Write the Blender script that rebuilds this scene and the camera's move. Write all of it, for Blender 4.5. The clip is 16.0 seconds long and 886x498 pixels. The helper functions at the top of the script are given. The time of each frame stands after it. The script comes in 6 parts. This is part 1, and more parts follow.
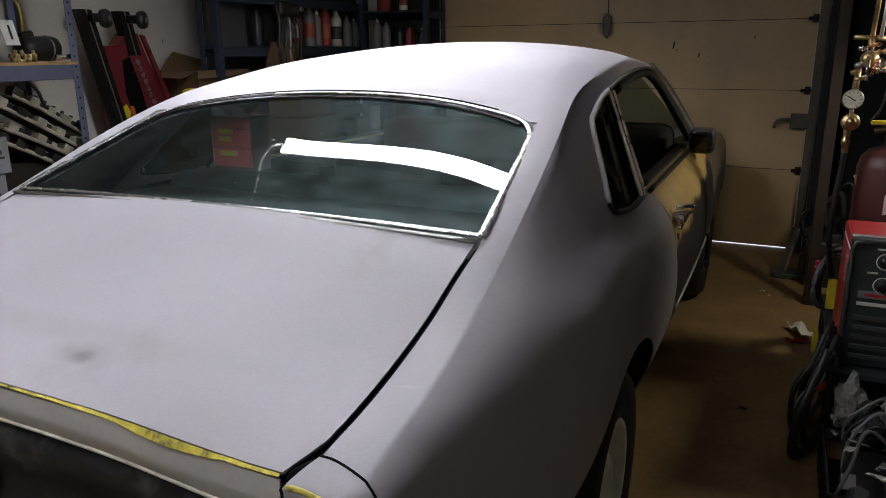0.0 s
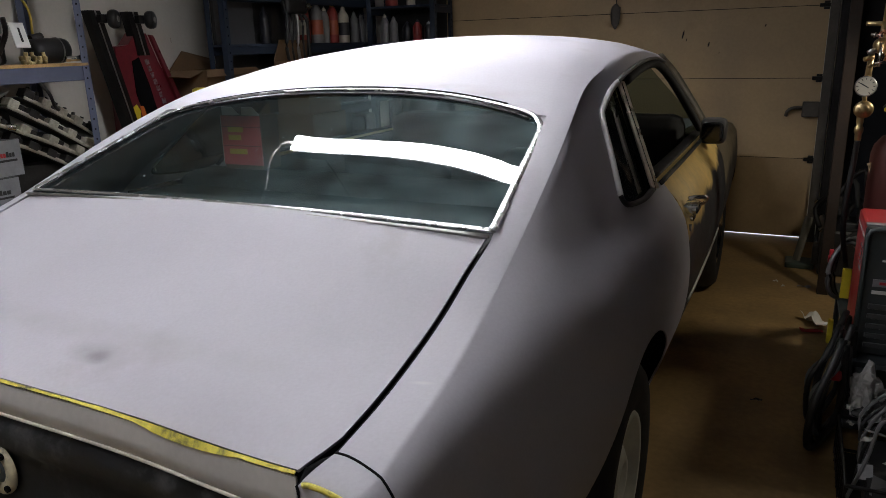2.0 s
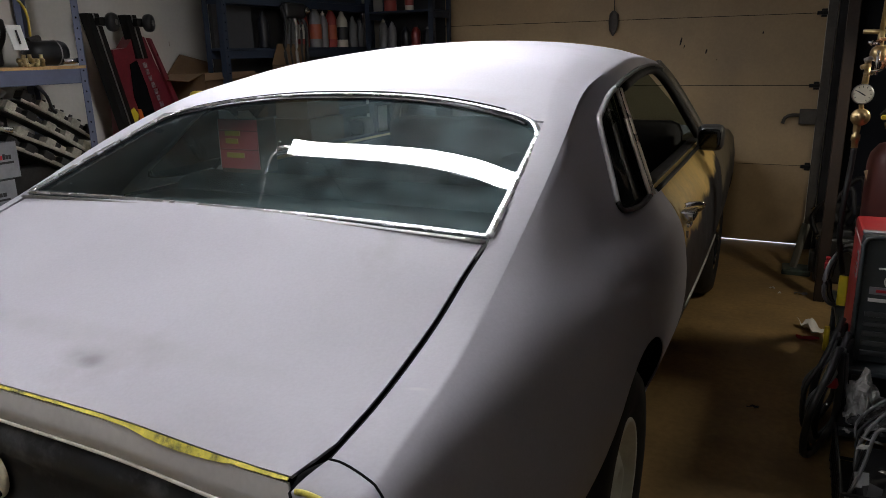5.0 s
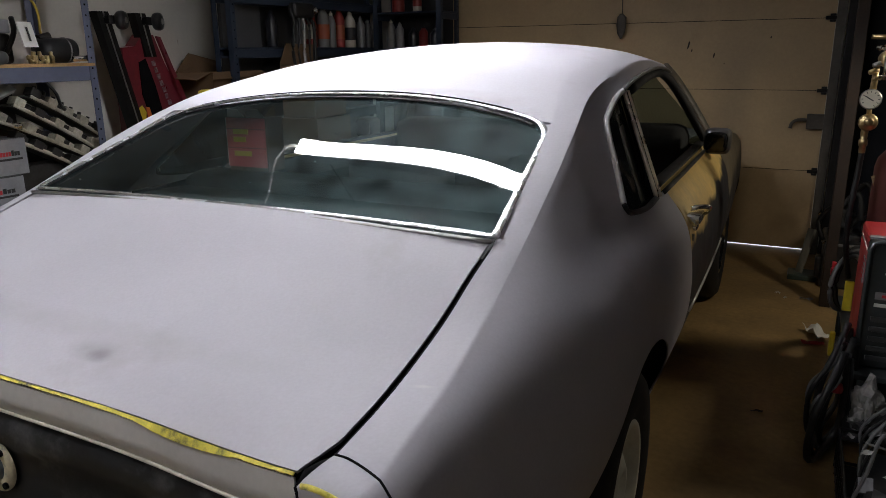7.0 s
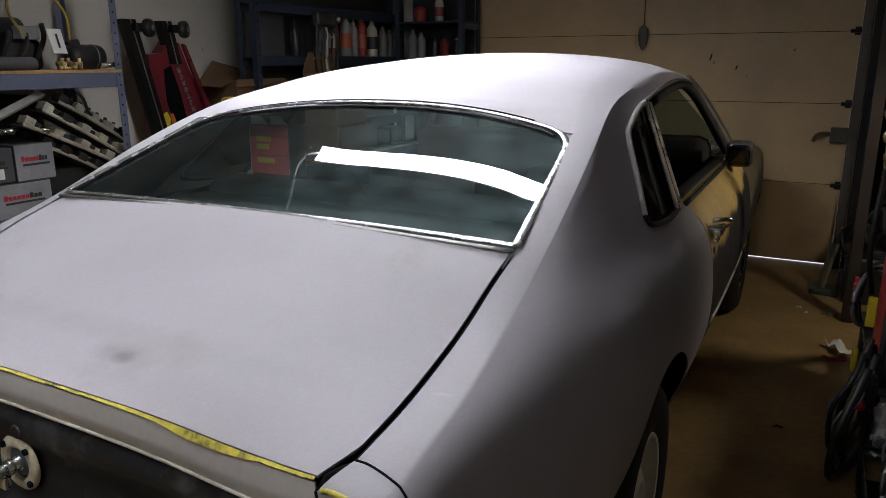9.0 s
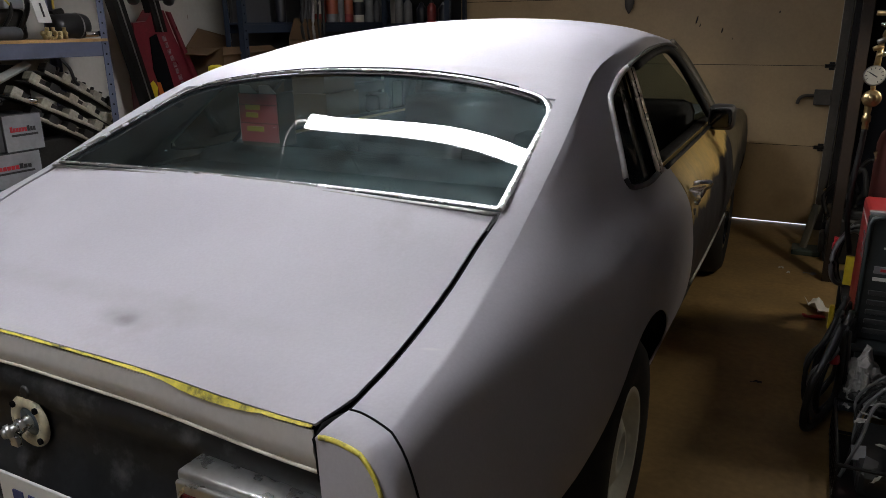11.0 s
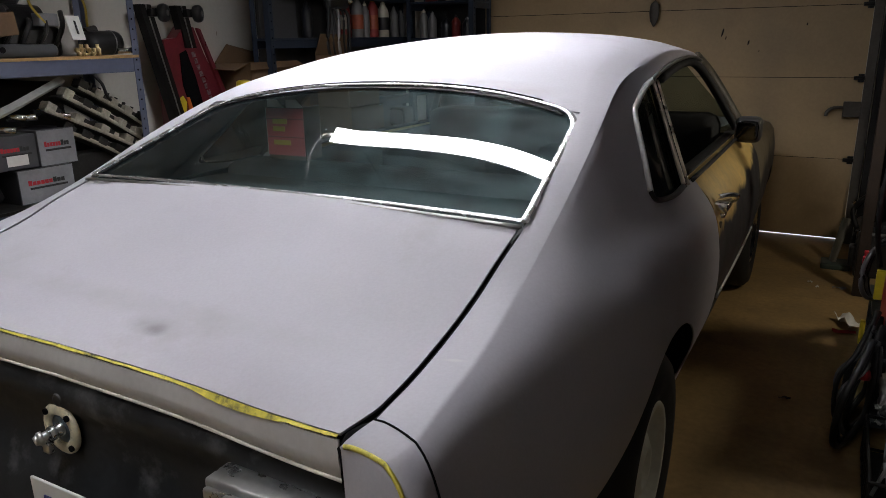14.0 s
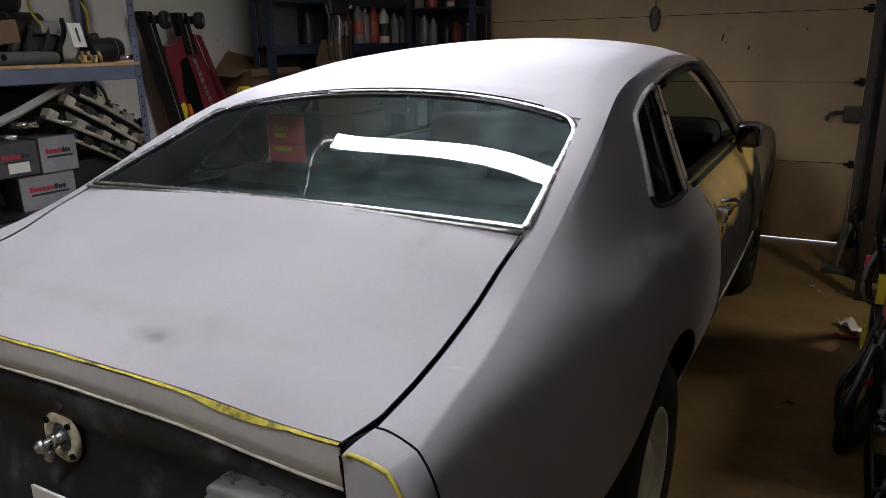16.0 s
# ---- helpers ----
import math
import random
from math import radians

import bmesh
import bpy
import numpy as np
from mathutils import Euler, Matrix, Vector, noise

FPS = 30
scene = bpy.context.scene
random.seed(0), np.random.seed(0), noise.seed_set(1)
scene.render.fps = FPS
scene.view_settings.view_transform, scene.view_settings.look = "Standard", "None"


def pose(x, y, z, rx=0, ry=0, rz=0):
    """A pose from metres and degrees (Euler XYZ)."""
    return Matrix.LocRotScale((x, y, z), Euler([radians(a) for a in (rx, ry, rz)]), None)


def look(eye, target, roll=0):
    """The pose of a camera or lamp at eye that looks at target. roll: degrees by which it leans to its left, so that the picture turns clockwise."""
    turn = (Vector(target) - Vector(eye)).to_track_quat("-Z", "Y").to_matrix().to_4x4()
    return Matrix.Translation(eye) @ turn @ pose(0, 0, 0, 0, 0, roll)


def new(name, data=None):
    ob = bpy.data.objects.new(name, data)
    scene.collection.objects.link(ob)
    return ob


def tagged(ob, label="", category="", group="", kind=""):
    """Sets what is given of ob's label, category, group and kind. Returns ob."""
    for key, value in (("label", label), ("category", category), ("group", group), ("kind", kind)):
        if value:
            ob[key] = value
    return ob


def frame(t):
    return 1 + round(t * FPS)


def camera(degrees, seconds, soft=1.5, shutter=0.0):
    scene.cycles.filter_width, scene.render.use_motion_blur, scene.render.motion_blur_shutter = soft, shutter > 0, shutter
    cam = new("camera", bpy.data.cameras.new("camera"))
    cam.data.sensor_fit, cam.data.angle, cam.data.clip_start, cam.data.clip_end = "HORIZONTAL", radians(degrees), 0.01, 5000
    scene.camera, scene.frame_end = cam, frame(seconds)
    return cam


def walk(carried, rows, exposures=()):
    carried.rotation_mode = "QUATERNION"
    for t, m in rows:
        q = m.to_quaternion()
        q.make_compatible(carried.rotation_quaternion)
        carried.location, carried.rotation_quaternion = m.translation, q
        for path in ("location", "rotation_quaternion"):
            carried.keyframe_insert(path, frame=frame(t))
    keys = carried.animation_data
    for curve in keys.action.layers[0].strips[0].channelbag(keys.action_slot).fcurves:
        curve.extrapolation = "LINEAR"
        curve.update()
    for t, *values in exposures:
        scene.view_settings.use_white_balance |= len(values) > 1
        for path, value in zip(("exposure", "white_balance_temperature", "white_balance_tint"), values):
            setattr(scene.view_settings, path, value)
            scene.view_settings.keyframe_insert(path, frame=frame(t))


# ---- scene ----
cam = camera(63.13, 16.0, soft=0.65)
ROWS = [
    (0.0, 1.1353, -1.5861, 1.3674, 25.049, -15.331, 0.494),
    (0.5, 1.1339, -1.5853, 1.3692, 25.643, -15.575, 0.594),
    (1.0, 1.1340, -1.5895, 1.3698, 25.299, -15.501, 0.829),
    (1.5, 1.1327, -1.5839, 1.3665, 25.643, -16.058, 1.887),
    (2.0, 1.1335, -1.5856, 1.3691, 25.628, -15.766, 1.542),
    (2.5, 1.1343, -1.5789, 1.3696, 24.860, -16.131, 1.309),
    (3.0, 1.1343, -1.5804, 1.3687, 25.278, -16.187, 1.150),
    (3.5, 1.1342, -1.5814, 1.3680, 25.166, -15.759, 1.186),
    (4.0, 1.1337, -1.5839, 1.3704, 25.388, -15.457, 0.848),
    (4.2, 1.1345, -1.5762, 1.3694, 25.343, -15.678, 1.380),
    (6.3, 1.1333, -1.5909, 1.3687, 25.886, -14.783, 0.737),
    (6.5, 1.1358, -1.5867, 1.3692, 25.682, -15.307, 0.674),
    (7.0, 1.1337, -1.5876, 1.3662, 26.060, -15.255, 0.632),
    (7.5, 1.1398, -1.5845, 1.3636, 25.789, -15.235, 1.451),
    (8.0, 1.1326, -1.5814, 1.3632, 26.004, -15.635, 0.706),
    (8.5, 1.1291, -1.5912, 1.3599, 26.557, -15.371, -0.032),
    (9.0, 1.1306, -1.5961, 1.3673, 27.616, -14.534, 0.139),
    (9.2, 1.1306, -1.5881, 1.3673, 27.451, -14.812, 0.966),
    (11.3, 1.1660, -1.6458, 1.3769, 26.605, -17.208, 0.597),
    (11.5, 1.1677, -1.6439, 1.3761, 26.499, -16.515, 1.064),
    (12.0, 1.1637, -1.6456, 1.3780, 27.237, -16.033, 1.437),
    (12.5, 1.1644, -1.6503, 1.3787, 28.329, -16.039, 1.968),
    (13.0, 1.1702, -1.6565, 1.3809, 28.217, -15.390, 2.107),
    (13.5, 1.1686, -1.6536, 1.3820, 28.272, -15.479, 1.558),
    (14.0, 1.1640, -1.6510, 1.3770, 28.512, -16.123, 1.009),
    (14.5, 1.1639, -1.6551, 1.3820, 28.639, -15.289, 1.235),
    (15.0, 1.1649, -1.6513, 1.3790, 28.711, -15.776, 1.418),
    (15.5, 1.1643, -1.6497, 1.3781, 28.557, -16.019, 1.459),
    (16.0, 1.1626, -1.6488, 1.3791, 28.552, -15.716, 1.198),
]
walk(cam, [(t, pose(x, y, z, 90 + pitch, roll, yaw)) for t, x, y, z, yaw, pitch, roll in ROWS], exposures=[(0.0, 0.0), (16.0, 0.0)])

# ---- world and large lights ----
world = bpy.data.worlds.new("world")
world.use_nodes = True
sky = world.node_tree.nodes.new("ShaderNodeTexSky")
sky.sky_type, sky.sun_disc, sky.sun_elevation, sky.sun_rotation = "NISHITA", False, radians(55), 0.0
world.node_tree.links.new(sky.outputs[0], world.node_tree.nodes["Background"].inputs[0])
world.node_tree.nodes["Background"].inputs[1].default_value = 0.08
scene.world = world
day = bpy.data.lights.new("sun", "SUN")
day.energy, day.color, day.angle = 5.0, (0.80, 0.88, 1.0), radians(0.5)
new("sun", day).matrix_world = look((0, 12, 17), (0, 0, 0))
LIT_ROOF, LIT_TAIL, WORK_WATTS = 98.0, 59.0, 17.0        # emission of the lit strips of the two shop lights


# ---- materials ----
def rgba(c):
    return (c[0], c[1], c[2], 1.0)


def material(name, color, rough=0.6, metal=0.0, vary=0.12, scale=6.0, fine=60.0, bump=0.0, stain=None, stain_at=0.6, specular=0.5, coat=0.0):
    """A procedural surface: base colour with two scales of variation, an optional stain colour, and fine relief."""
    m = bpy.data.materials.new(name)
    m.use_nodes = True
    n, l = m.node_tree.nodes, m.node_tree.links
    b = n["Principled BSDF"]
    b.inputs["Roughness"].default_value, b.inputs["Metallic"].default_value = rough, metal
    b.inputs["Specular IOR Level"].default_value = specular
    b.inputs["Coat Weight"].default_value = coat
    tc = n.new("ShaderNodeTexCoord")
    big, small = n.new("ShaderNodeTexNoise"), n.new("ShaderNodeTexNoise")
    big.inputs["Scale"].default_value, small.inputs["Scale"].default_value = scale, fine
    big.inputs["Detail"].default_value, small.inputs["Detail"].default_value = 4, 3
    for t in (big, small):
        l.new(tc.outputs["Object"], t.inputs["Vector"])
    ramp = n.new("ShaderNodeMapRange")
    ramp.inputs["From Min"].default_value, ramp.inputs["From Max"].default_value = 0.3, 0.7
    ramp.inputs["To Min"].default_value, ramp.inputs["To Max"].default_value = 1 - vary, 1 + vary
    l.new(big.outputs["Fac"], ramp.inputs["Value"])
    fr = n.new("ShaderNodeMapRange")
    fr.inputs["From Min"].default_value, fr.inputs["From Max"].default_value = 0.3, 0.7
    fr.inputs["To Min"].default_value, fr.inputs["To Max"].default_value = 1 - vary * 0.5, 1 + vary * 0.5
    l.new(small.outputs["Fac"], fr.inputs["Value"])
    mul = n.new("ShaderNodeMath")
    mul.operation = "MULTIPLY"
    l.new(ramp.outputs[0], mul.inputs[0])
    l.new(fr.outputs[0], mul.inputs[1])
    col = n.new("ShaderNodeVectorMath")
    col.operation = "SCALE"
    col.inputs[0].default_value = color
    l.new(mul.outputs[0], col.inputs["Scale"])
    out = col.outputs[0]
    if stain is not None:
        st = n.new("ShaderNodeTexNoise")
        st.inputs["Scale"].default_value, st.inputs["Detail"].default_value, st.inputs["Roughness"].default_value = scale * 0.6, 6, 0.65
        l.new(tc.outputs["Object"], st.inputs["Vector"])
        sr = n.new("ShaderNodeMapRange")
        sr.inputs["From Min"].default_value, sr.inputs["From Max"].default_value = stain_at, stain_at + 0.15
        l.new(st.outputs["Fac"], sr.inputs["Value"])
        mx = n.new("ShaderNodeMix")
        mx.data_type = "RGBA"
        l.new(sr.outputs[0], mx.inputs["Factor"])
        l.new(out, mx.inputs["A"])
        mx.inputs["B"].default_value = rgba(stain)
        out = mx.outputs["Result"]
    l.new(out, b.inputs["Base Color"])
    rr = n.new("ShaderNodeMapRange")
    rr.inputs["From Min"].default_value, rr.inputs["From Max"].default_value = 0.3, 0.7
    rr.inputs["To Min"].default_value, rr.inputs["To Max"].default_value = max(0.02, rough - 0.08), min(1.0, rough + 0.08)
    l.new(big.outputs["Fac"], rr.inputs["Value"])
    l.new(rr.outputs[0], b.inputs["Roughness"])
    if bump:
        bp = n.new("ShaderNodeBump")
        bp.inputs["Strength"].default_value, bp.inputs["Distance"].default_value = bump, 0.003
        l.new(small.outputs["Fac"], bp.inputs["Height"])
        l.new(bp.outputs[0], b.inputs["Normal"])
    return m


def emitter(name, color, strength):
    m = bpy.data.materials.new(name)
    m.use_nodes = True
    b = m.node_tree.nodes["Principled BSDF"]
    b.inputs["Base Color"].default_value = rgba((0.8, 0.8, 0.8))
    b.inputs["Emission Color"].default_value, b.inputs["Emission Strength"].default_value = rgba(color), strength
    return m


def glass(name, tint, rough=0.02, gloss=1.0, dust=0.03, film=(0.6, 0.62, 0.6), specks=0.0, film_ramp=None):
    """A thin pane: tinted see-through with a Fresnel gloss and a film of dust and haze."""
    m = bpy.data.materials.new(name)
    m.use_nodes = True
    n, l = m.node_tree.nodes, m.node_tree.links
    n.remove(n["Principled BSDF"])
    tr, gl, df = n.new("ShaderNodeBsdfTransparent"), n.new("ShaderNodeBsdfGlossy"), n.new("ShaderNodeBsdfDiffuse")
    tr.inputs[0].default_value = rgba(tint)
    gl.inputs["Roughness"].default_value = rough
    df.inputs[0].default_value = rgba(film)
    tc, nz, mr = n.new("ShaderNodeTexCoord"), n.new("ShaderNodeTexNoise"), n.new("ShaderNodeMapRange")
    nz.inputs["Scale"].default_value, nz.inputs["Detail"].default_value = 14, 8
    l.new(tc.outputs["Object"], nz.inputs["Vector"])
    mr.inputs["From Min"].default_value, mr.inputs["From Max"].default_value = 0.35, 0.75
    mr.inputs["To Min"].default_value, mr.inputs["To Max"].default_value = dust * 0.3, dust * 1.9
    l.new(nz.outputs["Fac"], mr.inputs["Value"])
    layer = mr.outputs[0]
    if film_ramp:
        # dust and haze film, thicker towards one end: distance along x and how much thicker
        sx, ramp, more = n.new("ShaderNodeSeparateXYZ"), n.new("ShaderNodeMapRange"), n.new("ShaderNodeMath")
        l.new(tc.outputs["Object"], sx.inputs[0])
        l.new(sx.outputs[0], ramp.inputs["Value"])
        ramp.inputs["From Min"].default_value, ramp.inputs["From Max"].default_value = film_ramp[0], film_ramp[1]
        ramp.inputs["To Min"].default_value, ramp.inputs["To Max"].default_value = 0.35, film_ramp[2]
        more.operation = "MULTIPLY"
        l.new(layer, more.inputs[0])
        l.new(ramp.outputs[0], more.inputs[1])
        layer = more.outputs[0]
    fr = n.new("ShaderNodeFresnel")
    fr.inputs["IOR"].default_value = 1.52
    sc = n.new("ShaderNodeMath")
    sc.operation = "MULTIPLY"
    sc.inputs[1].default_value = gloss
    l.new(fr.outputs[0], sc.inputs[0])
    m1, m2 = n.new("ShaderNodeMixShader"), n.new("ShaderNodeMixShader")
    if specks:
        # single grains of dust: the middles of a few cells
        vo, near, few, both, add = n.new("ShaderNodeTexVoronoi"), n.new("ShaderNodeMapRange"), n.new("ShaderNodeMath"), n.new("ShaderNodeMath"), n.new("ShaderNodeMath")
        vo.inputs["Scale"].default_value = 22
        l.new(tc.outputs["Object"], vo.inputs["Vector"])
        near.inputs["From Min"].default_value, near.inputs["From Max"].default_value = 0.02, 0.07
        near.inputs["To Min"].default_value, near.inputs["To Max"].default_value = specks, 0.0
        l.new(vo.outputs["Distance"], near.inputs["Value"])
        few.operation, both.operation, add.operation = "GREATER_THAN", "MULTIPLY", "ADD"
        sp = n.new("ShaderNodeSeparateColor")
        l.new(vo.outputs["Color"], sp.inputs[0])
        few.inputs[1].default_value = 0.25
        l.new(sp.outputs[0], few.inputs[0])
        l.new(near.outputs[0], both.inputs[0])
        l.new(few.outputs[0], both.inputs[1])
        l.new(layer, add.inputs[0])
        l.new(both.outputs[0], add.inputs[1])
        l.new(add.outputs[0], m1.inputs[0])
    else:
        l.new(layer, m1.inputs[0])
    l.new(tr.outputs[0], m1.inputs[1])
    l.new(df.outputs[0], m1.inputs[2])
    l.new(sc.outputs[0], m2.inputs[0])
    l.new(m1.outputs[0], m2.inputs[1])
    l.new(gl.outputs[0], m2.inputs[2])
    l.new(m2.outputs[0], n["Material Output"].inputs[0])
    return m




def smudged(m, spots):
    """Adds stains with a place and shape of their own: rows of centre, radii, colour and strength, in the thing's own space."""
    n, l = m.node_tree.nodes, m.node_tree.links
    b = n["Principled BSDF"]
    out = b.inputs["Base Color"].links[0].from_socket
    tc = n.new("ShaderNodeTexCoord")
    nz = n.new("ShaderNodeTexNoise")
    nz.inputs["Scale"].default_value, nz.inputs["Detail"].default_value = 22, 5
    l.new(tc.outputs["Object"], nz.inputs["Vector"])
    for centre, radii, color, strength in spots:
        sub, div, ln, mr, mu, mx = (n.new("ShaderNodeVectorMath"), n.new("ShaderNodeVectorMath"), n.new("ShaderNodeVectorMath"), n.new("ShaderNodeMapRange"), n.new("ShaderNodeMath"), n.new("ShaderNodeMix"))
        sub.operation, div.operation, ln.operation, mu.operation, mx.data_type = "SUBTRACT", "DIVIDE", "LENGTH", "MULTIPLY", "RGBA"
        sub.inputs[1].default_value, div.inputs[1].default_value = centre, radii
        l.new(tc.outputs["Object"], sub.inputs[0])
        l.new(sub.outputs[0], div.inputs[0])
        l.new(div.outputs[0], ln.inputs[0])
        mr.interpolation_type = "SMOOTHSTEP"
        mr.inputs["From Min"].default_value, mr.inputs["From Max"].default_value = 0.1, 1.0
        mr.inputs["To Min"].default_value, mr.inputs["To Max"].default_value = strength * 1.7, 0.0
        l.new(ln.outputs["Value"], mr.inputs["Value"])
        l.new(mr.outputs[0], mu.inputs[0])
        l.new(nz.outputs["Fac"], mu.inputs[1])
        l.new(mu.outputs[0], mx.inputs["Factor"])
        l.new(out, mx.inputs["A"])
        mx.inputs["B"].default_value = rgba(color)
        out = mx.outputs["Result"]
    l.new(out, b.inputs["Base Color"])
    return m


def two_paints(name, upper, lower, base, slope, soft=0.03):
    """Two coats that meet along a ragged slanting line z = base + slope * y, in the thing's own space."""
    m = material(name, upper, 0.5, vary=0.14, scale=7, fine=60, stain=tuple(c * 0.6 for c in upper), stain_at=0.6)
    n, l = m.node_tree.nodes, m.node_tree.links
    b = n["Principled BSDF"]
    out = b.inputs["Base Color"].links[0].from_socket
    tc, sp, nz = n.new("ShaderNodeTexCoord"), n.new("ShaderNodeSeparateXYZ"), n.new("ShaderNodeTexNoise")
    nz.inputs["Scale"].default_value, nz.inputs["Detail"].default_value = 5, 5
    l.new(tc.outputs["Object"], sp.inputs[0])
    l.new(tc.outputs["Object"], nz.inputs["Vector"])
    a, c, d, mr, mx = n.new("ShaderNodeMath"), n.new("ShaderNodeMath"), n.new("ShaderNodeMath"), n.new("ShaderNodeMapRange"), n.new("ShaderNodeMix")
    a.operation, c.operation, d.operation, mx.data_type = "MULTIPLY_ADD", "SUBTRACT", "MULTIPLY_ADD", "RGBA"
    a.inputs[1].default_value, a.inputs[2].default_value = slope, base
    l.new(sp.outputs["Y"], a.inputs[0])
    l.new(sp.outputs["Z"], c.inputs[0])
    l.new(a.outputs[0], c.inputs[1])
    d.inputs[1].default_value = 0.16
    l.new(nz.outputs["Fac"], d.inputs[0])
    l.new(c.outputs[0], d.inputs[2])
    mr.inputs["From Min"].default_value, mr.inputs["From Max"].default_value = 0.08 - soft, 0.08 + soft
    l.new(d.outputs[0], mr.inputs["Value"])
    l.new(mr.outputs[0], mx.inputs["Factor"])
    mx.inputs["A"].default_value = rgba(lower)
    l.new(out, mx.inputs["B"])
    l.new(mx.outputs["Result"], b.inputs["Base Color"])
    return m


PRIMER = material("grey_primer", (0.468, 0.45, 0.496), 0.62, vary=0.06, scale=3.0, fine=170, bump=0.02, stain=(0.385, 0.36, 0.378), stain_at=0.59, specular=0.35)
smudged(PRIMER, [((0.15, -1.86, 0.92), (0.036, 0.024, 0.1), (0.13, 0.12, 0.12), 0.58), ((0.13, -1.85, 0.92), (0.09, 0.04, 0.1), (0.26, 0.245, 0.25), 0.5),
                 ((0.70, -1.78, 0.93), (0.03, 0.006, 0.05), (0.62, 0.60, 0.58), 0.5), ((-0.25, -0.62, 1.30), (0.22, 0.05, 0.1), (0.33, 0.30, 0.33), 0.45), ((0.2, -0.76, 1.27), (0.30, 0.03, 0.1), (0.36, 0.33, 0.35), 0.45),
                 ((0.40, -0.80, 1.24), (0.16, 0.05, 0.1), (0.36, 0.31, 0.33), 0.4), ((0.83, -1.1, 0.90), (0.1, 0.22, 0.05), (0.30, 0.29, 0.31), 0.4), ((0.72, -1.30, 1.0), (0.06, 0.25, 0.05), (0.36, 0.345, 0.36), 0.4),
                 ((0.0, -1.80, 0.9), (0.7, 0.05, 0.1), (0.39, 0.375, 0.39), 0.5), ((-0.45, -1.75, 0.92), (0.15, 0.12, 0.1), (0.40, 0.385, 0.41), 0.5)])
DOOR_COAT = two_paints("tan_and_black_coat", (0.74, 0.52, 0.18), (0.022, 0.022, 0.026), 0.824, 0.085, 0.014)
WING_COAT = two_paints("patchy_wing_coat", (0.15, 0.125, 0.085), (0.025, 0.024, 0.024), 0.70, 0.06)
PILLAR_COAT = material("pillar_coat", (0.075, 0.062, 0.045), 0.5, vary=0.3, scale=10, fine=60, stain=(0.02, 0.018, 0.016), stain_at=0.5)
LIP_PAINT = material("dusty_lip_paint", (0.50, 0.475, 0.46), 0.6, vary=0.08, scale=5, fine=90)
YELLOW = material("old_yellow_paint", (0.72, 0.62, 0.10), 0.5, vary=0.22, scale=45, fine=160, stain=(0.06, 0.055, 0.045), stain_at=0.525)
BODY_BLACK = material("tail_panel_black", (0.010, 0.011, 0.013), 0.46, vary=0.5, scale=14, fine=70, bump=0.08, stain=(0.085, 0.086, 0.09), stain_at=0.56, specular=0.5)
RUBBER = material("rubber", (0.014, 0.014, 0.015), 0.75, vary=0.2, scale=14, fine=90, bump=0.15)
SEAL = material("gap_sealer", (0.004, 0.004, 0.005), 0.85, specular=0.1)
CHROME = material("chrome", (0.78, 0.78, 0.77), 0.16, 1.0, vary=0.06, scale=20, fine=90)
TRIM_CHROME = material("weathered_chrome", (0.80, 0.81, 0.83), 0.25, 0.92, vary=0.05, scale=25, fine=110)
BRUSHED = material("brushed_trim", (0.75, 0.75, 0.74), 0.42, 0.6, vary=0.1, scale=25, fine=90)
DULL_STEEL = material("dull_steel", (0.32, 0.31, 0.30), 0.42, 0.9, vary=0.25, scale=12, fine=70, bump=0.1)
INTERIOR = material("interior_black", (0.012, 0.013, 0.014), 0.85, vary=0.3, scale=10, fine=60, bump=0.1)
WHEEL_WHITE = material("wheel_paint", (0.72, 0.73, 0.66), 0.5, vary=0.12, scale=9, fine=60, stain=(0.22, 0.21, 0.17), stain_at=0.66)
WALL_PAINT = material("wall_paint", (0.50, 0.475, 0.43), 0.85, vary=0.05, scale=2.0, fine=50, bump=0.12, stain=(0.44, 0.415, 0.365), stain_at=0.66)
DOOR_PAINT = material("garage_door_paint", (0.41, 0.295, 0.165), 0.6, vary=0.09, scale=2.5, fine=60, bump=0.08, stain=(0.33, 0.235, 0.13), stain_at=0.60)
FLOOR_MAT = material("stained_concrete", (0.34, 0.225, 0.095), 0.55, vary=0.25, scale=3.0, fine=40, bump=0.12, stain=(0.18, 0.112, 0.046), stain_at=0.56)
DARK_WALL = material("added_dark_panel", (0.006, 0.007, 0.011), 0.8, vary=0.15, scale=3, fine=60, bump=0.1)
CEILING_MAT = material("ceiling_board", (0.74, 0.72, 0.69), 0.9, vary=0.05, scale=2, fine=60)
GLASS_REAR = glass("rear_glass", (0.42, 0.56, 0.55), 0.012, 1.0, 0.036, (0.40, 0.62, 0.66), 0.9, (-0.2, 0.62, 3.2))
GLASS_QUARTER = glass("quarter_glass", (0.05, 0.075, 0.06), 0.03, 0.3, 0.05, (0.40, 0.52, 0.48), 0.6)
GLASS_SIDE = glass("side_glass", (0.28, 0.34, 0.31), 0.02, 1.0, 0.02)


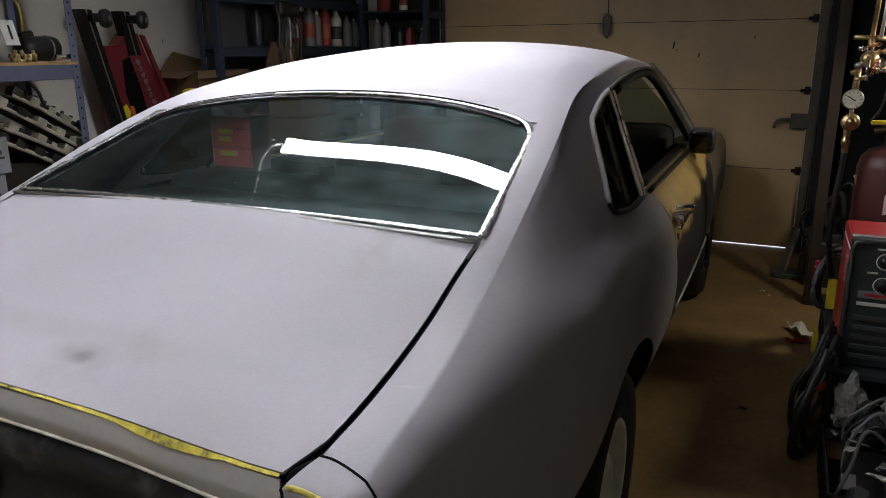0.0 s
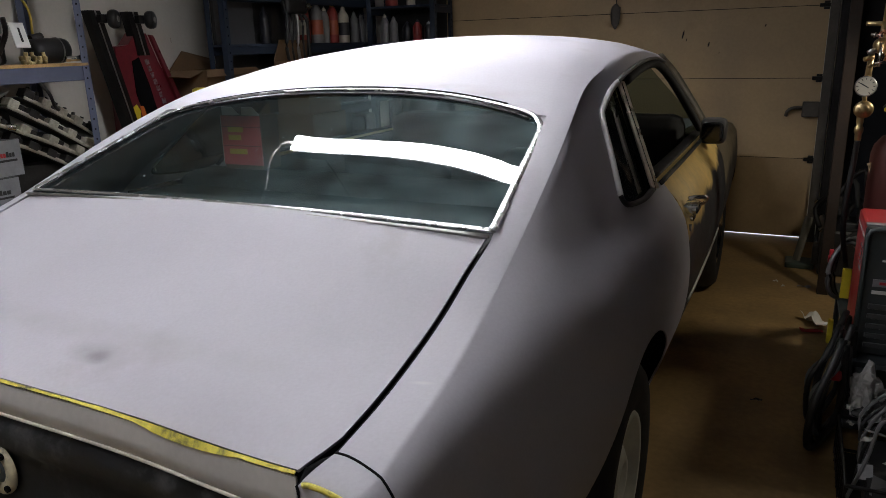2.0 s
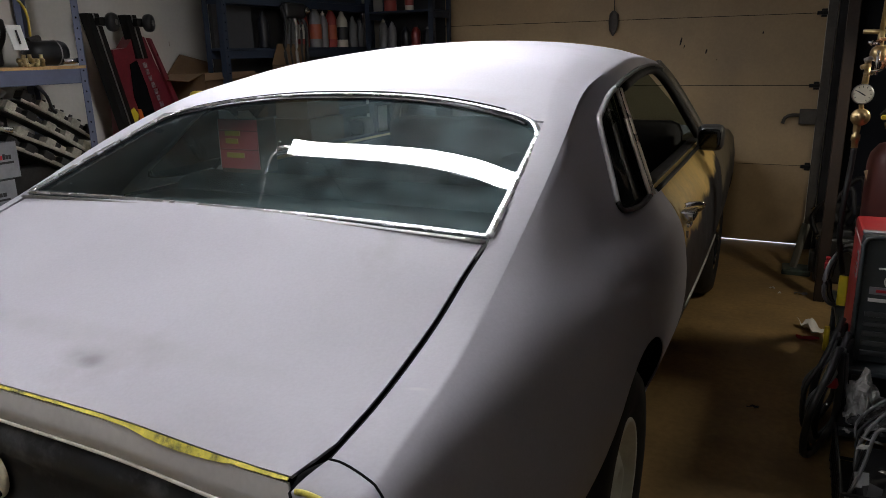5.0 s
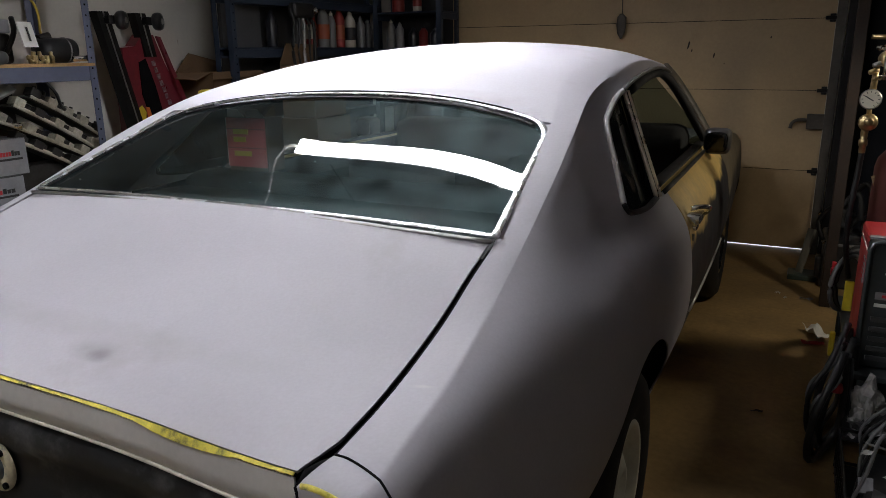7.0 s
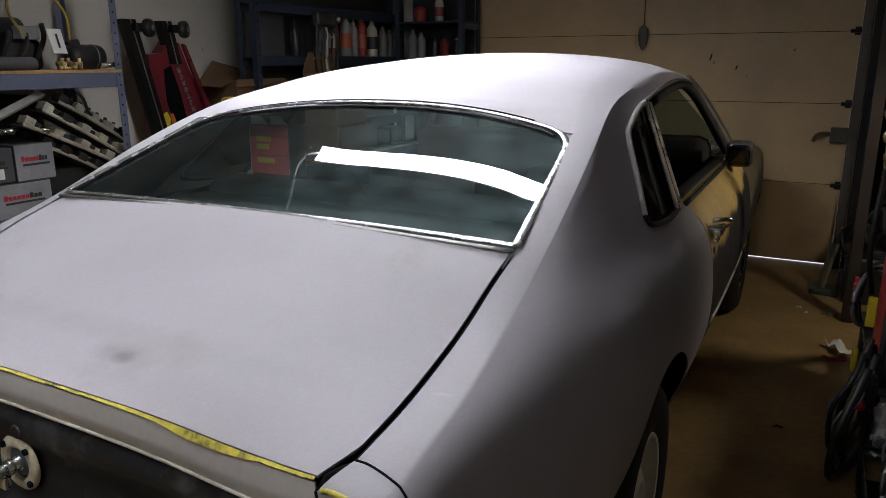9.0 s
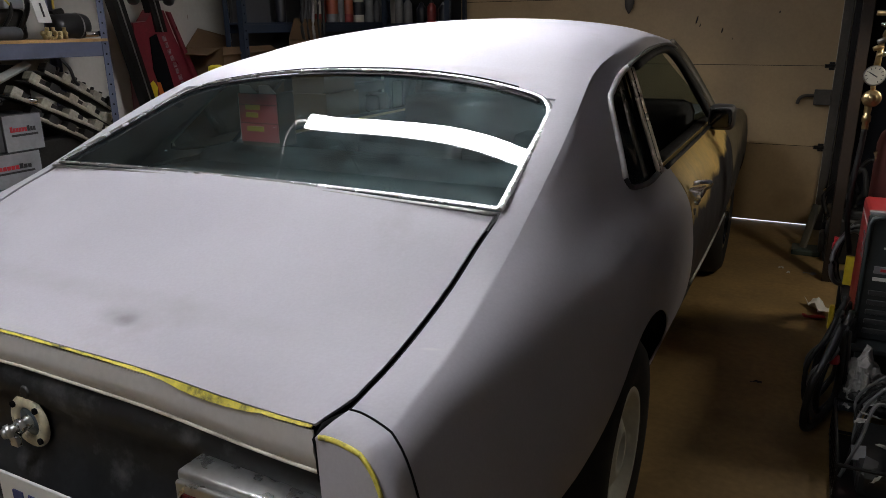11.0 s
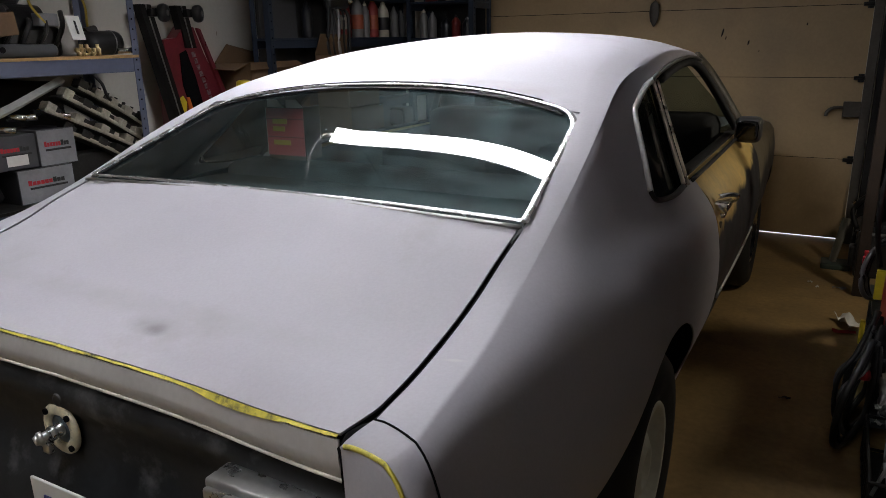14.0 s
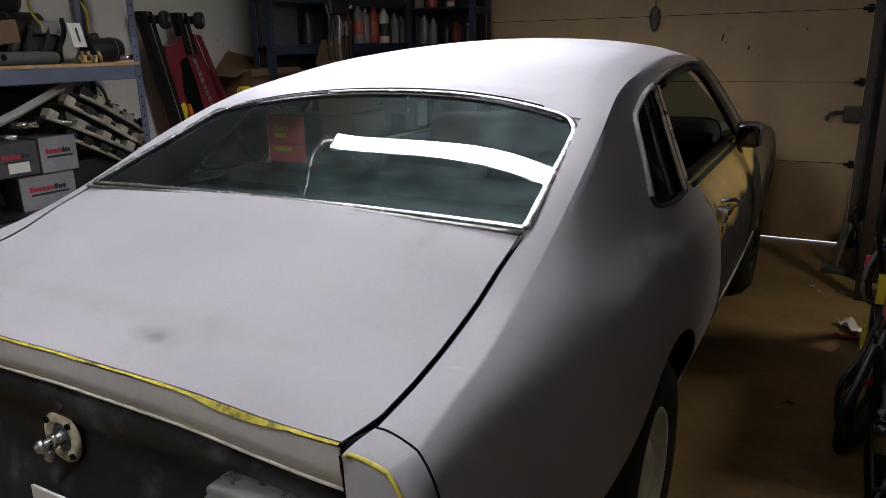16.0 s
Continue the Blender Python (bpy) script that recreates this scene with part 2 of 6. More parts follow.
# ---- mesh helpers ----
def smooth(tab):
    """A smooth function through rows (s, v1, v2, ...), by cubic Hermite pieces."""
    a = np.array(tab, float)
    s, v = a[:, 0], a[:, 1:]
    d = np.zeros_like(v)
    k = (v[1:] - v[:-1]) / (s[1:] - s[:-1])[:, None]
    d[0], d[-1] = k[0], k[-1]
    w = (s[1:] - s[:-1])[:, None]
    d[1:-1] = (k[:-1] * w[1:] + k[1:] * w[:-1]) / (w[1:] + w[:-1])

    def f(x):
        x = min(max(x, s[0]), s[-1])
        i = min(max(int(np.searchsorted(s, x)) - 1, 0), len(s) - 2)
        h = s[i + 1] - s[i]
        t = (x - s[i]) / h
        r = (v[i] * (2 * t ** 3 - 3 * t ** 2 + 1) + d[i] * h * (t ** 3 - 2 * t ** 2 + t)
             + v[i + 1] * (3 * t ** 2 - 2 * t ** 3) + d[i + 1] * h * (t ** 3 - t ** 2))
        return r if len(r) > 1 else float(r[0])
    return f


ORIGIN = {}


def thing(name, at, label, category, group="", kind=""):
    """An empty at the base of a thing, which parents its parts. Parts are modelled in world places."""
    ob = new(name)
    ob.location = at
    ob.empty_display_size = 0.05
    ORIGIN[ob] = Vector(at)
    return tagged(ob, label, category, group, kind)


def finish(bm, flat=False):
    for f in bm.faces:
        f.smooth = not flat


def part(name, bm, mat, parent=None, label="", flat=True):
    """Links a bmesh as ONE mesh object under a thing or a part."""
    finish(bm, flat)
    me = bpy.data.meshes.new(name)
    base = ORIGIN.get(parent, Vector((0, 0, 0))) if parent is not None else Vector((0, 0, 0))
    bmesh.ops.translate(bm, verts=bm.verts, vec=-base)
    bm.to_mesh(me)
    bm.free()
    me.materials.append(mat)
    ob = new(name, me)
    if parent is not None:
        ob.parent = parent
        ORIGIN[ob] = base
    if label:
        ob["label"] = label
    return ob


def single(name, bm, mat, at, label, category, group="", kind="", flat=True):
    """A thing that is one mesh, with its origin at its base."""
    finish(bm, flat)
    me = bpy.data.meshes.new(name)
    bmesh.ops.translate(bm, verts=bm.verts, vec=-Vector(at))
    bm.to_mesh(me)
    bm.free()
    me.materials.append(mat)
    ob = new(name, me)
    ob.location = at
    ORIGIN[ob] = Vector(at)
    return tagged(ob, label, category, group, kind)


def box(bm, lo, hi, bevel=0.0, m=None):
    r = bmesh.ops.create_cube(bm, size=1.0)
    vs = r["verts"]
    for v in vs:
        v.co = Vector([lo[i] + (v.co[i] + 0.5) * (hi[i] - lo[i]) for i in range(3)])
    if m is not None:
        bmesh.ops.transform(bm, matrix=m, verts=vs)
    if bevel:
        es = list({e for v in vs for e in v.link_edges})
        bmesh.ops.bevel(bm, geom=es, offset=bevel, segments=2, affect="EDGES", profile=0.5)
    return bm


def boxed(lo, hi, bevel=0.0, m=None):
    return box(bmesh.new(), lo, hi, bevel, m)


def cyl(bm, p0, p1, r0, r1=None, seg=20, caps=True):
    p0, p1 = Vector(p0), Vector(p1)
    r1 = r0 if r1 is None else r1
    q = (p1 - p0).to_track_quat("Z", "Y").to_matrix().to_4x4()
    bmesh.ops.create_cone(bm, cap_ends=caps, segments=seg, radius1=r0, radius2=r1, depth=(p1 - p0).length,
                          matrix=Matrix.Translation((p0 + p1) / 2) @ q)
    return bm


def lathe(bm, prof, m=None, seg=28, close=False):
    """Turns rows (radius, height) round z, then places the result by m."""
    m = m or Matrix()
    rings = []
    for r, h in prof:
        rings.append([bm.verts.new(m @ Vector((r * math.cos(a), r * math.sin(a), h))) for a in [2 * math.pi * i / seg for i in range(seg)]])
    for a, b in zip(rings, rings[1:]):
        for i in range(seg):
            bm.faces.new((a[i], a[(i + 1) % seg], b[(i + 1) % seg], b[i]))
    if close:
        bm.faces.new(list(reversed(rings[0])))
        bm.faces.new(rings[-1])
    return bm


def sweep(bm, pts, r, seg=8, flat=None):
    """A tube along points; flat = (across, up) makes a strip of that half size instead of a round."""
    pts = [Vector(p) for p in pts]
    rings = []
    for i, p in enumerate(pts):
        d = (pts[min(i + 1, len(pts) - 1)] - pts[max(i - 1, 0)]).normalized()
        side = d.cross(Vector((0, 0, 1)))
        side = side.normalized() if side.length > 1e-3 else Vector((1, 0, 0))
        up = side.cross(d).normalized()
        a, b = flat if flat else (r, r)
        rings.append([bm.verts.new(p + side * (a * math.cos(t)) + up * (b * math.sin(t))) for t in [2 * math.pi * k / seg for k in range(seg)]])
    for x, y in zip(rings, rings[1:]):
        for k in range(seg):
            bm.faces.new((x[k], x[(k + 1) % seg], y[(k + 1) % seg], y[k]))
    bm.faces.new(list(reversed(rings[0])))
    bm.faces.new(rings[-1])
    return bm


def spline(pts, n=8):
    """Smooth points along control points."""
    f = smooth([(i, *p) for i, p in enumerate(pts)])
    m = (len(pts) - 1) * n
    return [Vector(f(i / n)) for i in range(m + 1)]


def grid(bm, rows):
    """Faces over rows of points (None leaves a hole). Returns the vertex rows."""
    vs = [[bm.verts.new(p) for p in r] for r in rows]
    for a, b in zip(vs, vs[1:]):
        for i in range(len(a) - 1):
            bm.faces.new((a[i], a[i + 1], b[i + 1], b[i]))
    return vs


def thicken(bm, depth):
    """Gives a sheet a thickness, inwards against its normals."""
    bmesh.ops.recalc_face_normals(bm, faces=bm.faces)
    bm.normal_update()
    faces, rims = list(bm.faces), [e for e in bm.edges if e.is_boundary]
    twin = {v: bm.verts.new(v.co - v.normal * depth) for v in list(bm.verts)}
    for f in faces:
        bm.faces.new([twin[v] for v in reversed(f.verts)])
    for e in rims:
        l = e.link_loops[0]
        a, b = l.vert, l.link_loop_next.vert
        bm.faces.new((b, a, twin[a], twin[b]))
    for e in rims:
        e.smooth = False
    return bm


def pillow(bm, centre, half, p=0.45, seg=28):
    """A rounded block: a ball drawn out towards a box."""
    r = bmesh.ops.create_uvsphere(bm, u_segments=seg, v_segments=seg // 2, radius=1.0)
    for v in r["verts"]:
        v.co = Vector([centre[i] + half[i] * math.copysign(abs(v.co[i]) ** p, v.co[i]) for i in range(3)])
    return bm


# ---- the room ----
LEFT, RIGHT, FRONT, BACK, HIGH = -2.5, 2.05, 3.95, -3.3, 2.55
DOOR_L, DOOR_R, DOOR_H = -1.47, 1.27, 2.1
tagged(part("floor", boxed((LEFT - 0.2, BACK - 0.2, -0.15), (RIGHT + 0.2, FRONT - 0.035, 0.0)), FLOOR_MAT), "brown stained dusty concrete garage floor", "floor", kind="structure")
tagged(part("ceiling", boxed((LEFT - 0.15, BACK - 0.15, HIGH), (RIGHT + 0.15, FRONT + 0.15, HIGH + 0.12)), CEILING_MAT), "plain pale garage ceiling board", "ceiling", kind="structure")
tagged(part("wall_left", boxed((LEFT - 0.12, BACK - 0.12, 0.0), (LEFT, FRONT + 0.12, HIGH)), WALL_PAINT), "off-white painted garage side wall with marks", "wall", kind="structure")
tagged(part("wall_right", boxed((RIGHT, BACK - 0.12, 0.0), (RIGHT + 0.12, FRONT + 0.12, HIGH)), WALL_PAINT), "off-white painted garage side wall", "wall", kind="structure")
# Dark panels added: one cuts bounce off the right wall, one darkens the front.
tagged(part("wall_panel", boxed((RIGHT - 0.03, -1.75, 0.0), (RIGHT - 0.002, FRONT - 0.03, HIGH - 0.004)), DARK_WALL), "added dark panel that cuts bounce light from the right wall", "wall panel", kind="structure")
tagged(part("wall_panel", boxed((DOOR_R + 0.17, FRONT - 0.03, 0.0), (RIGHT - 0.032, FRONT - 0.002, HIGH - 0.004)), DARK_WALL), "added dark panel that darkens the wall beside the garage door", "wall panel", kind="structure")
tagged(part("wall_back", boxed((LEFT, BACK - 0.12, 0.0), (RIGHT, BACK, HIGH)), WALL_PAINT), "plain off-white garage back wall", "wall", kind="structure")
wf = bmesh.new()
box(wf, (LEFT, FRONT, 0.0), (DOOR_L, FRONT + 0.12, HIGH))
box(wf, (DOOR_R, FRONT, 0.0), (RIGHT, FRONT + 0.12, HIGH))
box(wf, (DOOR_L, FRONT, DOOR_H), (DOOR_R, FRONT + 0.12, HIGH))
tagged(part("wall_front", wf, WALL_PAINT), "garage front wall round the overhead door", "wall", kind="structure")

# ---- the car ----
# crease that parts the top of the body from its side: y, x, z
CREASE = smooth([(-1.05, 0.760, 0.880), (-0.93, 0.748, 0.905), (-0.78, 0.736, 0.922), (-0.60, 0.716, 0.950), (-0.415, 0.702, 1.005), (-0.265, 0.694, 1.064),
                 (-0.155, 0.688, 1.110), (0.012, 0.674, 1.175), (0.24, 0.646, 1.2465), (0.575, 0.617, 1.291), (1.23, 0.60, 1.329), (1.75, 0.59, 1.30)])
# edge of the boot lid, the rear glass and the roof panel
EDGE = smooth([(-1.05, 0.672, 0.885), (-0.955, 0.676, 0.904), (-0.83, 0.664, 0.907), (-0.71, 0.655, 0.922), (-0.594, 0.651, 0.951), (-0.5, 0.650, 0.987), (-0.384, 0.648, 1.026),
               (-0.2, 0.632, 1.098), (-0.05, 0.617, 1.155), (0.073, 0.604, 1.203), (0.3, 0.555, 1.275), (0.6, 0.53, 1.327), (1.2, 0.50, 1.362), (1.75, 0.48, 1.335)])
# middle of the body
SPINE = smooth([(-0.97, 0.876), (-0.9, 0.889), (-0.75, 0.920), (-0.58, 0.970), (-0.42, 1.028), (-0.36, 1.052), (-0.1, 1.145), (0.19, 1.252), (0.4, 1.318), (0.7, 1.368), (1.0, 1.397),
                (1.25, 1.402), (1.5, 1.388), (1.75, 1.35)])
# half width of the body side by height
SIDE = smooth([(0.16, 0.72), (0.22, 0.75), (0.3, 0.785), (0.4, 0.815), (0.5, 0.855), (0.60, 0.880), (0.70, 0.885), (0.79, 0.877), (0.87, 0.858), (0.91, 0.835), (0.95, 0.80), (1.0, 0.772), (1.1, 0.717), (1.18, 0.674), (1.3, 0.606), (1.4, 0.55)])
TAPER = smooth([(-1.1, -0.062), (-0.8, -0.035), (-0.4, -0.012), (0.0, 0.0), (1.6, 0.0), (2.2, -0.012), (2.8, -0.03), (3.3, -0.07), (3.5, -0.11)])
DOOR_GAP_Y, DOOR_END_Y, TAIL_Y = 0.588, 1.83, -0.957
ARCH_Y, ARCH_Z, ARCH_R = -0.02, 0.31, 0.400
FRONT_ARCH_Y = 2.60
ROCKER = 0.20


def hip(y):
    """How far the upper side leans in behind the quarter window, so that it meets the crease."""
    cx, cz = CREASE(y)
    k = max(0.0, SIDE(cz) + TAPER(y) - cx - 0.006) / (cz - 0.85)
    return k * min(1.0, max(0.0, (0.12 - y) / 0.25))


HIP = smooth([(y, hip(y)) for y in np.linspace(-1.05, 0.2, 26)] + [(1.0, 0.0)])


def flank(y, z):
    """The rear quarter below the crease: a tight roll, then a steep side that swells out to its widest."""
    cx, cz = CREASE(y)
    wide = SIDE(0.66) + TAPER(y)
    u = min(1.0, max(0.0, (cz - z) / (cz - 0.66)))
    k = min(1.0, max(0.0, (y + 0.85) / 0.45))
    roll = 0.26 + 0.22 * k
    return cx + (wide - cx) * (roll * (1 - math.exp(-u / (0.05 + 0.06 * k))) + (1 - roll) * (1 - (1 - u) ** (1.5 + 0.2 * k)))


def side_x(y, z):
    x = SIDE(z) + TAPER(y)
    if z > 0.85:
        x -= HIP(y) * (z - 0.85)
    if z > 0.66 and y < -0.2:
        w = min(1.0, (-0.2 - y) / 0.35)
        w = w * w * (3 - 2 * w)
        x += (flank(y, z) - x) * w
    if z < 0.65 and y < 0.0:
        x -= 0.12 * min(1.0, -y / 0.5) * (0.65 - z)
    return x


def chaikin(p, n):
    for _ in range(n):
        q = [p[0]]
        for a, b in zip(p, p[1:]):
            q += [a * 0.75 + b * 0.25, a * 0.25 + b * 0.75]
        p = q + [p[-1]]
    return p


def resample(p, n):
    p = np.array(p)
    d = np.concatenate([[0], np.cumsum(np.linalg.norm(p[1:] - p[:-1], axis=1))])
    return [np.array([np.interp(s, d, p[:, k]) for k in range(p.shape[1])]) for s in np.linspace(0, d[-1], n)]


FOLD = 16      # sample of a section that lies on the crease


def section(y, low, n=84):
    """Half section of the body at y, from the top edge over the crease down the side to height low."""
    ex, ez = EDGE(y)
    cx, cz = CREASE(y)
    e, c = np.array((ex, ez)), np.array((cx, cz))
    step = (side_x(y, cz - 0.024) - cx - 0.003) * min(1.0, max(0.0, (0.45 - y) / 0.30)) * 0.10

    def below(d):
        """Half width at d under the crease: nearly upright at first, then flaring out to the hip."""
        return side_x(y, cz - d) - step * min(1.0, max(0.0, (0.095 - d) / 0.071))

    p = [e, e * 0.5 + c * 0.5 + np.array((0, 0.002)), e * 0.12 + c * 0.88 + np.array((0, 0.001)), c, c, c, np.array((min(below(0.010), max(cx + 0.002, below(0.020))), cz - 0.010)), np.array((below(0.026), cz - 0.026))]
    d = 0.048
    while cz - d > low + 0.02:
        p.append(np.array((below(d), cz - d)))
        d += 0.035 if d < 0.15 else 0.045
    p.append(np.array((side_x(y, low), low)))
    q = chaikin(p, 2)
    if n < 40:
        return resample(q, n)
    q = np.array(q)
    d = np.concatenate([[0], np.cumsum(np.linalg.norm(q[1:] - q[:-1], axis=1))])
    fold = d[int(np.argmin(np.linalg.norm(q - c, axis=1)))]
    s = np.concatenate([np.linspace(0, fold, FOLD, endpoint=False), np.linspace(fold, fold + 0.11, n // 2 - FOLD, endpoint=False), np.linspace(fold + 0.11, d[-1], n - n // 2)])
    return [np.array([np.interp(t, d, q[:, 0]), np.interp(t, d, q[:, 1])]) for t in s]


def inside(pt, poly):
    x, y = pt
    c = False
    for (x0, y0), (x1, y1) in zip(poly, poly[1:] + poly[:1]):
        if (y0 > y) != (y1 > y) and x < (x1 - x0) * (y - y0) / (y1 - y0) + x0:
            c = not c
    return c


def nearest(pt, poly):
    best, at = 1e9, None
    for a, b in zip(poly, poly[1:] + poly[:1]):
        a, b, p = Vector(a), Vector(b), Vector(pt)
        t = max(0, min(1, (p - a).dot(b - a) / max(1e-12, (b - a).length_squared)))
        q = a + (b - a) * t
        if (q - p).length < best:
            best, at = (q - p).length, q
    return at


def cut_side(bm, poly, xmin=0.5):
    """Cuts an opening, given in (y, z), out of the side of a body mesh, and draws its rim onto the outline."""
    dead = [f for f in bm.faces if abs(f.calc_center_median().x) > xmin and inside((f.calc_center_median().y, f.calc_center_median().z), poly)]
    rim = {v for f in dead for v in f.verts if any(g not in set_dead for g in v.link_faces for set_dead in (set(dead),))}
    bmesh.ops.delete(bm, geom=dead, context="FACES")
    for v in rim:
        if v.is_valid:
            q = nearest((v.co.y, v.co.z), poly)
            v.co.y, v.co.z = q.x, q.y
            v.co.x = math.copysign(side_x(q.x, q.y), v.co.x) if abs(v.co.x) > 0.2 else v.co.x


QUARTER_WINDOW = [(0.150, 0.985), (0.128, 1.010), (0.205, 1.085), (0.292, 1.178), (0.365, 1.203), (0.50, 1.232), (0.60, 1.246), (0.65, 1.250), (0.535, 1.10), (0.432, 0.970), (0.30, 0.968)]
QUARTER_CUT = QUARTER_WINDOW[:6] + [(0.593, 1.246), (0.593, 0.970), (0.432, 0.970), (0.30, 0.968)]
ARCH = [(ARCH_Y + ARCH_R * math.cos(a), ARCH_Z + ARCH_R * math.sin(a)) for a in np.linspace(-0.5, math.pi + 0.5, 40)]
FRONT_ARCH = [(FRONT_ARCH_Y + 0.40 * math.cos(a), ARCH_Z + 0.385 * math.sin(a)) for a in np.linspace(-0.5, math.pi + 0.5, 40)]

car = thing("car", (0.0, 1.0, 0.0), "two-door coupe in grey sanded primer, parked in the garage", "car")

# shell: roof, sail panels and quarter panels in one
ylines = list(np.linspace(TAIL_Y, -0.40, 40)) + list(np.linspace(-0.385, 0.073, 36)) + list(np.linspace(0.085, DOOR_GAP_Y, 44))
def seam_shift(x):
    return -0.048 * min(1.0, max(0.0, (x - 0.69) / 0.13)) ** 1.2


bm = bmesh.new()
folds = set()
for sgn in (1, -1):
    rows = []
    for y in ylines:
        w = min(1.0, max(0.0, (-0.70 - y) / 0.255))
        ps = section(y, ROCKER)
        ps[0] = ps[0] + np.array((0.002, 0.0)) if y < -0.39 else ps[0]
        rows.append([Vector((sgn * p[0], y + w * seam_shift(p[0]), p[1])) for p in ps])
        if y > -0.55:
            folds.add(tuple(round(k, 3) for k in rows[-1][FOLD]))
    grid(bm, rows if sgn < 0 else [list(reversed(r)) for r in rows])
cut_side(bm, QUARTER_CUT)
cut_side(bm, ARCH, 0.6)
# roof over the cabin
YT0, YT1 = 0.073, 1.62


rl = [y for y in ylines if y > 0.07] + list(np.linspace(DOOR_GAP_Y + 0.03, YT1, 34))
rows = []
for y in rl:
    ex, ez = EDGE(y)
    k = max(0.0, 1 - (y - YT0) / 1.2)
    row = []
    for x in np.linspace(-1, 1, 41):
        yy = y + 0.115 * (1 - x * x) * k
        row.append(Vector((x * ex, yy, ez + (SPINE(yy) - ez) * (1 - 0.85 * abs(x) ** 2 - 0.15 * abs(x) ** 6))))
    rows.append(row)
grid(bm, rows)
# rail over the doors
WINDOW_TOP = smooth([(0.55, 1.244), (0.8, 1.268), (1.1, 1.29), (1.35, 1.298), (1.5, 1.292), (1.62, 1.275)])
for sgn in (1, -1):
    rows = []
    for y in [y for y in rl if y > DOOR_GAP_Y - 0.001]:
        rows.append([Vector((sgn * p[0], y, p[1])) for p in section(y, WINDOW_TOP(y), 14)])
    grid(bm, rows)
bmesh.ops.remove_doubles(bm, verts=bm.verts, dist=0.001)
bmesh.ops.dissolve_degenerate(bm, edges=bm.edges, dist=0.0006)
bmesh.ops.recalc_face_normals(bm, faces=bm.faces)
for e in bm.edges:
    if all(tuple(round(k, 3) for k in v.co) in folds for v in e.verts):
        e.smooth = False
shell = part("body_shell", thicken(bm, 0.004), PRIMER, car, "grey primer roof, sail panels and quarter panels", flat=False)

# windscreen pillars
for sgn in (1, -1):
    b = bmesh.new()
    a = [(sgn * (side_x(0, z) - 0.012), y, z) for y, z in [(1.60, 1.285), (1.70, 1.23), (1.77, 1.13), (1.83, 1.0), (1.87, 0.94)]]
    sweep(b, spline(a, 4), 0.03, 10, (0.024, 0.032))
    part("windscreen_pillar", b, PILLAR_COAT, car, "dark worn windscreen pillar", flat=False)

# boot lid with its raised rear lip
LIP_Y = smooth([(0.0, -0.948), (0.35, -0.951), (0.5, -0.963), (0.6, -0.980), (0.66, -0.992)])
LIP_Z = smooth([(0.0, 0.878), (0.35, 0.874), (0.5, 0.874), (0.6, 0.884), (0.66, 0.893)])


def lid_point(u, v):
    """u across from -1 to 1, v from the lip (0) to the rear glass (1)."""
    ex0, _ = EDGE(-0.955)
    x = u * 0.660
    y0, z0 = LIP_Y(abs(x)), LIP_Z(abs(x))
    y1 = -0.392 + 0.012 * (1 - u * u)
    y = y0 + (y1 - y0) * v
    ex, ez = EDGE(max(y, -0.955))
    x = u * ((ex - 0.0095) * min(1.0, v * 9) + 0.645 * max(0.0, 1 - v * 9))
    z = ez + (SPINE(y) - ez) * (1 - abs(u) ** 2.2)
    w = max(0.0, 1 - v / 0.16) ** 2
    return Vector((x, y, z * (1 - w) + z0 * w))


b = bmesh.new()
rows = [[lid_point(u, v) for u in np.linspace(-1, 1, 121)] for v in list(np.linspace(0, 0.16, 12)) + list(np.linspace(0.19, 1, 34))]
rim = [Vector((p.x, p.y - 0.006, p.z - 0.006)) for p in rows[0]]
low = [Vector((p.x * 1.015, p.y - 0.012, p.z - 0.056 - 0.006 * abs(p.x))) for p in rows[0]]
tuck = [Vector((p.x, p.y + 0.018, p.z - 0.008)) for p in low]
grid(b, rows)
lid = part("boot_lid", thicken(b, 0.004), PRIMER, car, "wide grey primer boot lid with a raised lip", flat=False)
b = bmesh.new()
mid = [(r * 0.5 + l * 0.5) + Vector((0, -0.004, 0)) for r, l in zip(rim, low)]
grid(b, [rim, mid, low, tuck])
part("lip_face", thicken(b, 0.003), LIP_PAINT, lid, "dusty grey rear face under the lip", flat=False)
# worn yellow edge with a wider bare patch, and pale bare metal along the bottom
b = bmesh.new()
pts = [p + Vector((0, -0.003, -0.002)) for p in rows[0]]
a, c = [], []
for i, p in enumerate(pts):
    s = p.x
    w = -0.0012 + 0.0082 * math.exp(-((s - 0.43) / 0.095) ** 2) - 0.004 * max(0.0, noise.noise(Vector((s * 34, 9, 2))) - 0.15) + 0.0018 * noise.noise(Vector((s * 14, 0, 0))) + 0.0014 * noise.noise(Vector((s * 60, 3, 0)))
    a.append(p + Vector((0, -0.0008 + 0.0016 * noise.noise(Vector((s * 17, 5, 0))), 0.0027)))
    c.append(p + Vector((0, -0.0050 - 0.42 * max(0.0, w), -0.0006 - max(-0.0015, w))))
grid(b, [a, c])
part("yellow_edge", thicken(b, 0.0015), YELLOW, lid, "worn yellow paint along the lip", flat=False)
b = bmesh.new()
sweep(b, [p + Vector((0, -0.0015, 0.0)) for p in low], 0.0026, 6)
part("lip_seam", b, material("bare_lip_edge", (0.62, 0.58, 0.50), 0.5, vary=0.2, scale=30, fine=90), lid, "pale worn lower edge", flat=False)
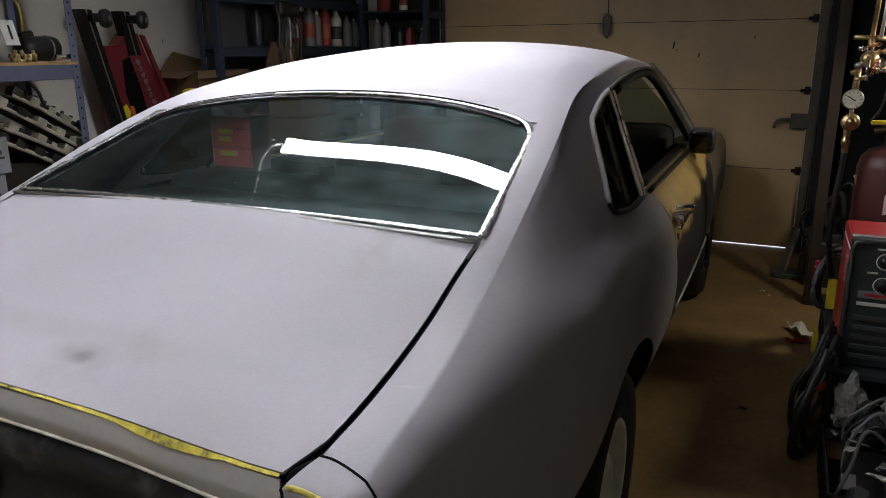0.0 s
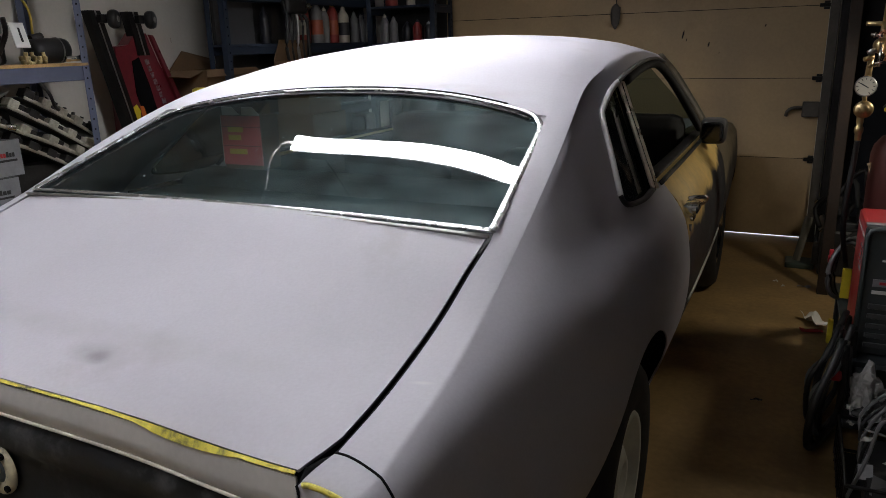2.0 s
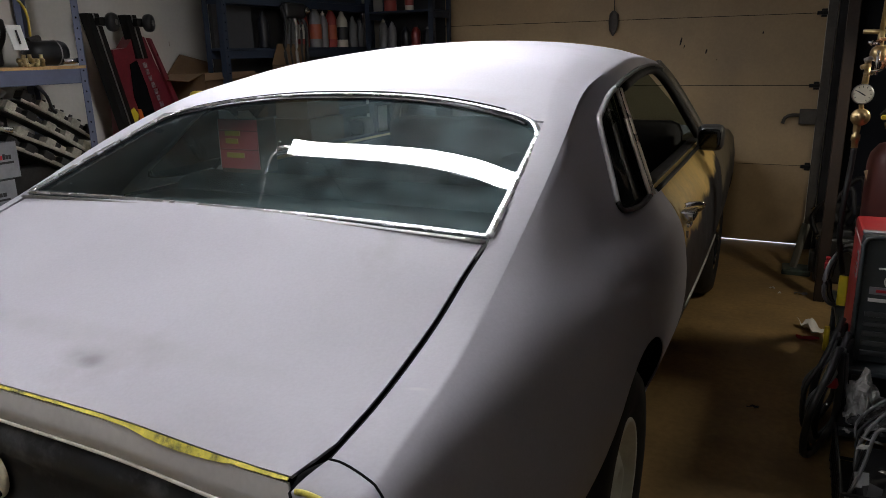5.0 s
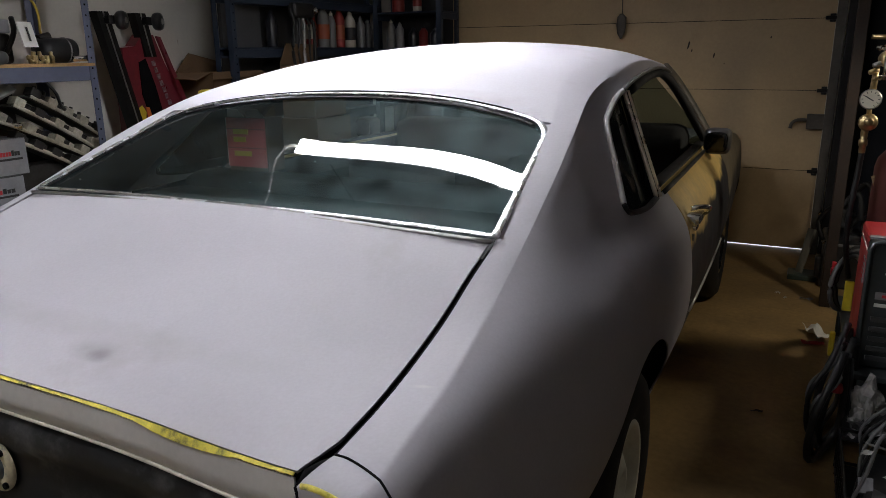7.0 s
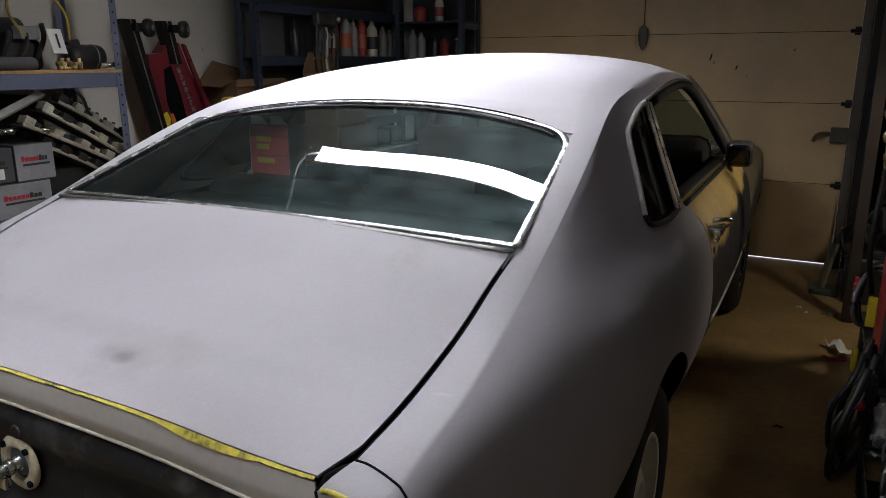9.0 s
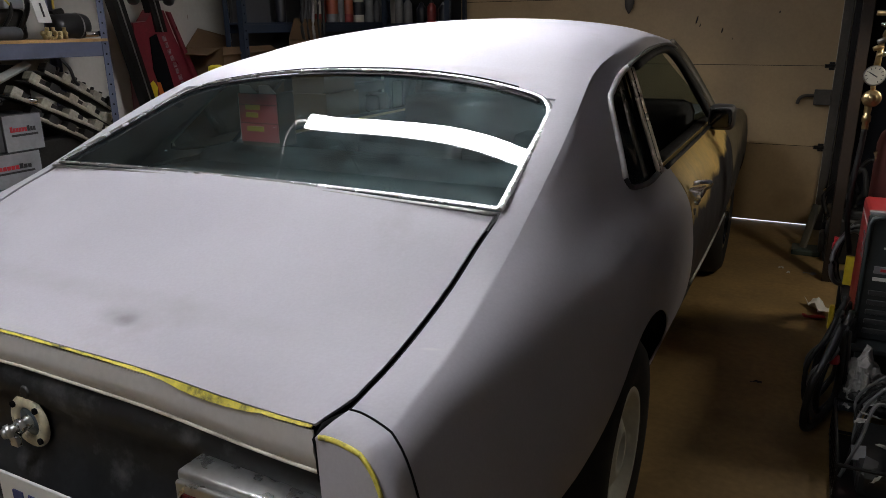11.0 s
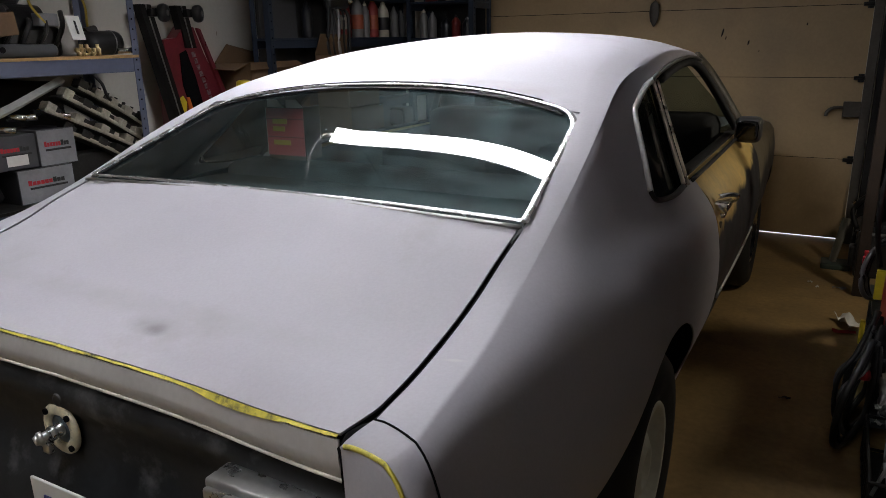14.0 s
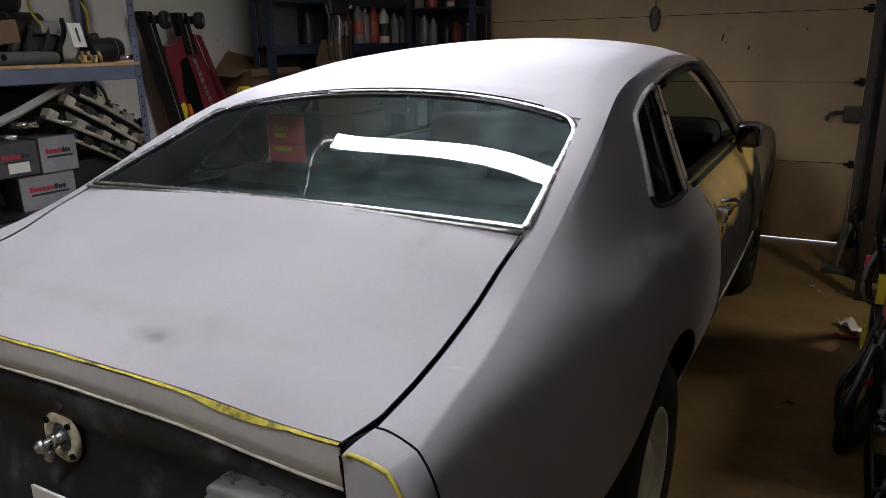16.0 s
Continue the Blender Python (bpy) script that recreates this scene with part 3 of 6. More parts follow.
# dark rubber in the gap round the lid
for sgn in (1, -1):
    b = bmesh.new()
    pts = [Vector((sgn * EDGE(y)[0], y, EDGE(y)[1] - 0.011)) for y in np.linspace(-0.40, -0.955, 40)]
    end = [Vector((sgn * 0.668, -0.968, 0.893)), Vector((sgn * 0.657, -0.986, 0.889)), Vector((sgn * 0.653, -0.998, 0.876)), Vector((sgn * 0.660, -1.0, 0.82))]
    sweep(b, pts + end, 0.006, 8, (0.0085, 0.006))
    part("gap_seal", b, SEAL, car, "black rubber seal in the boot lid gap", flat=False)

# tail end caps outside the lid
for sgn in (1, -1):
    b = bmesh.new()
    base = section(-0.957, 0.60, 56)
    rows = []
    for k, (dy, sq) in enumerate([(0.0, 0.0), (-0.018, 0.001), (-0.034, 0.004), (-0.046, 0.010), (-0.052, 0.018)]):
        r = []
        for p in base:
            x, z = p
            t = min(1.0, max(0.0, (x - 0.676) / 0.10))
            r.append(Vector((sgn * (x - sq * t - 0.014 * (k / 4) * (1 - t)), -0.960 + seam_shift(x) + dy * (1.0 - 0.25 * t), z - sq * (0.5 - 0.1 * t) - 0.004 * (k / 4) * (1 - t))))
        rows.append(r)
    edge = rows[-1]
    n = len(edge)
    inner = [Vector((sgn * (0.6575 + 0.010 * (i / n)), -1.008, 0.884 - 0.28 * (i / n))) for i in range(n)]
    rows.append([p.lerp(q, 0.12) + Vector((0, -0.003, 0)) for p, q in zip(edge, inner)])
    rows.append(inner)
    grid(b, rows)
    cap = part("tail_end_cap", thicken(b, 0.003), PRIMER, car, "grey primer quarter end cap", flat=False)
    b = bmesh.new()
    sweep(b, [p + Vector((0, -0.002, 0.0)) for p in edge[1:34]], 0.003, 6, (0.0028, 0.004))
    part("yellow_edge", b, YELLOW, cap, "worn yellow paint on the cap's edge", flat=False)
    b = bmesh.new()
    sweep(b, [Vector((sgn * (p[0] + 0.0004), -0.9585 + seam_shift(p[0]), p[1] + 0.0004)) for p in base], 0.0018, 6)
    part("seam", b, SEAL, car, "dark seam in front of the end cap", flat=False)

DARK_STEEL = material("dark_steel", (0.05, 0.05, 0.052), 0.45, 0.7, vary=0.25, scale=20)
# black tail panel
b = bmesh.new()
prof = [(-0.925, 0.835), (-0.965, 0.80), (-0.968, 0.765), (-0.955, 0.745), (-0.957, 0.67), (-0.972, 0.645), (-0.985, 0.61), (-1.01, 0.58), (-1.01, 0.42), (-0.95, 0.34)]
grid(b, [[Vector((x, y - 0.02 * (abs(x) / 0.7) ** 4, z)) for y, z in prof] for x in np.linspace(-0.74, 0.74, 31)])
tail = part("tail_panel", thicken(b, 0.004), BODY_BLACK, car, "black stamped tail panel", flat=False)
face = pose(-0.006, -0.962, 0.716, 90, 0, 0)
b = bmesh.new()
lathe(b, [(0.028, -0.002), (0.028, 0.006), (0.033, 0.008), (0.045, 0.007), (0.050, 0.003), (0.050, 0.0)], face, 36)
flange = part("filler_flange", b, material("cream_paint", (0.66, 0.60, 0.43), 0.5, vary=0.2, scale=40, fine=120, stain=(0.05, 0.045, 0.04), stain_at=0.56), tail, "chipped cream round flange of the filler", flat=False)
b = bmesh.new()
lathe(b, [(0.0, 0.003), (0.022, 0.004), (0.029, 0.001), (0.029, -0.002)], face, 30)
part("filler_plate", b, material("blued_steel", (0.16, 0.21, 0.26), 0.35, 0.8, vary=0.3, scale=40, fine=120), tail, "bluish steel plate in the filler", flat=False)
b = bmesh.new()
lathe(b, [(0.013, 0.003), (0.013, 0.012), (0.010, 0.013), (0.010, 0.018), (0.014, 0.019), (0.014, 0.024), (0.009, 0.026), (0.0, 0.026)], face, 16)
cyl(b, (-0.008, -0.985, 0.715), (-0.014, -0.996, 0.712), 0.009, seg=14)
cyl(b, (-0.014, -0.995, 0.712), (-0.017, -1.003, 0.710), 0.0145, seg=6)
cyl(b, (-0.017, -1.003, 0.710), (-0.020, -1.009, 0.708), 0.011, 0.008, 12)
box(b, (-0.016, -1.000, 0.684), (0.004, -0.990, 0.704), 0.002)
part("lock_spindle", b, material("zinc", (0.60, 0.62, 0.63), 0.30, 1.0, vary=0.15, scale=40, fine=120), tail, "bright zinc lock barrel with a hexagon nut", flat=False)
for k in range(4):
    b = bmesh.new()
    a = math.pi / 4 + k * math.pi / 2
    cyl(b, (-0.006 + 0.042 * math.cos(a), -0.969, 0.716 + 0.042 * math.sin(a)), (-0.006 + 0.042 * math.cos(a), -0.9735, 0.716 + 0.042 * math.sin(a)), 0.006, seg=8)
    part("bolt", b, SEAL, tail)
b = bmesh.new()
lathe(b, [(0.0, 0.002), (0.008, 0.002), (0.011, 0.001), (0.014, -0.003)], pose(0.0, -0.968, 0.775, 90, 0, 0), 18)
part("lock_hole", b, DARK_STEEL, tail, "round dull lock plug")
# chrome-framed tail lamps
for sgn in (1, -1):
    b = bmesh.new()
    xs = sorted((sgn * 0.41, sgn * 0.66))
    box(b, (xs[0], -1.018, 0.650), (xs[1], -0.955, 0.772), 0.006)
    box(b, (xs[0] + 0.008, -1.030, 0.658), (xs[1] - 0.008, -1.019, 0.764), 0.004)
    lamp = part("tail_lamp", b, material("lamp_chrome", (0.55, 0.55, 0.55), 0.30, 0.95, vary=0.1, scale=30, fine=90), tail, "chrome bezel of a tail lamp", flat=False)
    b = bmesh.new()
    box(b, (xs[0] + 0.02, -1.034, 0.668), (xs[1] - 0.02, -1.027, 0.748), 0.006)
    part("lens", b, material("lamp_lens", (0.10, 0.012, 0.012), 0.2, vary=0.1), lamp, "dark red lens")
b = bmesh.new()
box(b, (-0.025, -1.026, 0.495), (0.28, -1.02, 0.648), 0.002, None)
plate = part("number_plate", b, material("plate_white", (0.72, 0.72, 0.70), 0.45, vary=0.05), tail, "white number plate with blue bars")
for k in range(6):
    b = bmesh.new()
    box(b, (0.012 + k * 0.042, -1.0285, 0.545), (0.038 + k * 0.042, -1.026, 0.622))
    part("bar", b, material("plate_blue", (0.03, 0.04, 0.16), 0.5), plate)
# rear bumper
b = bmesh.new()
prof = [(-1.04, 0.40), (-1.09, 0.40), (-1.115, 0.43), (-1.115, 0.485), (-1.085, 0.51), (-1.04, 0.51)]
grid(b, [[Vector((x, y + 0.10 * (abs(x) / 0.86) ** 6, z)) for y, z in prof] for x in np.linspace(-0.86, 0.86, 41)])
part("rear_bumper", thicken(b, 0.004), CHROME, car, "chrome rear bumper bar", flat=False)

# rear glass
def rear_glass(u, v):
    x0, x1 = 0.640, 0.597
    xb, xt = u * x0, u * x1
    pb = Vector((xb, -0.374 + 0.010 * (1 - u * u), 0))
    pt = Vector((xt, 0.076 + 0.108 * (1 - u * u), 0))
    eb, et = EDGE(-0.384)[1] + 0.002, EDGE(0.076)[1] - 0.016
    pb.z = eb + (1.036 - eb) * (1 - abs(u) ** 2)
    pt.z = et + (1.246 - et) * (1 - abs(u) ** 2.4)
    p = pb.lerp(pt, v)
    return p


b = bmesh.new()
grid(b, [[rear_glass(u, v) for u in np.linspace(-1, 1, 41)] for v in np.linspace(0, 1, 21)])
rg = part("rear_window", b, GLASS_REAR, car, "greenish curved rear window glass", flat=False)
rg.visible_shadow = False


def trim_strip(pts, a, h, name, parent, mat=CHROME, label=""):
    b = bmesh.new()
    sweep(b, pts, a, 14, (a, h))
    return part(name, b, mat, parent, label, flat=False)


def fine_line(pts):
    """The same line with points every few millimetres, evenly smoothed."""
    q = [Vector(p) for p in resample([tuple(p) for p in pts], 260)]
    for _ in range(6):
        q = [q[0]] + [(a + b * 2 + c) / 4 for a, b, c in zip(q, q[1:], q[2:])] + [q[-1]]
    return q


def glass_rim(off, up):
    """Closed outline round the rear glass with rounded upper corners."""
    pts = [rear_glass(u, 0) for u in np.linspace(-1, 1, 30)] + [rear_glass(1, v) for v in np.linspace(0.02, 0.84, 16)]
    c = [rear_glass(0.999, 0.87), rear_glass(0.990, 0.92), rear_glass(0.972, 0.96), rear_glass(0.948, 0.986), rear_glass(0.918, 0.998)]
    c2 = [Vector((-p.x, p.y, p.z)) for p in reversed(c)]
    pts += c + [rear_glass(u, 1) for u in np.linspace(0.91, -0.91, 30)] + c2 + [rear_glass(-1, v) for v in np.linspace(0.84, 0.02, 16)]
    mid = Vector((0, -0.13, 1.12))
    return [p + (p - mid).normalized() * off + Vector((0, 0, up)) for p in pts]


o = glass_rim(0.006, 0.008)
trim_strip(fine_line(o[:30]), 0.009, 0.004, "lower_trim", rg, TRIM_CHROME, "chrome strip under the rear window")
trim_strip(fine_line(o[29:]), 0.009, 0.0045, "upper_trim", rg, TRIM_CHROME, "chrome strip round the sides and top of the rear window")
i_ = glass_rim(-0.009, 0.003)
trim_strip(fine_line(i_[49:83]), 0.006, 0.003, "rubber_seal", rg, RUBBER, "black window rubber")
o2 = [p + Vector((0, 0, 0.004)) for p in glass_rim(0.019, 0.003)]
trim_strip(fine_line(o2[53:80]), 0.005, 0.004, "gutter", rg, SEAL, "black line above the rear window")
trim_strip([p + Vector((0, -0.019, -0.007)) for p in o[:30]], 0.005, 0.004, "lower_ledge", rg, DULL_STEEL)

# primed corners of the roof panel outside the rounded glass trim
for sgn in (1, -1):
    arc = [rear_glass(u, v) for u, v in [(1, 0.80), (0.999, 0.87), (0.990, 0.92), (0.972, 0.96), (0.948, 0.986), (0.918, 0.998), (0.88, 1)]]
    far = [(1.0, 0.80), (1.0, 0.90), (1.0, 0.96), (1.0, 1.0), (0.98, 1.0), (0.95, 1.0), (0.88, 1.0)]
    mid = Vector((0, -0.13, 1.12))
    out = [(rear_glass(u, v), (v - 0.8) / 0.2 * (u - 0.88) / 0.12) for u, v in far]
    out = [p + (p - mid).normalized() * (0.012 + 0.006 * k) + Vector((0, 0, 0.002 + 0.011 * k)) for p, k in out]
    inn = [p + (p - mid).normalized() * 0.004 + Vector((0, 0, 0.004)) for p in arc]
    b = bmesh.new()
    grid(b, [[Vector((sgn * p.x, p.y, p.z)) for p in r] for r in (inn, out)])
    part("roof_corner", thicken(b, 0.003), PRIMER, car, flat=False)

RAIL_STEEL = material("rail_steel", (0.17, 0.165, 0.16), 0.4, 0.6, vary=0.2, scale=20)
# Chrome whose warm reflections are put into its base colour.
BRONZE = material("warm_tinted_chrome", (0.82, 0.72, 0.62), 0.32, 0.9, vary=0.15, scale=20)
# side glass and its trim
def side_pt(y, z, out=0.0, sgn=1):
    return Vector((sgn * (side_x(y, z) + out), y, z))


for sgn in (1, -1):
    b = bmesh.new()
    vs = [b.verts.new(side_pt(y, z, -0.016, sgn)) for y, z in QUARTER_WINDOW]
    b.faces.new(vs)
    qg = part("quarter_window", b, GLASS_QUARTER, car, "dusty quarter window glass")
    qg.visible_shadow = False
    ring = [side_pt(y, z, 0.003, sgn) for y, z in QUARTER_WINDOW]
    trim_strip(spline(ring[1:8], 5), 0.009, 0.009, "rear_trim", qg, BRUSHED, "chrome edge of the quarter window")
    trim_strip(spline([ring[9], ring[10], ring[0], ring[1]], 4), 0.009, 0.007, "lower_trim", qg, DARK_STEEL)
    for k in (0.0, 0.045):
        trim_strip(spline([side_pt(0.428 + k, 0.968, 0.006, sgn), side_pt(0.525 + k, 1.105, 0.006, sgn), side_pt(0.640 + k, 1.245, 0.004, sgn)], 6), 0.0065, 0.006, "post_trim", qg, BRONZE, "chrome centre post strip")
    b = bmesh.new()
    sweep(b, spline([side_pt(0.448, 0.968, -0.004, sgn), side_pt(0.547, 1.105, -0.004, sgn), side_pt(0.66, 1.246, -0.004, sgn)], 6), 0.02, 8, (0.012, 0.014))
    part("centre_post", b, SEAL, car, "black post between the side windows", flat=False)

# doors
for sgn in (1, -1):
    b = bmesh.new()
    rows = []
    for y in np.linspace(DOOR_GAP_Y + 0.005, DOOR_END_Y, 30):
        rows.append([side_pt(y, z, 0, sgn) for z in np.linspace(0.24, 0.962, 30)] + [side_pt(y, 0.968, -0.012, sgn), side_pt(y, 0.966, -0.05, sgn)])
    grid(b, rows)
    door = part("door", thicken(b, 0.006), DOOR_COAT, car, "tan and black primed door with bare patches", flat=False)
    door["sgn"] = sgn
    trim_strip(spline([side_pt(0.545, 0.968, 0.004, sgn), side_pt(1.1, 0.968, 0.004, sgn), side_pt(1.8, 0.965, 0.004, sgn)], 6), 0.008, 0.007, "belt_trim", door, DARK_STEEL)
    trim_strip(spline([side_pt(0.60, 0.974, -0.034, sgn), side_pt(1.1, 0.974, -0.034, sgn), side_pt(1.78, 0.972, -0.034, sgn)], 6), 0.022, 0.007, "window_felt", door, RUBBER)
    trim_strip(spline([side_pt(0.62, 1.250, 0.006, sgn), side_pt(0.8, 1.270, 0.006, sgn), side_pt(1.1, 1.292, 0.006, sgn), side_pt(1.4, 1.299, 0.006, sgn), side_pt(1.6, 1.28, 0.004, sgn), side_pt(1.70, 1.22, 0.002, sgn),
                       side_pt(1.77, 1.12, 0, sgn), side_pt(1.82, 1.0, 0, sgn)], 6), 0.008, 0.006, "drip_rail", car, RAIL_STEEL, "drip rail over the door window")
    b = bmesh.new()
    sweep(b, spline([side_pt(0.78, 1.244, -0.012, sgn), side_pt(1.1, 1.27, -0.012, sgn), side_pt(1.4, 1.278, -0.012, sgn), side_pt(1.55, 1.262, -0.012, sgn), side_pt(1.64, 1.21, -0.012, sgn),
                      side_pt(1.71, 1.11, -0.012, sgn), side_pt(1.76, 0.985, -0.012, sgn)], 6), 0.016, 8, (0.02, 0.016))
    part("window_rubber", b, RUBBER, door, "black window channel", flat=False)
    # handle
    hp = side_pt(0.67, 0.872, 0.0, sgn)
    b = bmesh.new()
    box(b, (min(hp.x - sgn * 0.012, hp.x + sgn * 0.034), 0.625, 0.862), (max(hp.x - sgn * 0.012, hp.x + sgn * 0.034), 0.725, 0.888), 0.006)
    part("handle_base", b, CHROME, door, "chrome handle base", flat=False)
    b = bmesh.new()
    o = sgn * 0.046
    sweep(b, spline([(hp.x, 0.66, 0.902), (hp.x + o * 0.5, 0.665, 0.908), (hp.x + o, 0.69, 0.905), (hp.x + o, 0.72, 0.893), (hp.x + o * 0.7, 0.735, 0.876), (hp.x, 0.73, 0.866)], 5), 0.007, 8)
    box(b, (hp.x - 0.01, 0.65, 0.836), (hp.x + sgn * 0.022, 0.705, 0.850), 0.003)
    part("handle", b, CHROME, door, "chrome pull handle", flat=False)
    b = bmesh.new()
    q = side_pt(0.625, 0.822, 0.0, sgn)
    cyl(b, q - Vector((sgn * 0.004, 0, 0)), q + Vector((sgn * 0.005, 0, 0)), 0.011, seg=14)
    part("keyhole", b, DULL_STEEL, door)
    # mirror
    b = bmesh.new()
    pillow(b, (sgn * 0.838, 1.57, 1.004), (0.052, 0.05, 0.052))
    mir = part("door_mirror", b, material("mirror_shell", (0.045, 0.043, 0.042), 0.45, vary=0.15), door, "black door mirror", flat=False)
    b = bmesh.new()
    pillow(b, (sgn * 0.838, 1.523, 1.004), (0.042, 0.004, 0.040), 0.5)
    part("mirror_glass", b, material("mirror", (0.06, 0.06, 0.065), 0.05, 1.0, vary=0.0), mir)
    b = bmesh.new()
    sweep(b, [(sgn * 0.83, 1.58, 0.99), (sgn * 0.815, 1.6, 0.968), (sgn * 0.80, 1.62, 0.955)], 0.012, 8)
    part("mirror_stalk", b, DULL_STEEL, mir)
    # sill
    trim_strip([side_pt(y, 0.60 - 0.055 * (y - 0.6), 0.003, sgn) for y in np.linspace(0.6, 1.82, 8)], 0.004, 0.007, "side_strip", car, BRUSHED, "thin bright strip along the widest line of the door")

# front wings, bonnet and front end
HOOD = smooth([(1.80, 0.955), (2.2, 0.945), (2.8, 0.90), (3.3, 0.84), (3.42, 0.78)])
for sgn in (1, -1):
    b = bmesh.new()
    rows = []
    for y in np.linspace(DOOR_END_Y + 0.006, 3.40, 50):
        h = HOOD(y)
        rows.append([side_pt(y, z, 0, sgn) for z in np.linspace(0.22, h - 0.05, 24)] + [Vector((sgn * (side_x(y, h - 0.05) - 0.025), y, h - 0.012)), Vector((sgn * (side_x(y, h - 0.05) - 0.08), y, h + 0.004)), Vector((sgn * 0.66, y, h))])
    grid(b, rows)
    cut_side(b, FRONT_ARCH, 0.6)
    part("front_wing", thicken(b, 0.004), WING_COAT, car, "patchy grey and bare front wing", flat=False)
b = bmesh.new()
grid(b, [[Vector((x, y, HOOD(y) + 0.03 * (1 - (x / 0.66) ** 2))) for x in np.linspace(-0.655, 0.655, 21)] for y in np.linspace(1.86, 3.38, 20)])
part("bonnet", thicken(b, 0.004), PRIMER, car, "grey primer bonnet", flat=False)
b = bmesh.new()
box(b, (-0.76, 3.36, 0.32), (0.76, 3.41, 0.80), 0.02)
part("front_panel", b, BODY_BLACK, car)
b = bmesh.new()
grid(b, [[Vector((u * (0.785 + (0.55 - 0.785) * v), 1.90 - 0.04 * u * u + (1.60 - 1.90) * v - 0.02 * u * u * v, 0.955 + (1.340 - 0.955) * v - 0.05 * u * u * v)) for u in np.linspace(-1, 1, 21)] for v in np.linspace(0, 1, 10)])
ws = part("windscreen", b, GLASS_SIDE, car, "windscreen glass", flat=False)
ws.visible_shadow = False

# cabin lining
b = bmesh.new()
grid(b, [[Vector((x, -0.37 + 0.47 * v, 0.985 - 0.02 * v)) for x in np.linspace(-0.62, 0.62, 7)] for v in (0, 0.5, 1)])
part("parcel_shelf", thicken(b, 0.01), INTERIOR, car, "bare black parcel shelf")
b = bmesh.new()
box(b, (-0.72, 0.02, 0.16), (0.72, 1.9, 0.22))
part("cabin_floor", b, INTERIOR, car)
b = bmesh.new()
box(b, (-0.66, 0.12, 0.5), (0.66, 0.30, 1.0), 0.04)
box(b, (-0.66, 0.26, 0.3), (0.66, 0.72, 0.56), 0.05)
part("rear_seat", b, INTERIOR, car, "black rear bench seat", flat=False)
for x in (-0.36, 0.36):
    b = bmesh.new()
    box(b, (x - 0.24, 0.98, 0.45), (x + 0.24, 1.12, 0.98), 0.05)
    box(b, (x - 0.24, 1.1, 0.3), (x + 0.24, 1.55, 0.5), 0.05)
    part("front_seat", b, INTERIOR, car, "black front seat", flat=False)
b = bmesh.new()
box(b, (-0.70, 1.58, 0.62), (0.70, 1.82, 1.05), 0.05)
part("dashboard", b, INTERIOR, car, flat=False)
b = bmesh.new()
box(b, (-0.70, -0.93, 0.30), (0.70, 0.02, 0.34))
part("boot_floor", b, INTERIOR, car)
b = bmesh.new()
box(b, (-0.66, -0.34, 0.34), (0.66, -0.30, 0.97))
part("bulkhead", b, INTERIOR, car)
for sgn in (1, -1):
    b = bmesh.new()
    grid(b, [[Vector((sgn * (min(SIDE(z), 0.86) - 0.055), y, z)) for z in np.linspace(0.2, 0.955, 8)] for y in (0.0, 0.5, 1.0, 1.85)])
    part("door_lining", thicken(b, 0.004), INTERIOR, car)
    b = bmesh.new()
    lathe(b, [(0.445, -0.10), (0.445, 0.13), (0.0, 0.13)], pose(0, 0, 0) @ Matrix.Translation((sgn * 0.70, ARCH_Y, ARCH_Z)) @ pose(0, 0, 0, 0, -90 * sgn, 0), 28)
    bmesh.ops.delete(b, geom=[f for f in b.faces if f.calc_center_median().z < 0.12], context="FACES")
    part("wheel_well", b, SEAL, car)
    b = bmesh.new()
    lathe(b, [(0.421, -0.185), (0.436, -0.150), (0.445, -0.09)], Matrix.Translation((sgn * 0.70, ARCH_Y, ARCH_Z)) @ pose(0, 0, 0, 0, -90 * sgn, 0), 40)
    bmesh.ops.delete(b, geom=[f for f in b.faces if f.calc_center_median().z < 0.24], context="FACES")
    for v in b.verts:
        v.co.x = sgn * min(abs(v.co.x), side_x(v.co.y, v.co.z) - 0.0055)
    part("arch_liner", b, SEAL, car)
    b = bmesh.new()
    lathe(b, [(0.40, -0.10), (0.40, 0.13), (0.0, 0.13)], Matrix.Translation((sgn * 0.70, FRONT_ARCH_Y, ARCH_Z)) @ pose(0, 0, 0, 0, -90 * sgn, 0), 28)
    bmesh.ops.delete(b, geom=[f for f in b.faces if f.calc_center_median().z < 0.30], context="FACES")
    part("wheel_well", b, SEAL, car)

# wheels
def wheel(y, sgn, mat, out, tyre_r=0.315, half=0.105, rim_r=0.172):
    m = Matrix.Translation((sgn * out, y, tyre_r)) @ pose(0, 0, 0, 0, 90 * sgn, 0)
    b = bmesh.new()
    lathe(b, [(rim_r, -half), (rim_r + 0.012, -half - 0.006), (rim_r + 0.05, -half - 0.016), (tyre_r - 0.035, -half - 0.010), (tyre_r - 0.01, -half + 0.012), (tyre_r, -half + 0.035), (tyre_r, half - 0.035), (tyre_r - 0.01, half - 0.012),
              (tyre_r - 0.035, half + 0.010), (rim_r + 0.05, half + 0.016), (rim_r + 0.012, half + 0.006), (rim_r, half)], m, 48)
    w = part("tyre", b, RUBBER, car, "black tyre", flat=False)
    b = bmesh.new()
    lathe(b, [(rim_r + 0.004, -half), (rim_r + 0.006, half), (rim_r, half + 0.006), (rim_r - 0.014, half + 0.004), (rim_r - 0.02, half - 0.03), (rim_r - 0.06, half - 0.045), (0.09, half - 0.02), (0.06, half - 0.005), (0.045, half - 0.005),
              (0.04, half - 0.03), (0.0, half - 0.03)], m, 44)
    part("rim", b, mat, w, "painted steel rim", flat=False)


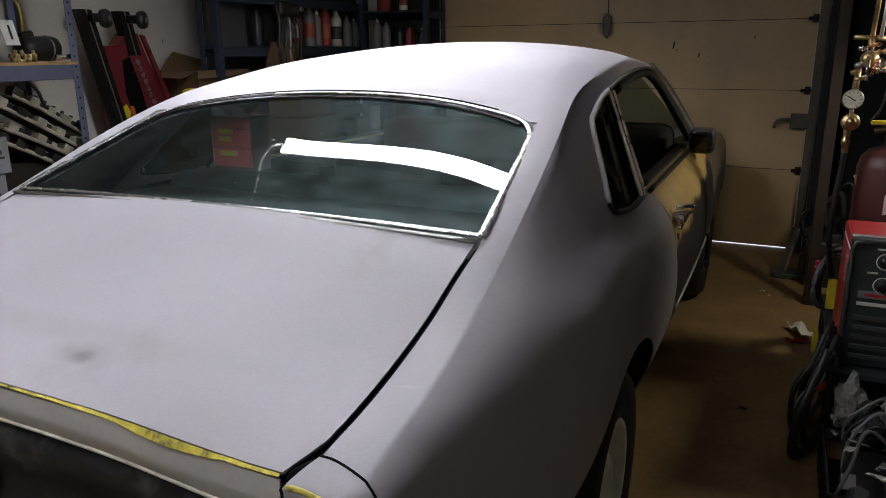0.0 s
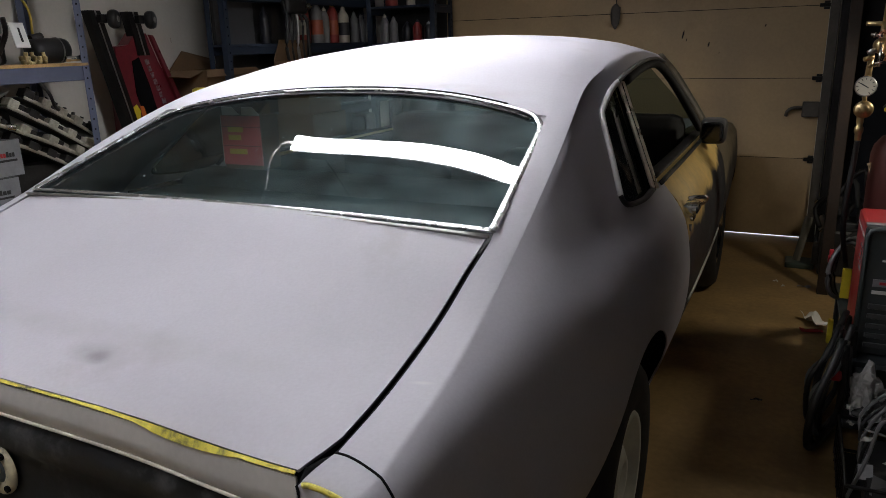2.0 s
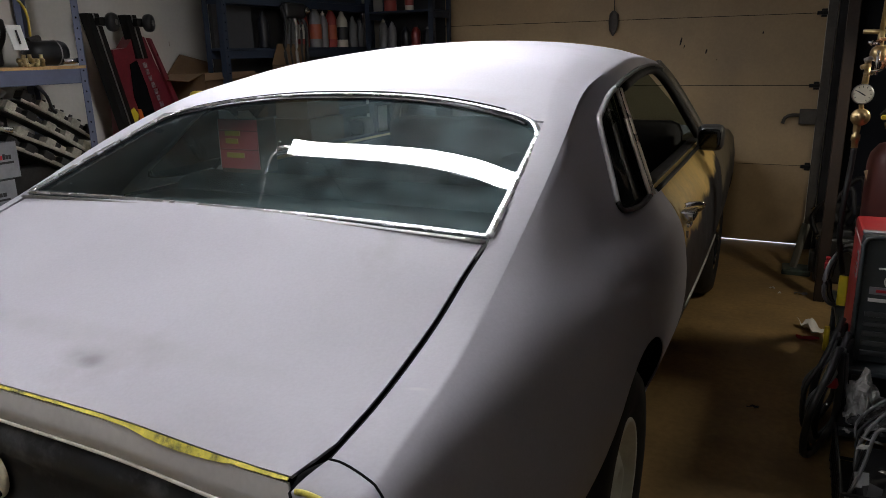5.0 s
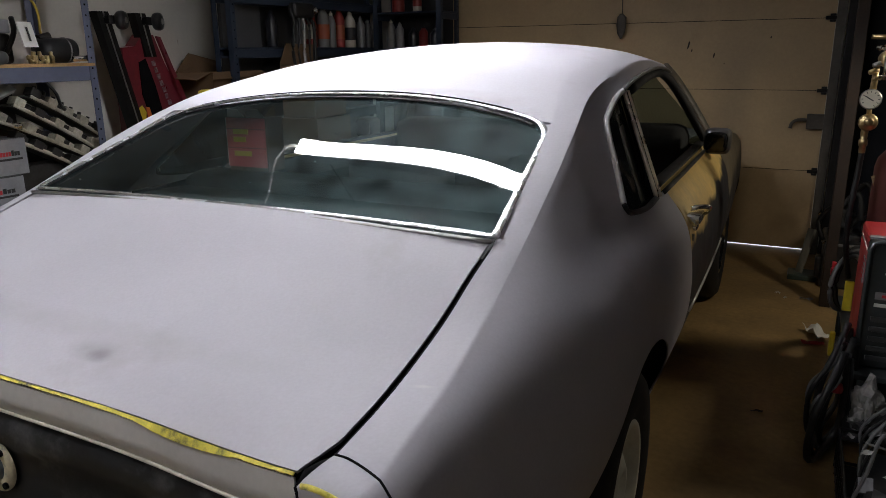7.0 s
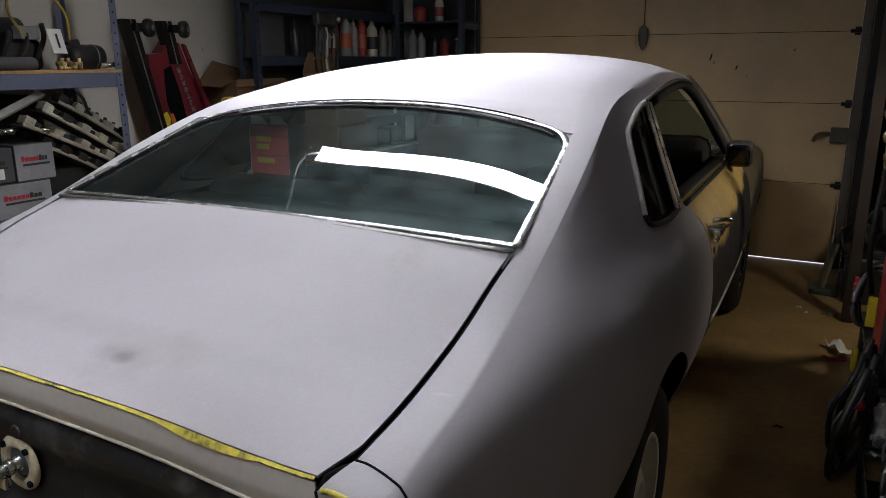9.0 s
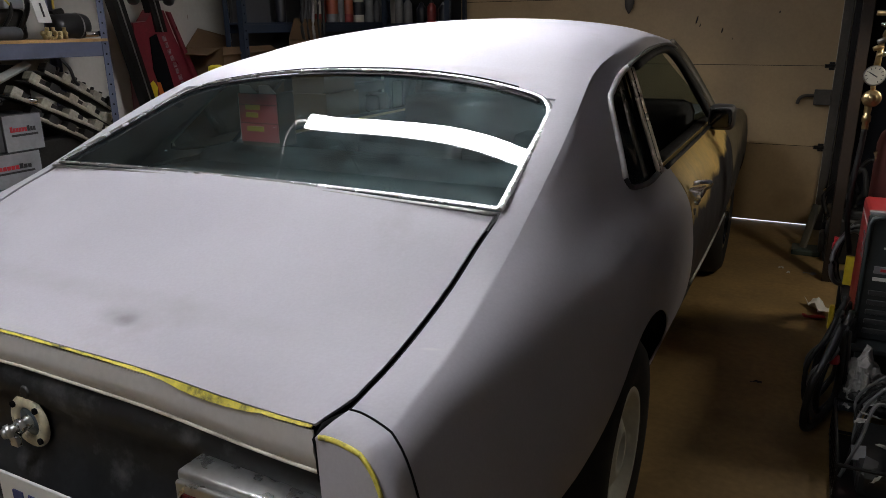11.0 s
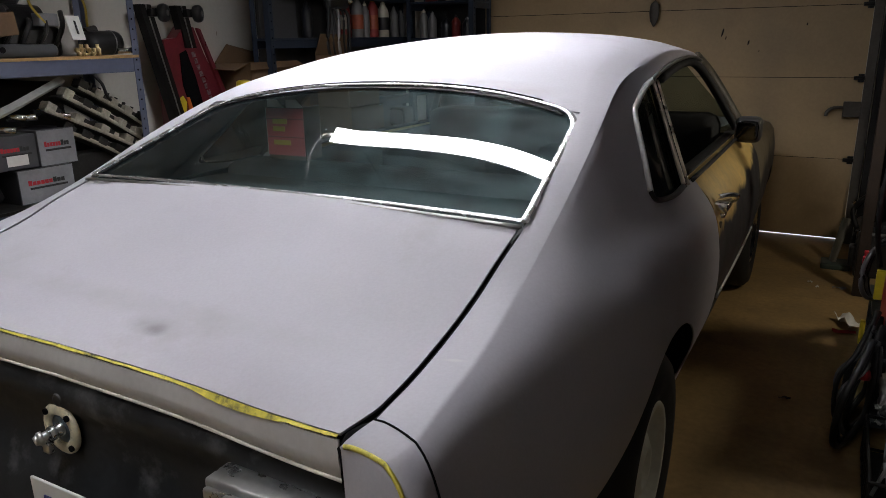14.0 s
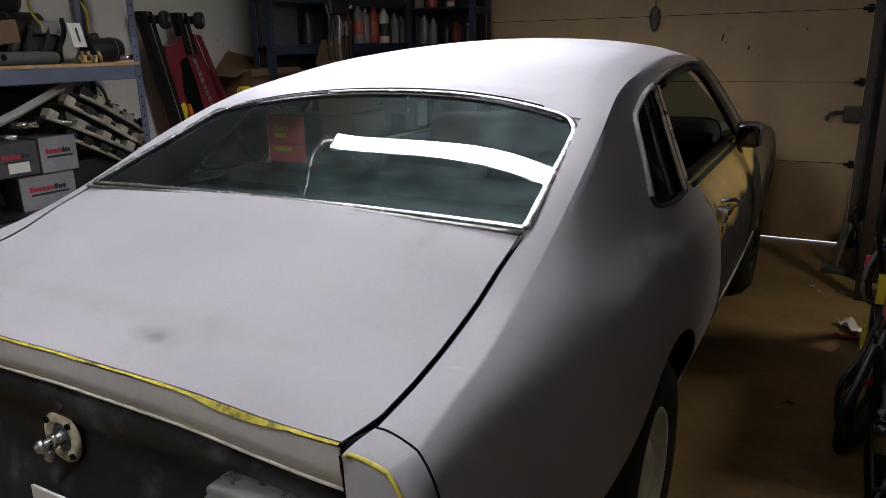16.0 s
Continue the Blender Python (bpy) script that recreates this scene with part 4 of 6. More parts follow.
for sgn in (1, -1):
    wheel(0.01, sgn, WHEEL_WHITE, 0.732)
    wheel(2.616, sgn, CHROME, 0.70)

# ---- overhead lamps ----
LAMP_WHITE = material("lamp_white", (0.75, 0.75, 0.74), 0.5, vary=0.04)
CABLE_WHITE = material("white_cable", (0.6, 0.58, 0.54), 0.5, vary=0.08)
CABLE_BLACK = material("black_cable", (0.012, 0.012, 0.013), 0.45, vary=0.2, scale=20)


def shop_light(x, y, z, turn, half, strength, label, hood=False):
    """A long lamp hung by wires, turned by some degrees in plan."""
    lit = emitter("lit_strip", (0.945, 0.962, 1.0), strength)
    m = Matrix.Translation((x, y, z)) @ pose(0, 0, 0, 0, 0, turn)
    t = thing("shop_light", (x, y, z + 0.05), label, "ceiling light", "shop lights over the car")
    b = bmesh.new()
    box(b, (-half - 0.01, -0.045, 0), (half + 0.01, 0.045, 0.035), 0.006, m)
    box(b, (-half, -0.035, 0.03), (half, 0.035, 0.07), 0.008, m)
    part("housing", b, LAMP_WHITE, t)
    for dy in (-0.021, 0.021):
        b = bmesh.new()
        box(b, (-half, dy - 0.019, -0.008), (half, dy + 0.019, -0.001), 0.002, m)
        part("light_strip", b, lit, t, "lit white strip")
    # One-sided sheet added out of view to hold light off the left shelf.
    if hood:
        for sgn in (1,):
            b = bmesh.new()
            grid(b, [[m @ Vector((dx, sgn * w, h)) for w, h in ((0.046, 0.0), (0.058, -0.035), (0.076, -0.072))] for dx in (-half - 0.01, half + 0.01)])
            part("light_block", thicken(b, 0.002), LAMP_WHITE, t, "added white sheet that blocks light to the left")
    for dx in (-half * 0.8, half * 0.8):
        p = m @ Vector((dx, 0, 0.06))
        b = bmesh.new()
        sweep(b, [p, (p.x, p.y, z + 0.2), (p.x, p.y, HIGH)], 0.003, 6)
        part("hanger", b, DULL_STEEL, t)
    b = bmesh.new()
    e = m @ Vector((-half, 0, 0.0))
    sweep(b, spline([e + Vector(p) for p in [(0, 0, 0.0), (0.0, -0.02, -0.03), (0.01, -0.07, -0.075), (0.015, -0.16, -0.10), (0.033, -0.235, -0.10), (0.07, -0.34, -0.10), (0.1, -0.49, -0.08), (0.1, -0.75, 0.15), (0.1, -0.85, HIGH - z)]], 6), 0.007, 8)
    part("cord", b, CABLE_WHITE, t, "white power cord")
    return t


shop_light(-0.33, 0.659, 2.10, -3.2, 0.62, LIT_ROOF, "white twin-strip shop light hung above the car roof")
shop_light(-0.10, -1.38, 2.36, 90.0, 0.62, LIT_TAIL, "white twin-strip shop light hung over the car's tail", True)

# unseen hooded lamp added on a right-wall arm, turned on the floor beside the car
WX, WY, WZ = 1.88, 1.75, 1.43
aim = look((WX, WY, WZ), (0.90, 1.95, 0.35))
wl = thing("work_lamp", (RIGHT, WY + 0.05, WZ), "unseen hooded lamp added on a wall arm to light the floor and door", "work lamp")
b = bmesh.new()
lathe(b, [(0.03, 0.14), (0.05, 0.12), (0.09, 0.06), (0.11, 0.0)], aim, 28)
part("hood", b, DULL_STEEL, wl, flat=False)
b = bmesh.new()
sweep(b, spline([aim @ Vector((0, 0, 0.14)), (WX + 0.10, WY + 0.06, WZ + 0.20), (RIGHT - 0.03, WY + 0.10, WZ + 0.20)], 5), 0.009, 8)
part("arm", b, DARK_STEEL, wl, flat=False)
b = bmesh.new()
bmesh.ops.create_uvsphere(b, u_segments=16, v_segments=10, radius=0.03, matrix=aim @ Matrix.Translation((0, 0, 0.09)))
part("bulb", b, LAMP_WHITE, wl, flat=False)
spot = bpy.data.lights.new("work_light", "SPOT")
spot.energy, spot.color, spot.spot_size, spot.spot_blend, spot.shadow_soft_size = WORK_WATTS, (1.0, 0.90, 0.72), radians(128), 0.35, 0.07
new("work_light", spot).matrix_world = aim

# ---- overhead garage door ----
door = thing("door_1", (0, 3.88, 0.0), "closed tan sectional overhead garage door with a lit gap below", "garage door", kind="structure")
for z0, z1 in [(0.016, 0.560), (0.564, 1.094), (1.098, 1.551), (1.555, 2.10)]:
    b = bmesh.new()
    box(b, (DOOR_L - 0.02, 3.87, z0), (DOOR_R, 3.915, z1))
    part("panel", b, DOOR_PAINT, door)
for z in (0.562, 1.096, 1.553):
    part("joint_strip", boxed((DOOR_L - 0.02, 3.878, z - 0.006), (DOOR_R, 3.93, z + 0.006)), SEAL, door)
DARK_IRON = material("dark_iron", (0.013, 0.012, 0.012), 0.5, 0.6, vary=0.3, scale=15, fine=80, bump=0.1)
GALV = material("galvanised", (0.09, 0.08, 0.07), 0.55, 0.6, vary=0.2, scale=12)
b = bmesh.new()
box(b, (-0.115, 3.855, 1.515), (-0.065, 3.87, 1.60), 0.005)
cyl(b, (-0.09, 3.87, 1.555), (-0.09, 3.82, 1.555), 0.011, seg=12)
part("lock_plate", b, DARK_IRON, door)
b = bmesh.new()
lathe(b, [(0.0, -0.10), (0.006, -0.098), (0.028, -0.06), (0.036, 0.0), (0.030, 0.05), (0.012, 0.072), (0.0, 0.074)], Matrix.Translation((-0.09, 3.82, 1.545)) @ Matrix.Diagonal((1, 0.35, 1, 1)), 16)
part("lock_handle", b, GALV, door, "worn steel T handle", flat=False)
b = bmesh.new()
sweep(b, [(-0.09, 3.845, 1.58), (-0.095, 3.84, 1.8), (-0.10, 3.84, 2.05)], 0.003, 6)
part("pull_cord", b, DARK_IRON, door)
b = bmesh.new()
box(b, (1.17, 3.82, 0.845), (1.275, 3.87, 0.945), 0.006)
part("latch_case", b, GALV, door, "grey latch case")
b = bmesh.new()
sweep(b, spline([(1.18, 3.835, 0.905), (1.12, 3.825, 0.905), (1.085, 3.82, 0.885), (1.075, 3.82, 0.85)], 5), 0.011, 8)
part("latch_lever", b, GALV, door, flat=False)
for z in (0.56, 1.096, 1.553):
    b = bmesh.new()
    box(b, (1.235, 3.855, z - 0.026), (1.27, 3.868, z + 0.026), 0.003)
    cyl(b, (1.21, 3.855, z), (1.29, 3.855, z), 0.012, seg=10)
    part("hinge", b, DARK_IRON, door)
for x, z, r, h in [(0.376, 1.396, 0.010, 0.03), (0.40, 1.36, 0.006, 0.012), (0.549, 1.326, 0.009, 0.018), (0.90, 1.44, 0.008, 0.009), (0.62, 1.27, 0.005, 0.006)]:
    b = bmesh.new()
    lathe(b, [(0.0, 0.001), (r * 0.6, 0.001), (r, 0.0)], Matrix.Translation((x, 3.869, z)) @ pose(0, 0, 0, 90, 12, 0) @ Matrix.Diagonal((0.55, h / r, 1, 1)), 10)
    part("dent", b, DARK_IRON, door, "dark chip in the paint")
for sgn, x in ((1, DOOR_R + 0.03), (-1, DOOR_L - 0.05)):
    b = bmesh.new()
    box(b, (x - 0.028, 3.80, 0.0), (x + 0.028, 3.865, 2.3), 0.004)
    tagged(part("trim", b, GALV, None), "grey steel door track upright", "door track", kind="structure")
b = bmesh.new()
box(b, (DOOR_R + 0.062, 3.72, 0.0), (DOOR_R + 0.16, 3.80, HIGH), 0.004)
tagged(part("door_jamb", b, DARK_IRON, None), "black painted post beside the garage door", "post", kind="structure")
tagged(part("ground", boxed((-40, FRONT - 0.034, -0.15), (40, 60, -0.004)), material("pale_paving", (0.62, 0.64, 0.68), 0.8, vary=0.06, scale=3)), "pale sunlit drive outside the garage door", "ground", kind="structure")

# ---- left side: grey-blue shelving ----
SHELF_BLUE = material("shelf_greyblue", (0.092, 0.104, 0.16), 0.5, vary=0.1, scale=8, fine=60)
SHELF_DARK = material("shelf_darkblue", (0.018, 0.028, 0.05), 0.55, vary=0.15, scale=8, fine=60)
BOARD = material("chipboard", (0.42, 0.25, 0.10), 0.7, vary=0.2, scale=20, fine=150, bump=0.1)
CARD = material("cardboard", (0.125, 0.072, 0.035), 0.8, vary=0.12, scale=7, fine=90, bump=0.06)
CARD_DARK = material("cardboard_inside", (0.10, 0.06, 0.03), 0.85, vary=0.12, scale=7, fine=90)
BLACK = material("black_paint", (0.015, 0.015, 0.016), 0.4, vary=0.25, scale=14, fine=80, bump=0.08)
BOX_GREY = material("carton_grey", (0.06, 0.06, 0.066), 0.55, vary=0.12, scale=8)
BOX_PALE = material("carton_pale", (0.24, 0.24, 0.257), 0.55, vary=0.14, scale=8)
RED_INK = material("red_print", (0.45, 0.02, 0.03), 0.5, vary=0.1)
BLACK_INK = material("black_print", (0.02, 0.02, 0.02), 0.5)
PAPER = material("white_paper", (0.72, 0.71, 0.68), 0.7, vary=0.06, scale=12)
JACK_RED = material("jack_red", (0.135, 0.014, 0.022), 0.35, vary=0.15, scale=9, fine=70)
BRASS = material("brass", (0.44, 0.33, 0.17), 0.36, 0.9, vary=0.2, scale=25, fine=90)
ALU = material("cast_aluminium", (0.36, 0.335, 0.27), 0.6, 0.2, vary=0.35, scale=14, fine=80, bump=0.15)
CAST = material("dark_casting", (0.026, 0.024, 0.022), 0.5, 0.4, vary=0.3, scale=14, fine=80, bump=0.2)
YEL = material("yellow_plastic", (0.65, 0.50, 0.03), 0.45, vary=0.1)


def shelving(name, x0, x1, y0, y1, levels, high, mat, label, group, edge=None, thick=0.07):
    t = thing(name, ((x0 + x1) / 2, (y0 + y1) / 2, 0), label, "shelf", group)
    for x in (x0, x1):
        for y in (y0, y1):
            dx = 0.04 if x == x0 else -0.04
            dy = 0.04 if y == y0 else -0.04
            b = bmesh.new()
            box(b, (min(x, x + dx), min(y, y + dy * 0.08), 0), (max(x, x + dx), max(y, y + dy * 0.08), high), 0.001)
            box(b, (min(x, x + dx * 0.08), min(y, y + dy), 0), (max(x, x + dx * 0.08), max(y, y + dy), high), 0.001)
            p = part("post", b, mat, t)
            b = bmesh.new()
            k = 0.06
            while k < high:
                cyl(b, (x1 + 0.0006, y + dy * 0.55, k), (x1 + 0.0012, y + dy * 0.55, k), 0.005, seg=6)
                k += 0.05
            if x == x1:
                q = part("slots", b, SEAL, p)
                q["kind"] = "stuff"
            else:
                b.free()
    for z in levels:
        for x in (x0 + 0.004, x1 - 0.022):
            b = bmesh.new()
            box(b, (x, y0 + 0.004, z - thick - 0.014), (x + 0.018, y1 - 0.004, z - 0.014), 0.003)
            part("beam", b, mat, t)
        b = bmesh.new()
        box(b, (x0 + 0.005, y0 + 0.004, z - 0.014), (x1 + 0.001, y1 - 0.004, z), 0.001)
        # Without an edge colour, boards below 1 m take the near-black casting.
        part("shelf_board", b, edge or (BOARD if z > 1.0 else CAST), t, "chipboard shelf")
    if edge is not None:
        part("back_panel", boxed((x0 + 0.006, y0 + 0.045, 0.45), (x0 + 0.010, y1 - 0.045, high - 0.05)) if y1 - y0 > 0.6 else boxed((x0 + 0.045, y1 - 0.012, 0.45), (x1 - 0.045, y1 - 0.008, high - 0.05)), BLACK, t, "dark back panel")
    return t


shelving("storage_shelf", -2.47, -2.05, -0.30, 0.985, (0.35, 0.672, 1.335), 2.05, SHELF_BLUE, "grey-blue steel storage shelf loaded with car parts", "steel shelves")
shelving("dark_shelf", -2.15, -2.0, 1.93, 3.70, (0.5, 0.95, 1.41, 1.735), 2.2, SHELF_DARK, "dark blue steel shelf with a row of bottles", "steel shelves", SHELF_DARK, 0.05)
shelving("dark_shelf", -1.95, -1.36, 3.48, 3.80, (0.5, 1.0, 1.40, 1.67), 2.2, SHELF_DARK, "narrow dark blue steel shelf beside the garage door", "steel shelves", SHELF_DARK, 0.045)


def carton(lo, hi, front, side, label, bars=True, group="parts cartons"):
    """A closed carton whose printed face looks to +x; bars stand for its lettering."""
    t = thing("carton", ((lo[0] + hi[0]) / 2, (lo[1] + hi[1]) / 2, lo[2]), label, "box", group)
    body = part("body", boxed(lo, hi, 0.003), side, t)
    b = bmesh.new()
    box(b, (hi[0], lo[1] + 0.003, lo[2] + 0.003), (hi[0] + 0.002, hi[1] - 0.003, hi[2] - 0.003))
    part("front", b, front, t)
    if bars:
        w, h = hi[1] - lo[1], hi[2] - lo[2]
        n = 9
        for k in range(n):
            b = bmesh.new()
            y = lo[1] + w * (0.16 + 0.66 * k / n)
            box(b, (hi[0] + 0.002, y, lo[2] + h * 0.53), (hi[0] + 0.0032, y + w * 0.062, lo[2] + h * (0.645 if k not in (0, 6) else 0.68)))
            part("red_bar", b, RED_INK if k < 6 else BLACK_INK, t)
        b = bmesh.new()
        box(b, (hi[0] + 0.002, lo[1] + w * 0.18, lo[2] + h * 0.41), (hi[0] + 0.0032, lo[1] + w * 0.86, lo[2] + h * 0.47))
        part("black_bar", b, BLACK_INK, t)
    return t


# Wavy black sheet added to darken the back of the shelf.
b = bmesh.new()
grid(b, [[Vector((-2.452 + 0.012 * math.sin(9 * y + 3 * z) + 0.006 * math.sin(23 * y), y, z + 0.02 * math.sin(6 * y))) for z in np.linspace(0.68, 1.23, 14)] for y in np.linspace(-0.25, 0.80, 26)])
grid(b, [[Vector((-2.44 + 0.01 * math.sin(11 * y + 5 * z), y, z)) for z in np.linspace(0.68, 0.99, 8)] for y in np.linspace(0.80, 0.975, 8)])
single("black_sheet", thicken(b, 0.003), BLACK, (-2.45, 0.3, 0.675), "black sheet added to darken the shelf behind the cartons", "sheet", flat=False)
# stacked cartons of parts
carton((-2.38, 0.20, 0.84), (-2.13, 0.405, 0.995), BOX_GREY, BOX_GREY, "grey carton with red lettering bars and a white label")
b = bmesh.new()
box(b, (-2.128, 0.255, 0.858), (-2.126, 0.355, 0.905))
single("sticker", b, PAPER, (-2.127, 0.30, 0.858), "small white printed label stuck on the grey carton", "label")
carton((-2.38, 0.412, 0.835), (-2.13, 0.605, 1.005), BOX_PALE, BOX_GREY, "pale grey carton with red lettering bars, stacked on another")
carton((-2.38, 0.29, 0.672), (-2.13, 0.57, 0.832), BOX_PALE, BOX_GREY, "pale grey carton with red lettering bars on the shelf")
b = bmesh.new()
cyl(b, (-2.2, 0.06, 1.0), (-2.2, 0.18, 0.70), 0.09, 0.07, 16)
single("black_bag", b, BLACK, (-2.2, 0.12, 0.672), "black rounded plastic part beside the cartons", "car part", flat=False)

# finned rails leaning on the shelf
rack = thing("finned_casting", (-2.15, 0.75, 0.672), "stack of slanting cast rails with square aluminium pads", "car part")
for k, (a, c) in enumerate([((0.645, 1.185), (1.00, 0.965)), ((0.565, 1.15), (0.98, 0.895)), ((0.47, 1.09), (0.93, 0.865)), ((0.56, 0.985), (0.86, 0.825))]):
    x = -2.16 - 0.012 * k
    b = bmesh.new()
    p0, p1 = Vector((x, a[0], a[1])), Vector((x, c[0], c[1]))
    pts = [p0.lerp(p1, s) + Vector((0, 0.02, 0.02)) * (s * (1 - s)) for s in np.linspace(0, 1, 9)]
    sweep(b, pts, 0.02, 6, (0.055, 0.008))
    rail = part("rail", b, CAST, rack, flat=False)
    b = bmesh.new()
    sweep(b, [p + Vector((0.057, 0.004, 0.006)) for p in pts], 0.004, 6, (0.003, 0.010))
    part("edge", b, ALU, rail, flat=False)
    for s in np.linspace(0.06, 0.94, 5 - k // 2):
        q = p0.lerp(p1, s) + Vector((0.03, 0.012, 0.028))
        b = bmesh.new()
        box(b, (-0.03, -0.026, -0.018), (0.03, 0.026, 0.022), 0.004, Matrix.Translation(q) @ pose(0, 0, 0, -32, 0, 0))
        part("pad", b, ALU if (k + int(s * 10)) % 3 else CAST, rail)
        q = p0.lerp(p1, min(1, s + 0.09)) + Vector((0.028, 0.012, 0.024))
        b = bmesh.new()
        box(b, (-0.025, -0.016, -0.016), (0.02, 0.016, 0.018), 0.003, Matrix.Translation(q) @ pose(0, 0, 0, -32, 0, 0))
        part("lug", b, CAST, rail)
    if k == 0:
        for s in np.linspace(0.12, 1, 8):
            q = p0.lerp(p1, s) + Vector((-0.02, 0.03, 0.05))
            b = bmesh.new()
            cyl(b, q - Vector((0, 0.01, 0.03)), q + Vector((0, 0.012, 0.022)), 0.012, 0.009, 8)
            part("stud", b, CAST, rail)
b = bmesh.new()
box(b, (-2.30, 0.5, 0.672), (-2.19, 0.96, 0.86), 0.01)
part("block", b, CAST, rack)
b = bmesh.new()
sweep(b, [(-2.09, 0.06, 1.035), (-2.12, 0.33, 1.125), (-2.16, 0.60, 1.225)], 0.02, 4, (0.030, 0.020))
single("metal_channel", b, material("bright_channel", (0.50, 0.50, 0.50), 0.5, 0.3, vary=0.12), (-2.12, 0.35, 1.03), "pale flat metal channel lying across the shelf", "channel")
b = bmesh.new()
for k in range(7):
    q = (-2.2 + random.uniform(-0.05, 0.05), 0.12 + 0.07 * k, 1.03 + random.uniform(-0.03, 0.05))
    cyl(b, q, (q[0] + 0.06, q[1] + 0.05, q[2] + random.uniform(-0.04, 0.03)), 0.018, 0.014, 10)
st = single("loose_fittings", b, CHROME, (-2.2, 0.3, 1.0), "bright and dark loose metal fittings on the cartons", "car part", kind="stuff", flat=False)

# things on the top shelf
ZS = 1.335
motor = thing("starter_motor", (-2.2, 0.86, ZS), "black cylindrical starter motor lying on the shelf", "motor")
b = bmesh.new()
lathe(b, [(0.0, -0.1), (0.04, -0.1), (0.056, -0.085), (0.06, -0.06), (0.06, 0.07), (0.055, 0.09), (0.02, 0.1), (0.0, 0.1)], Matrix.Translation((-2.2, 0.885, ZS + 0.062)) @ pose(0, 0, 0, -90, 0, 0), 26)
part("casing", b, BLACK, motor, flat=False)
b = bmesh.new()
lathe(b, [(0.061, -0.004), (0.064, 0.0), (0.061, 0.004)], Matrix.Translation((-2.2, 0.93, ZS + 0.062)) @ pose(0, 0, 0, -90, 0, 0), 26)
part("band", b, DULL_STEEL, motor, flat=False)
b = bmesh.new()
cyl(b, (-2.2, 0.80, ZS + 0.115), (-2.2, 0.86, ZS + 0.13), 0.02, 0.018, 12)
part("terminal", b, CAST, motor)
b = bmesh.new()
box(b, (-2.125, 0.655, ZS + 0.075), (-2.12, 0.735, ZS + 0.19), 0.001, Matrix.Translation((-2.12, 0.695, ZS + 0.13)) @ pose(0, 0, 0, 0, -14, 8) @ Matrix.Translation((2.12, -0.695, -ZS - 0.13)))
tag = single("paper_tag", b, PAPER, (-2.12, 0.695, ZS), "white paper tag wired to the dark motor", "tag")
b = bmesh.new()
box(b, (-2.116, 0.69, ZS + 0.10), (-2.114, 0.70, ZS + 0.165), 0, Matrix.Translation((-2.12, 0.695, ZS + 0.13)) @ pose(0, 0, 0, 0, -14, 8) @ Matrix.Translation((2.12, -0.695, -ZS - 0.13)))
part("bar", b, BLACK_INK, tag)
brass = thing("brass_fittings", (-2.09, 0.72, ZS), "small cluster of brass and yellow fittings", "fittings")
OLD_BRASS = material("pale_old_brass", (0.50, 0.40, 0.20), 0.45, 0.5, vary=0.3, scale=40, fine=120, bump=0.2)
for k in range(9):
    b = bmesh.new()
    y, x = 0.655 + 0.016 * k + random.uniform(-0.006, 0.006), -2.10 + random.uniform(-0.02, 0.03)
    r = random.uniform(0.007, 0.011)
    q = Vector((x, y, ZS + r + (0.018 if k % 3 == 1 else 0.0)))
    turn = random.uniform(-1.2, 1.2)
    sweep(b, spline([q, q + Vector((0.016 * math.sin(turn), 0.016 * math.cos(turn), 0.002)), q + Vector((0.024 * math.sin(turn), 0.020 * math.cos(turn), 0.016)), q + Vector((0.026 * math.sin(turn), 0.021 * math.cos(turn), 0.028))], 3), r, 8)
    cyl(b, q - Vector((0, 0.004, 0)), q + Vector((0, 0.006, 0)), r * 1.35, seg=6)
    part("fitting", b, OLD_BRASS if k % 4 else BRASS, brass, flat=False)
b = bmesh.new()
sweep(b, [(-2.10, 0.90, ZS + 0.02), (-2.09, 0.95, ZS + 0.022), (-2.085, 0.972, ZS + 0.025)], 0.014, 10)
single("chrome_socket", b, CHROME, (-2.09, 0.94, ZS), "chrome socket tool at the shelf's end", "tool", flat=False)
tray = thing("grey_tray", (-2.12, 0.3, ZS), "grey moulded plastic cover on the shelf", "cover")
b = bmesh.new()
box(b, (-2.24, 0.0, ZS), (-2.085, 0.575, ZS + 0.06), 0.025)
part("body", b, material("grey_plastic", (0.06, 0.062, 0.066), 0.5, vary=0.1), tray, flat=False)
b = bmesh.new()
lathe(b, [(0.0, 0.001), (0.014, 0.001)], Matrix.Translation((-2.084, 0.30, ZS + 0.035)) @ pose(0, 0, 0, 0, 90, 0), 10)
part("hole", b, SEAL, tray)
carb = thing("engine_part", (-2.25, 0.5, ZS), "dark greasy engine assembly with pipes on the shelf", "car part")
b = bmesh.new()
box(b, (-2.36, 0.42, ZS), (-2.24, 0.70, ZS + 0.14), 0.02)
part("base", b, CAST, carb, flat=False)
b = bmesh.new()
cyl(b, (-2.3, 0.20, ZS + 0.16), (-2.3, 0.62, ZS + 0.17), 0.085, 0.07, 20)
drum = part("drum", b, BLACK, carb, flat=False)
for y, r in ((0.30, 0.088), (0.45, 0.082)):
    b = bmesh.new()
    lathe(b, [(r - 0.004, -0.010), (r, -0.006), (r, 0.006), (r - 0.004, 0.010)], Matrix.Translation((-2.3, y, ZS + 0.163)) @ pose(0, 0, 0, -90, 0, 0), 26)
    part("band", b, DULL_STEEL, drum, "bright band round the drum", flat=False)
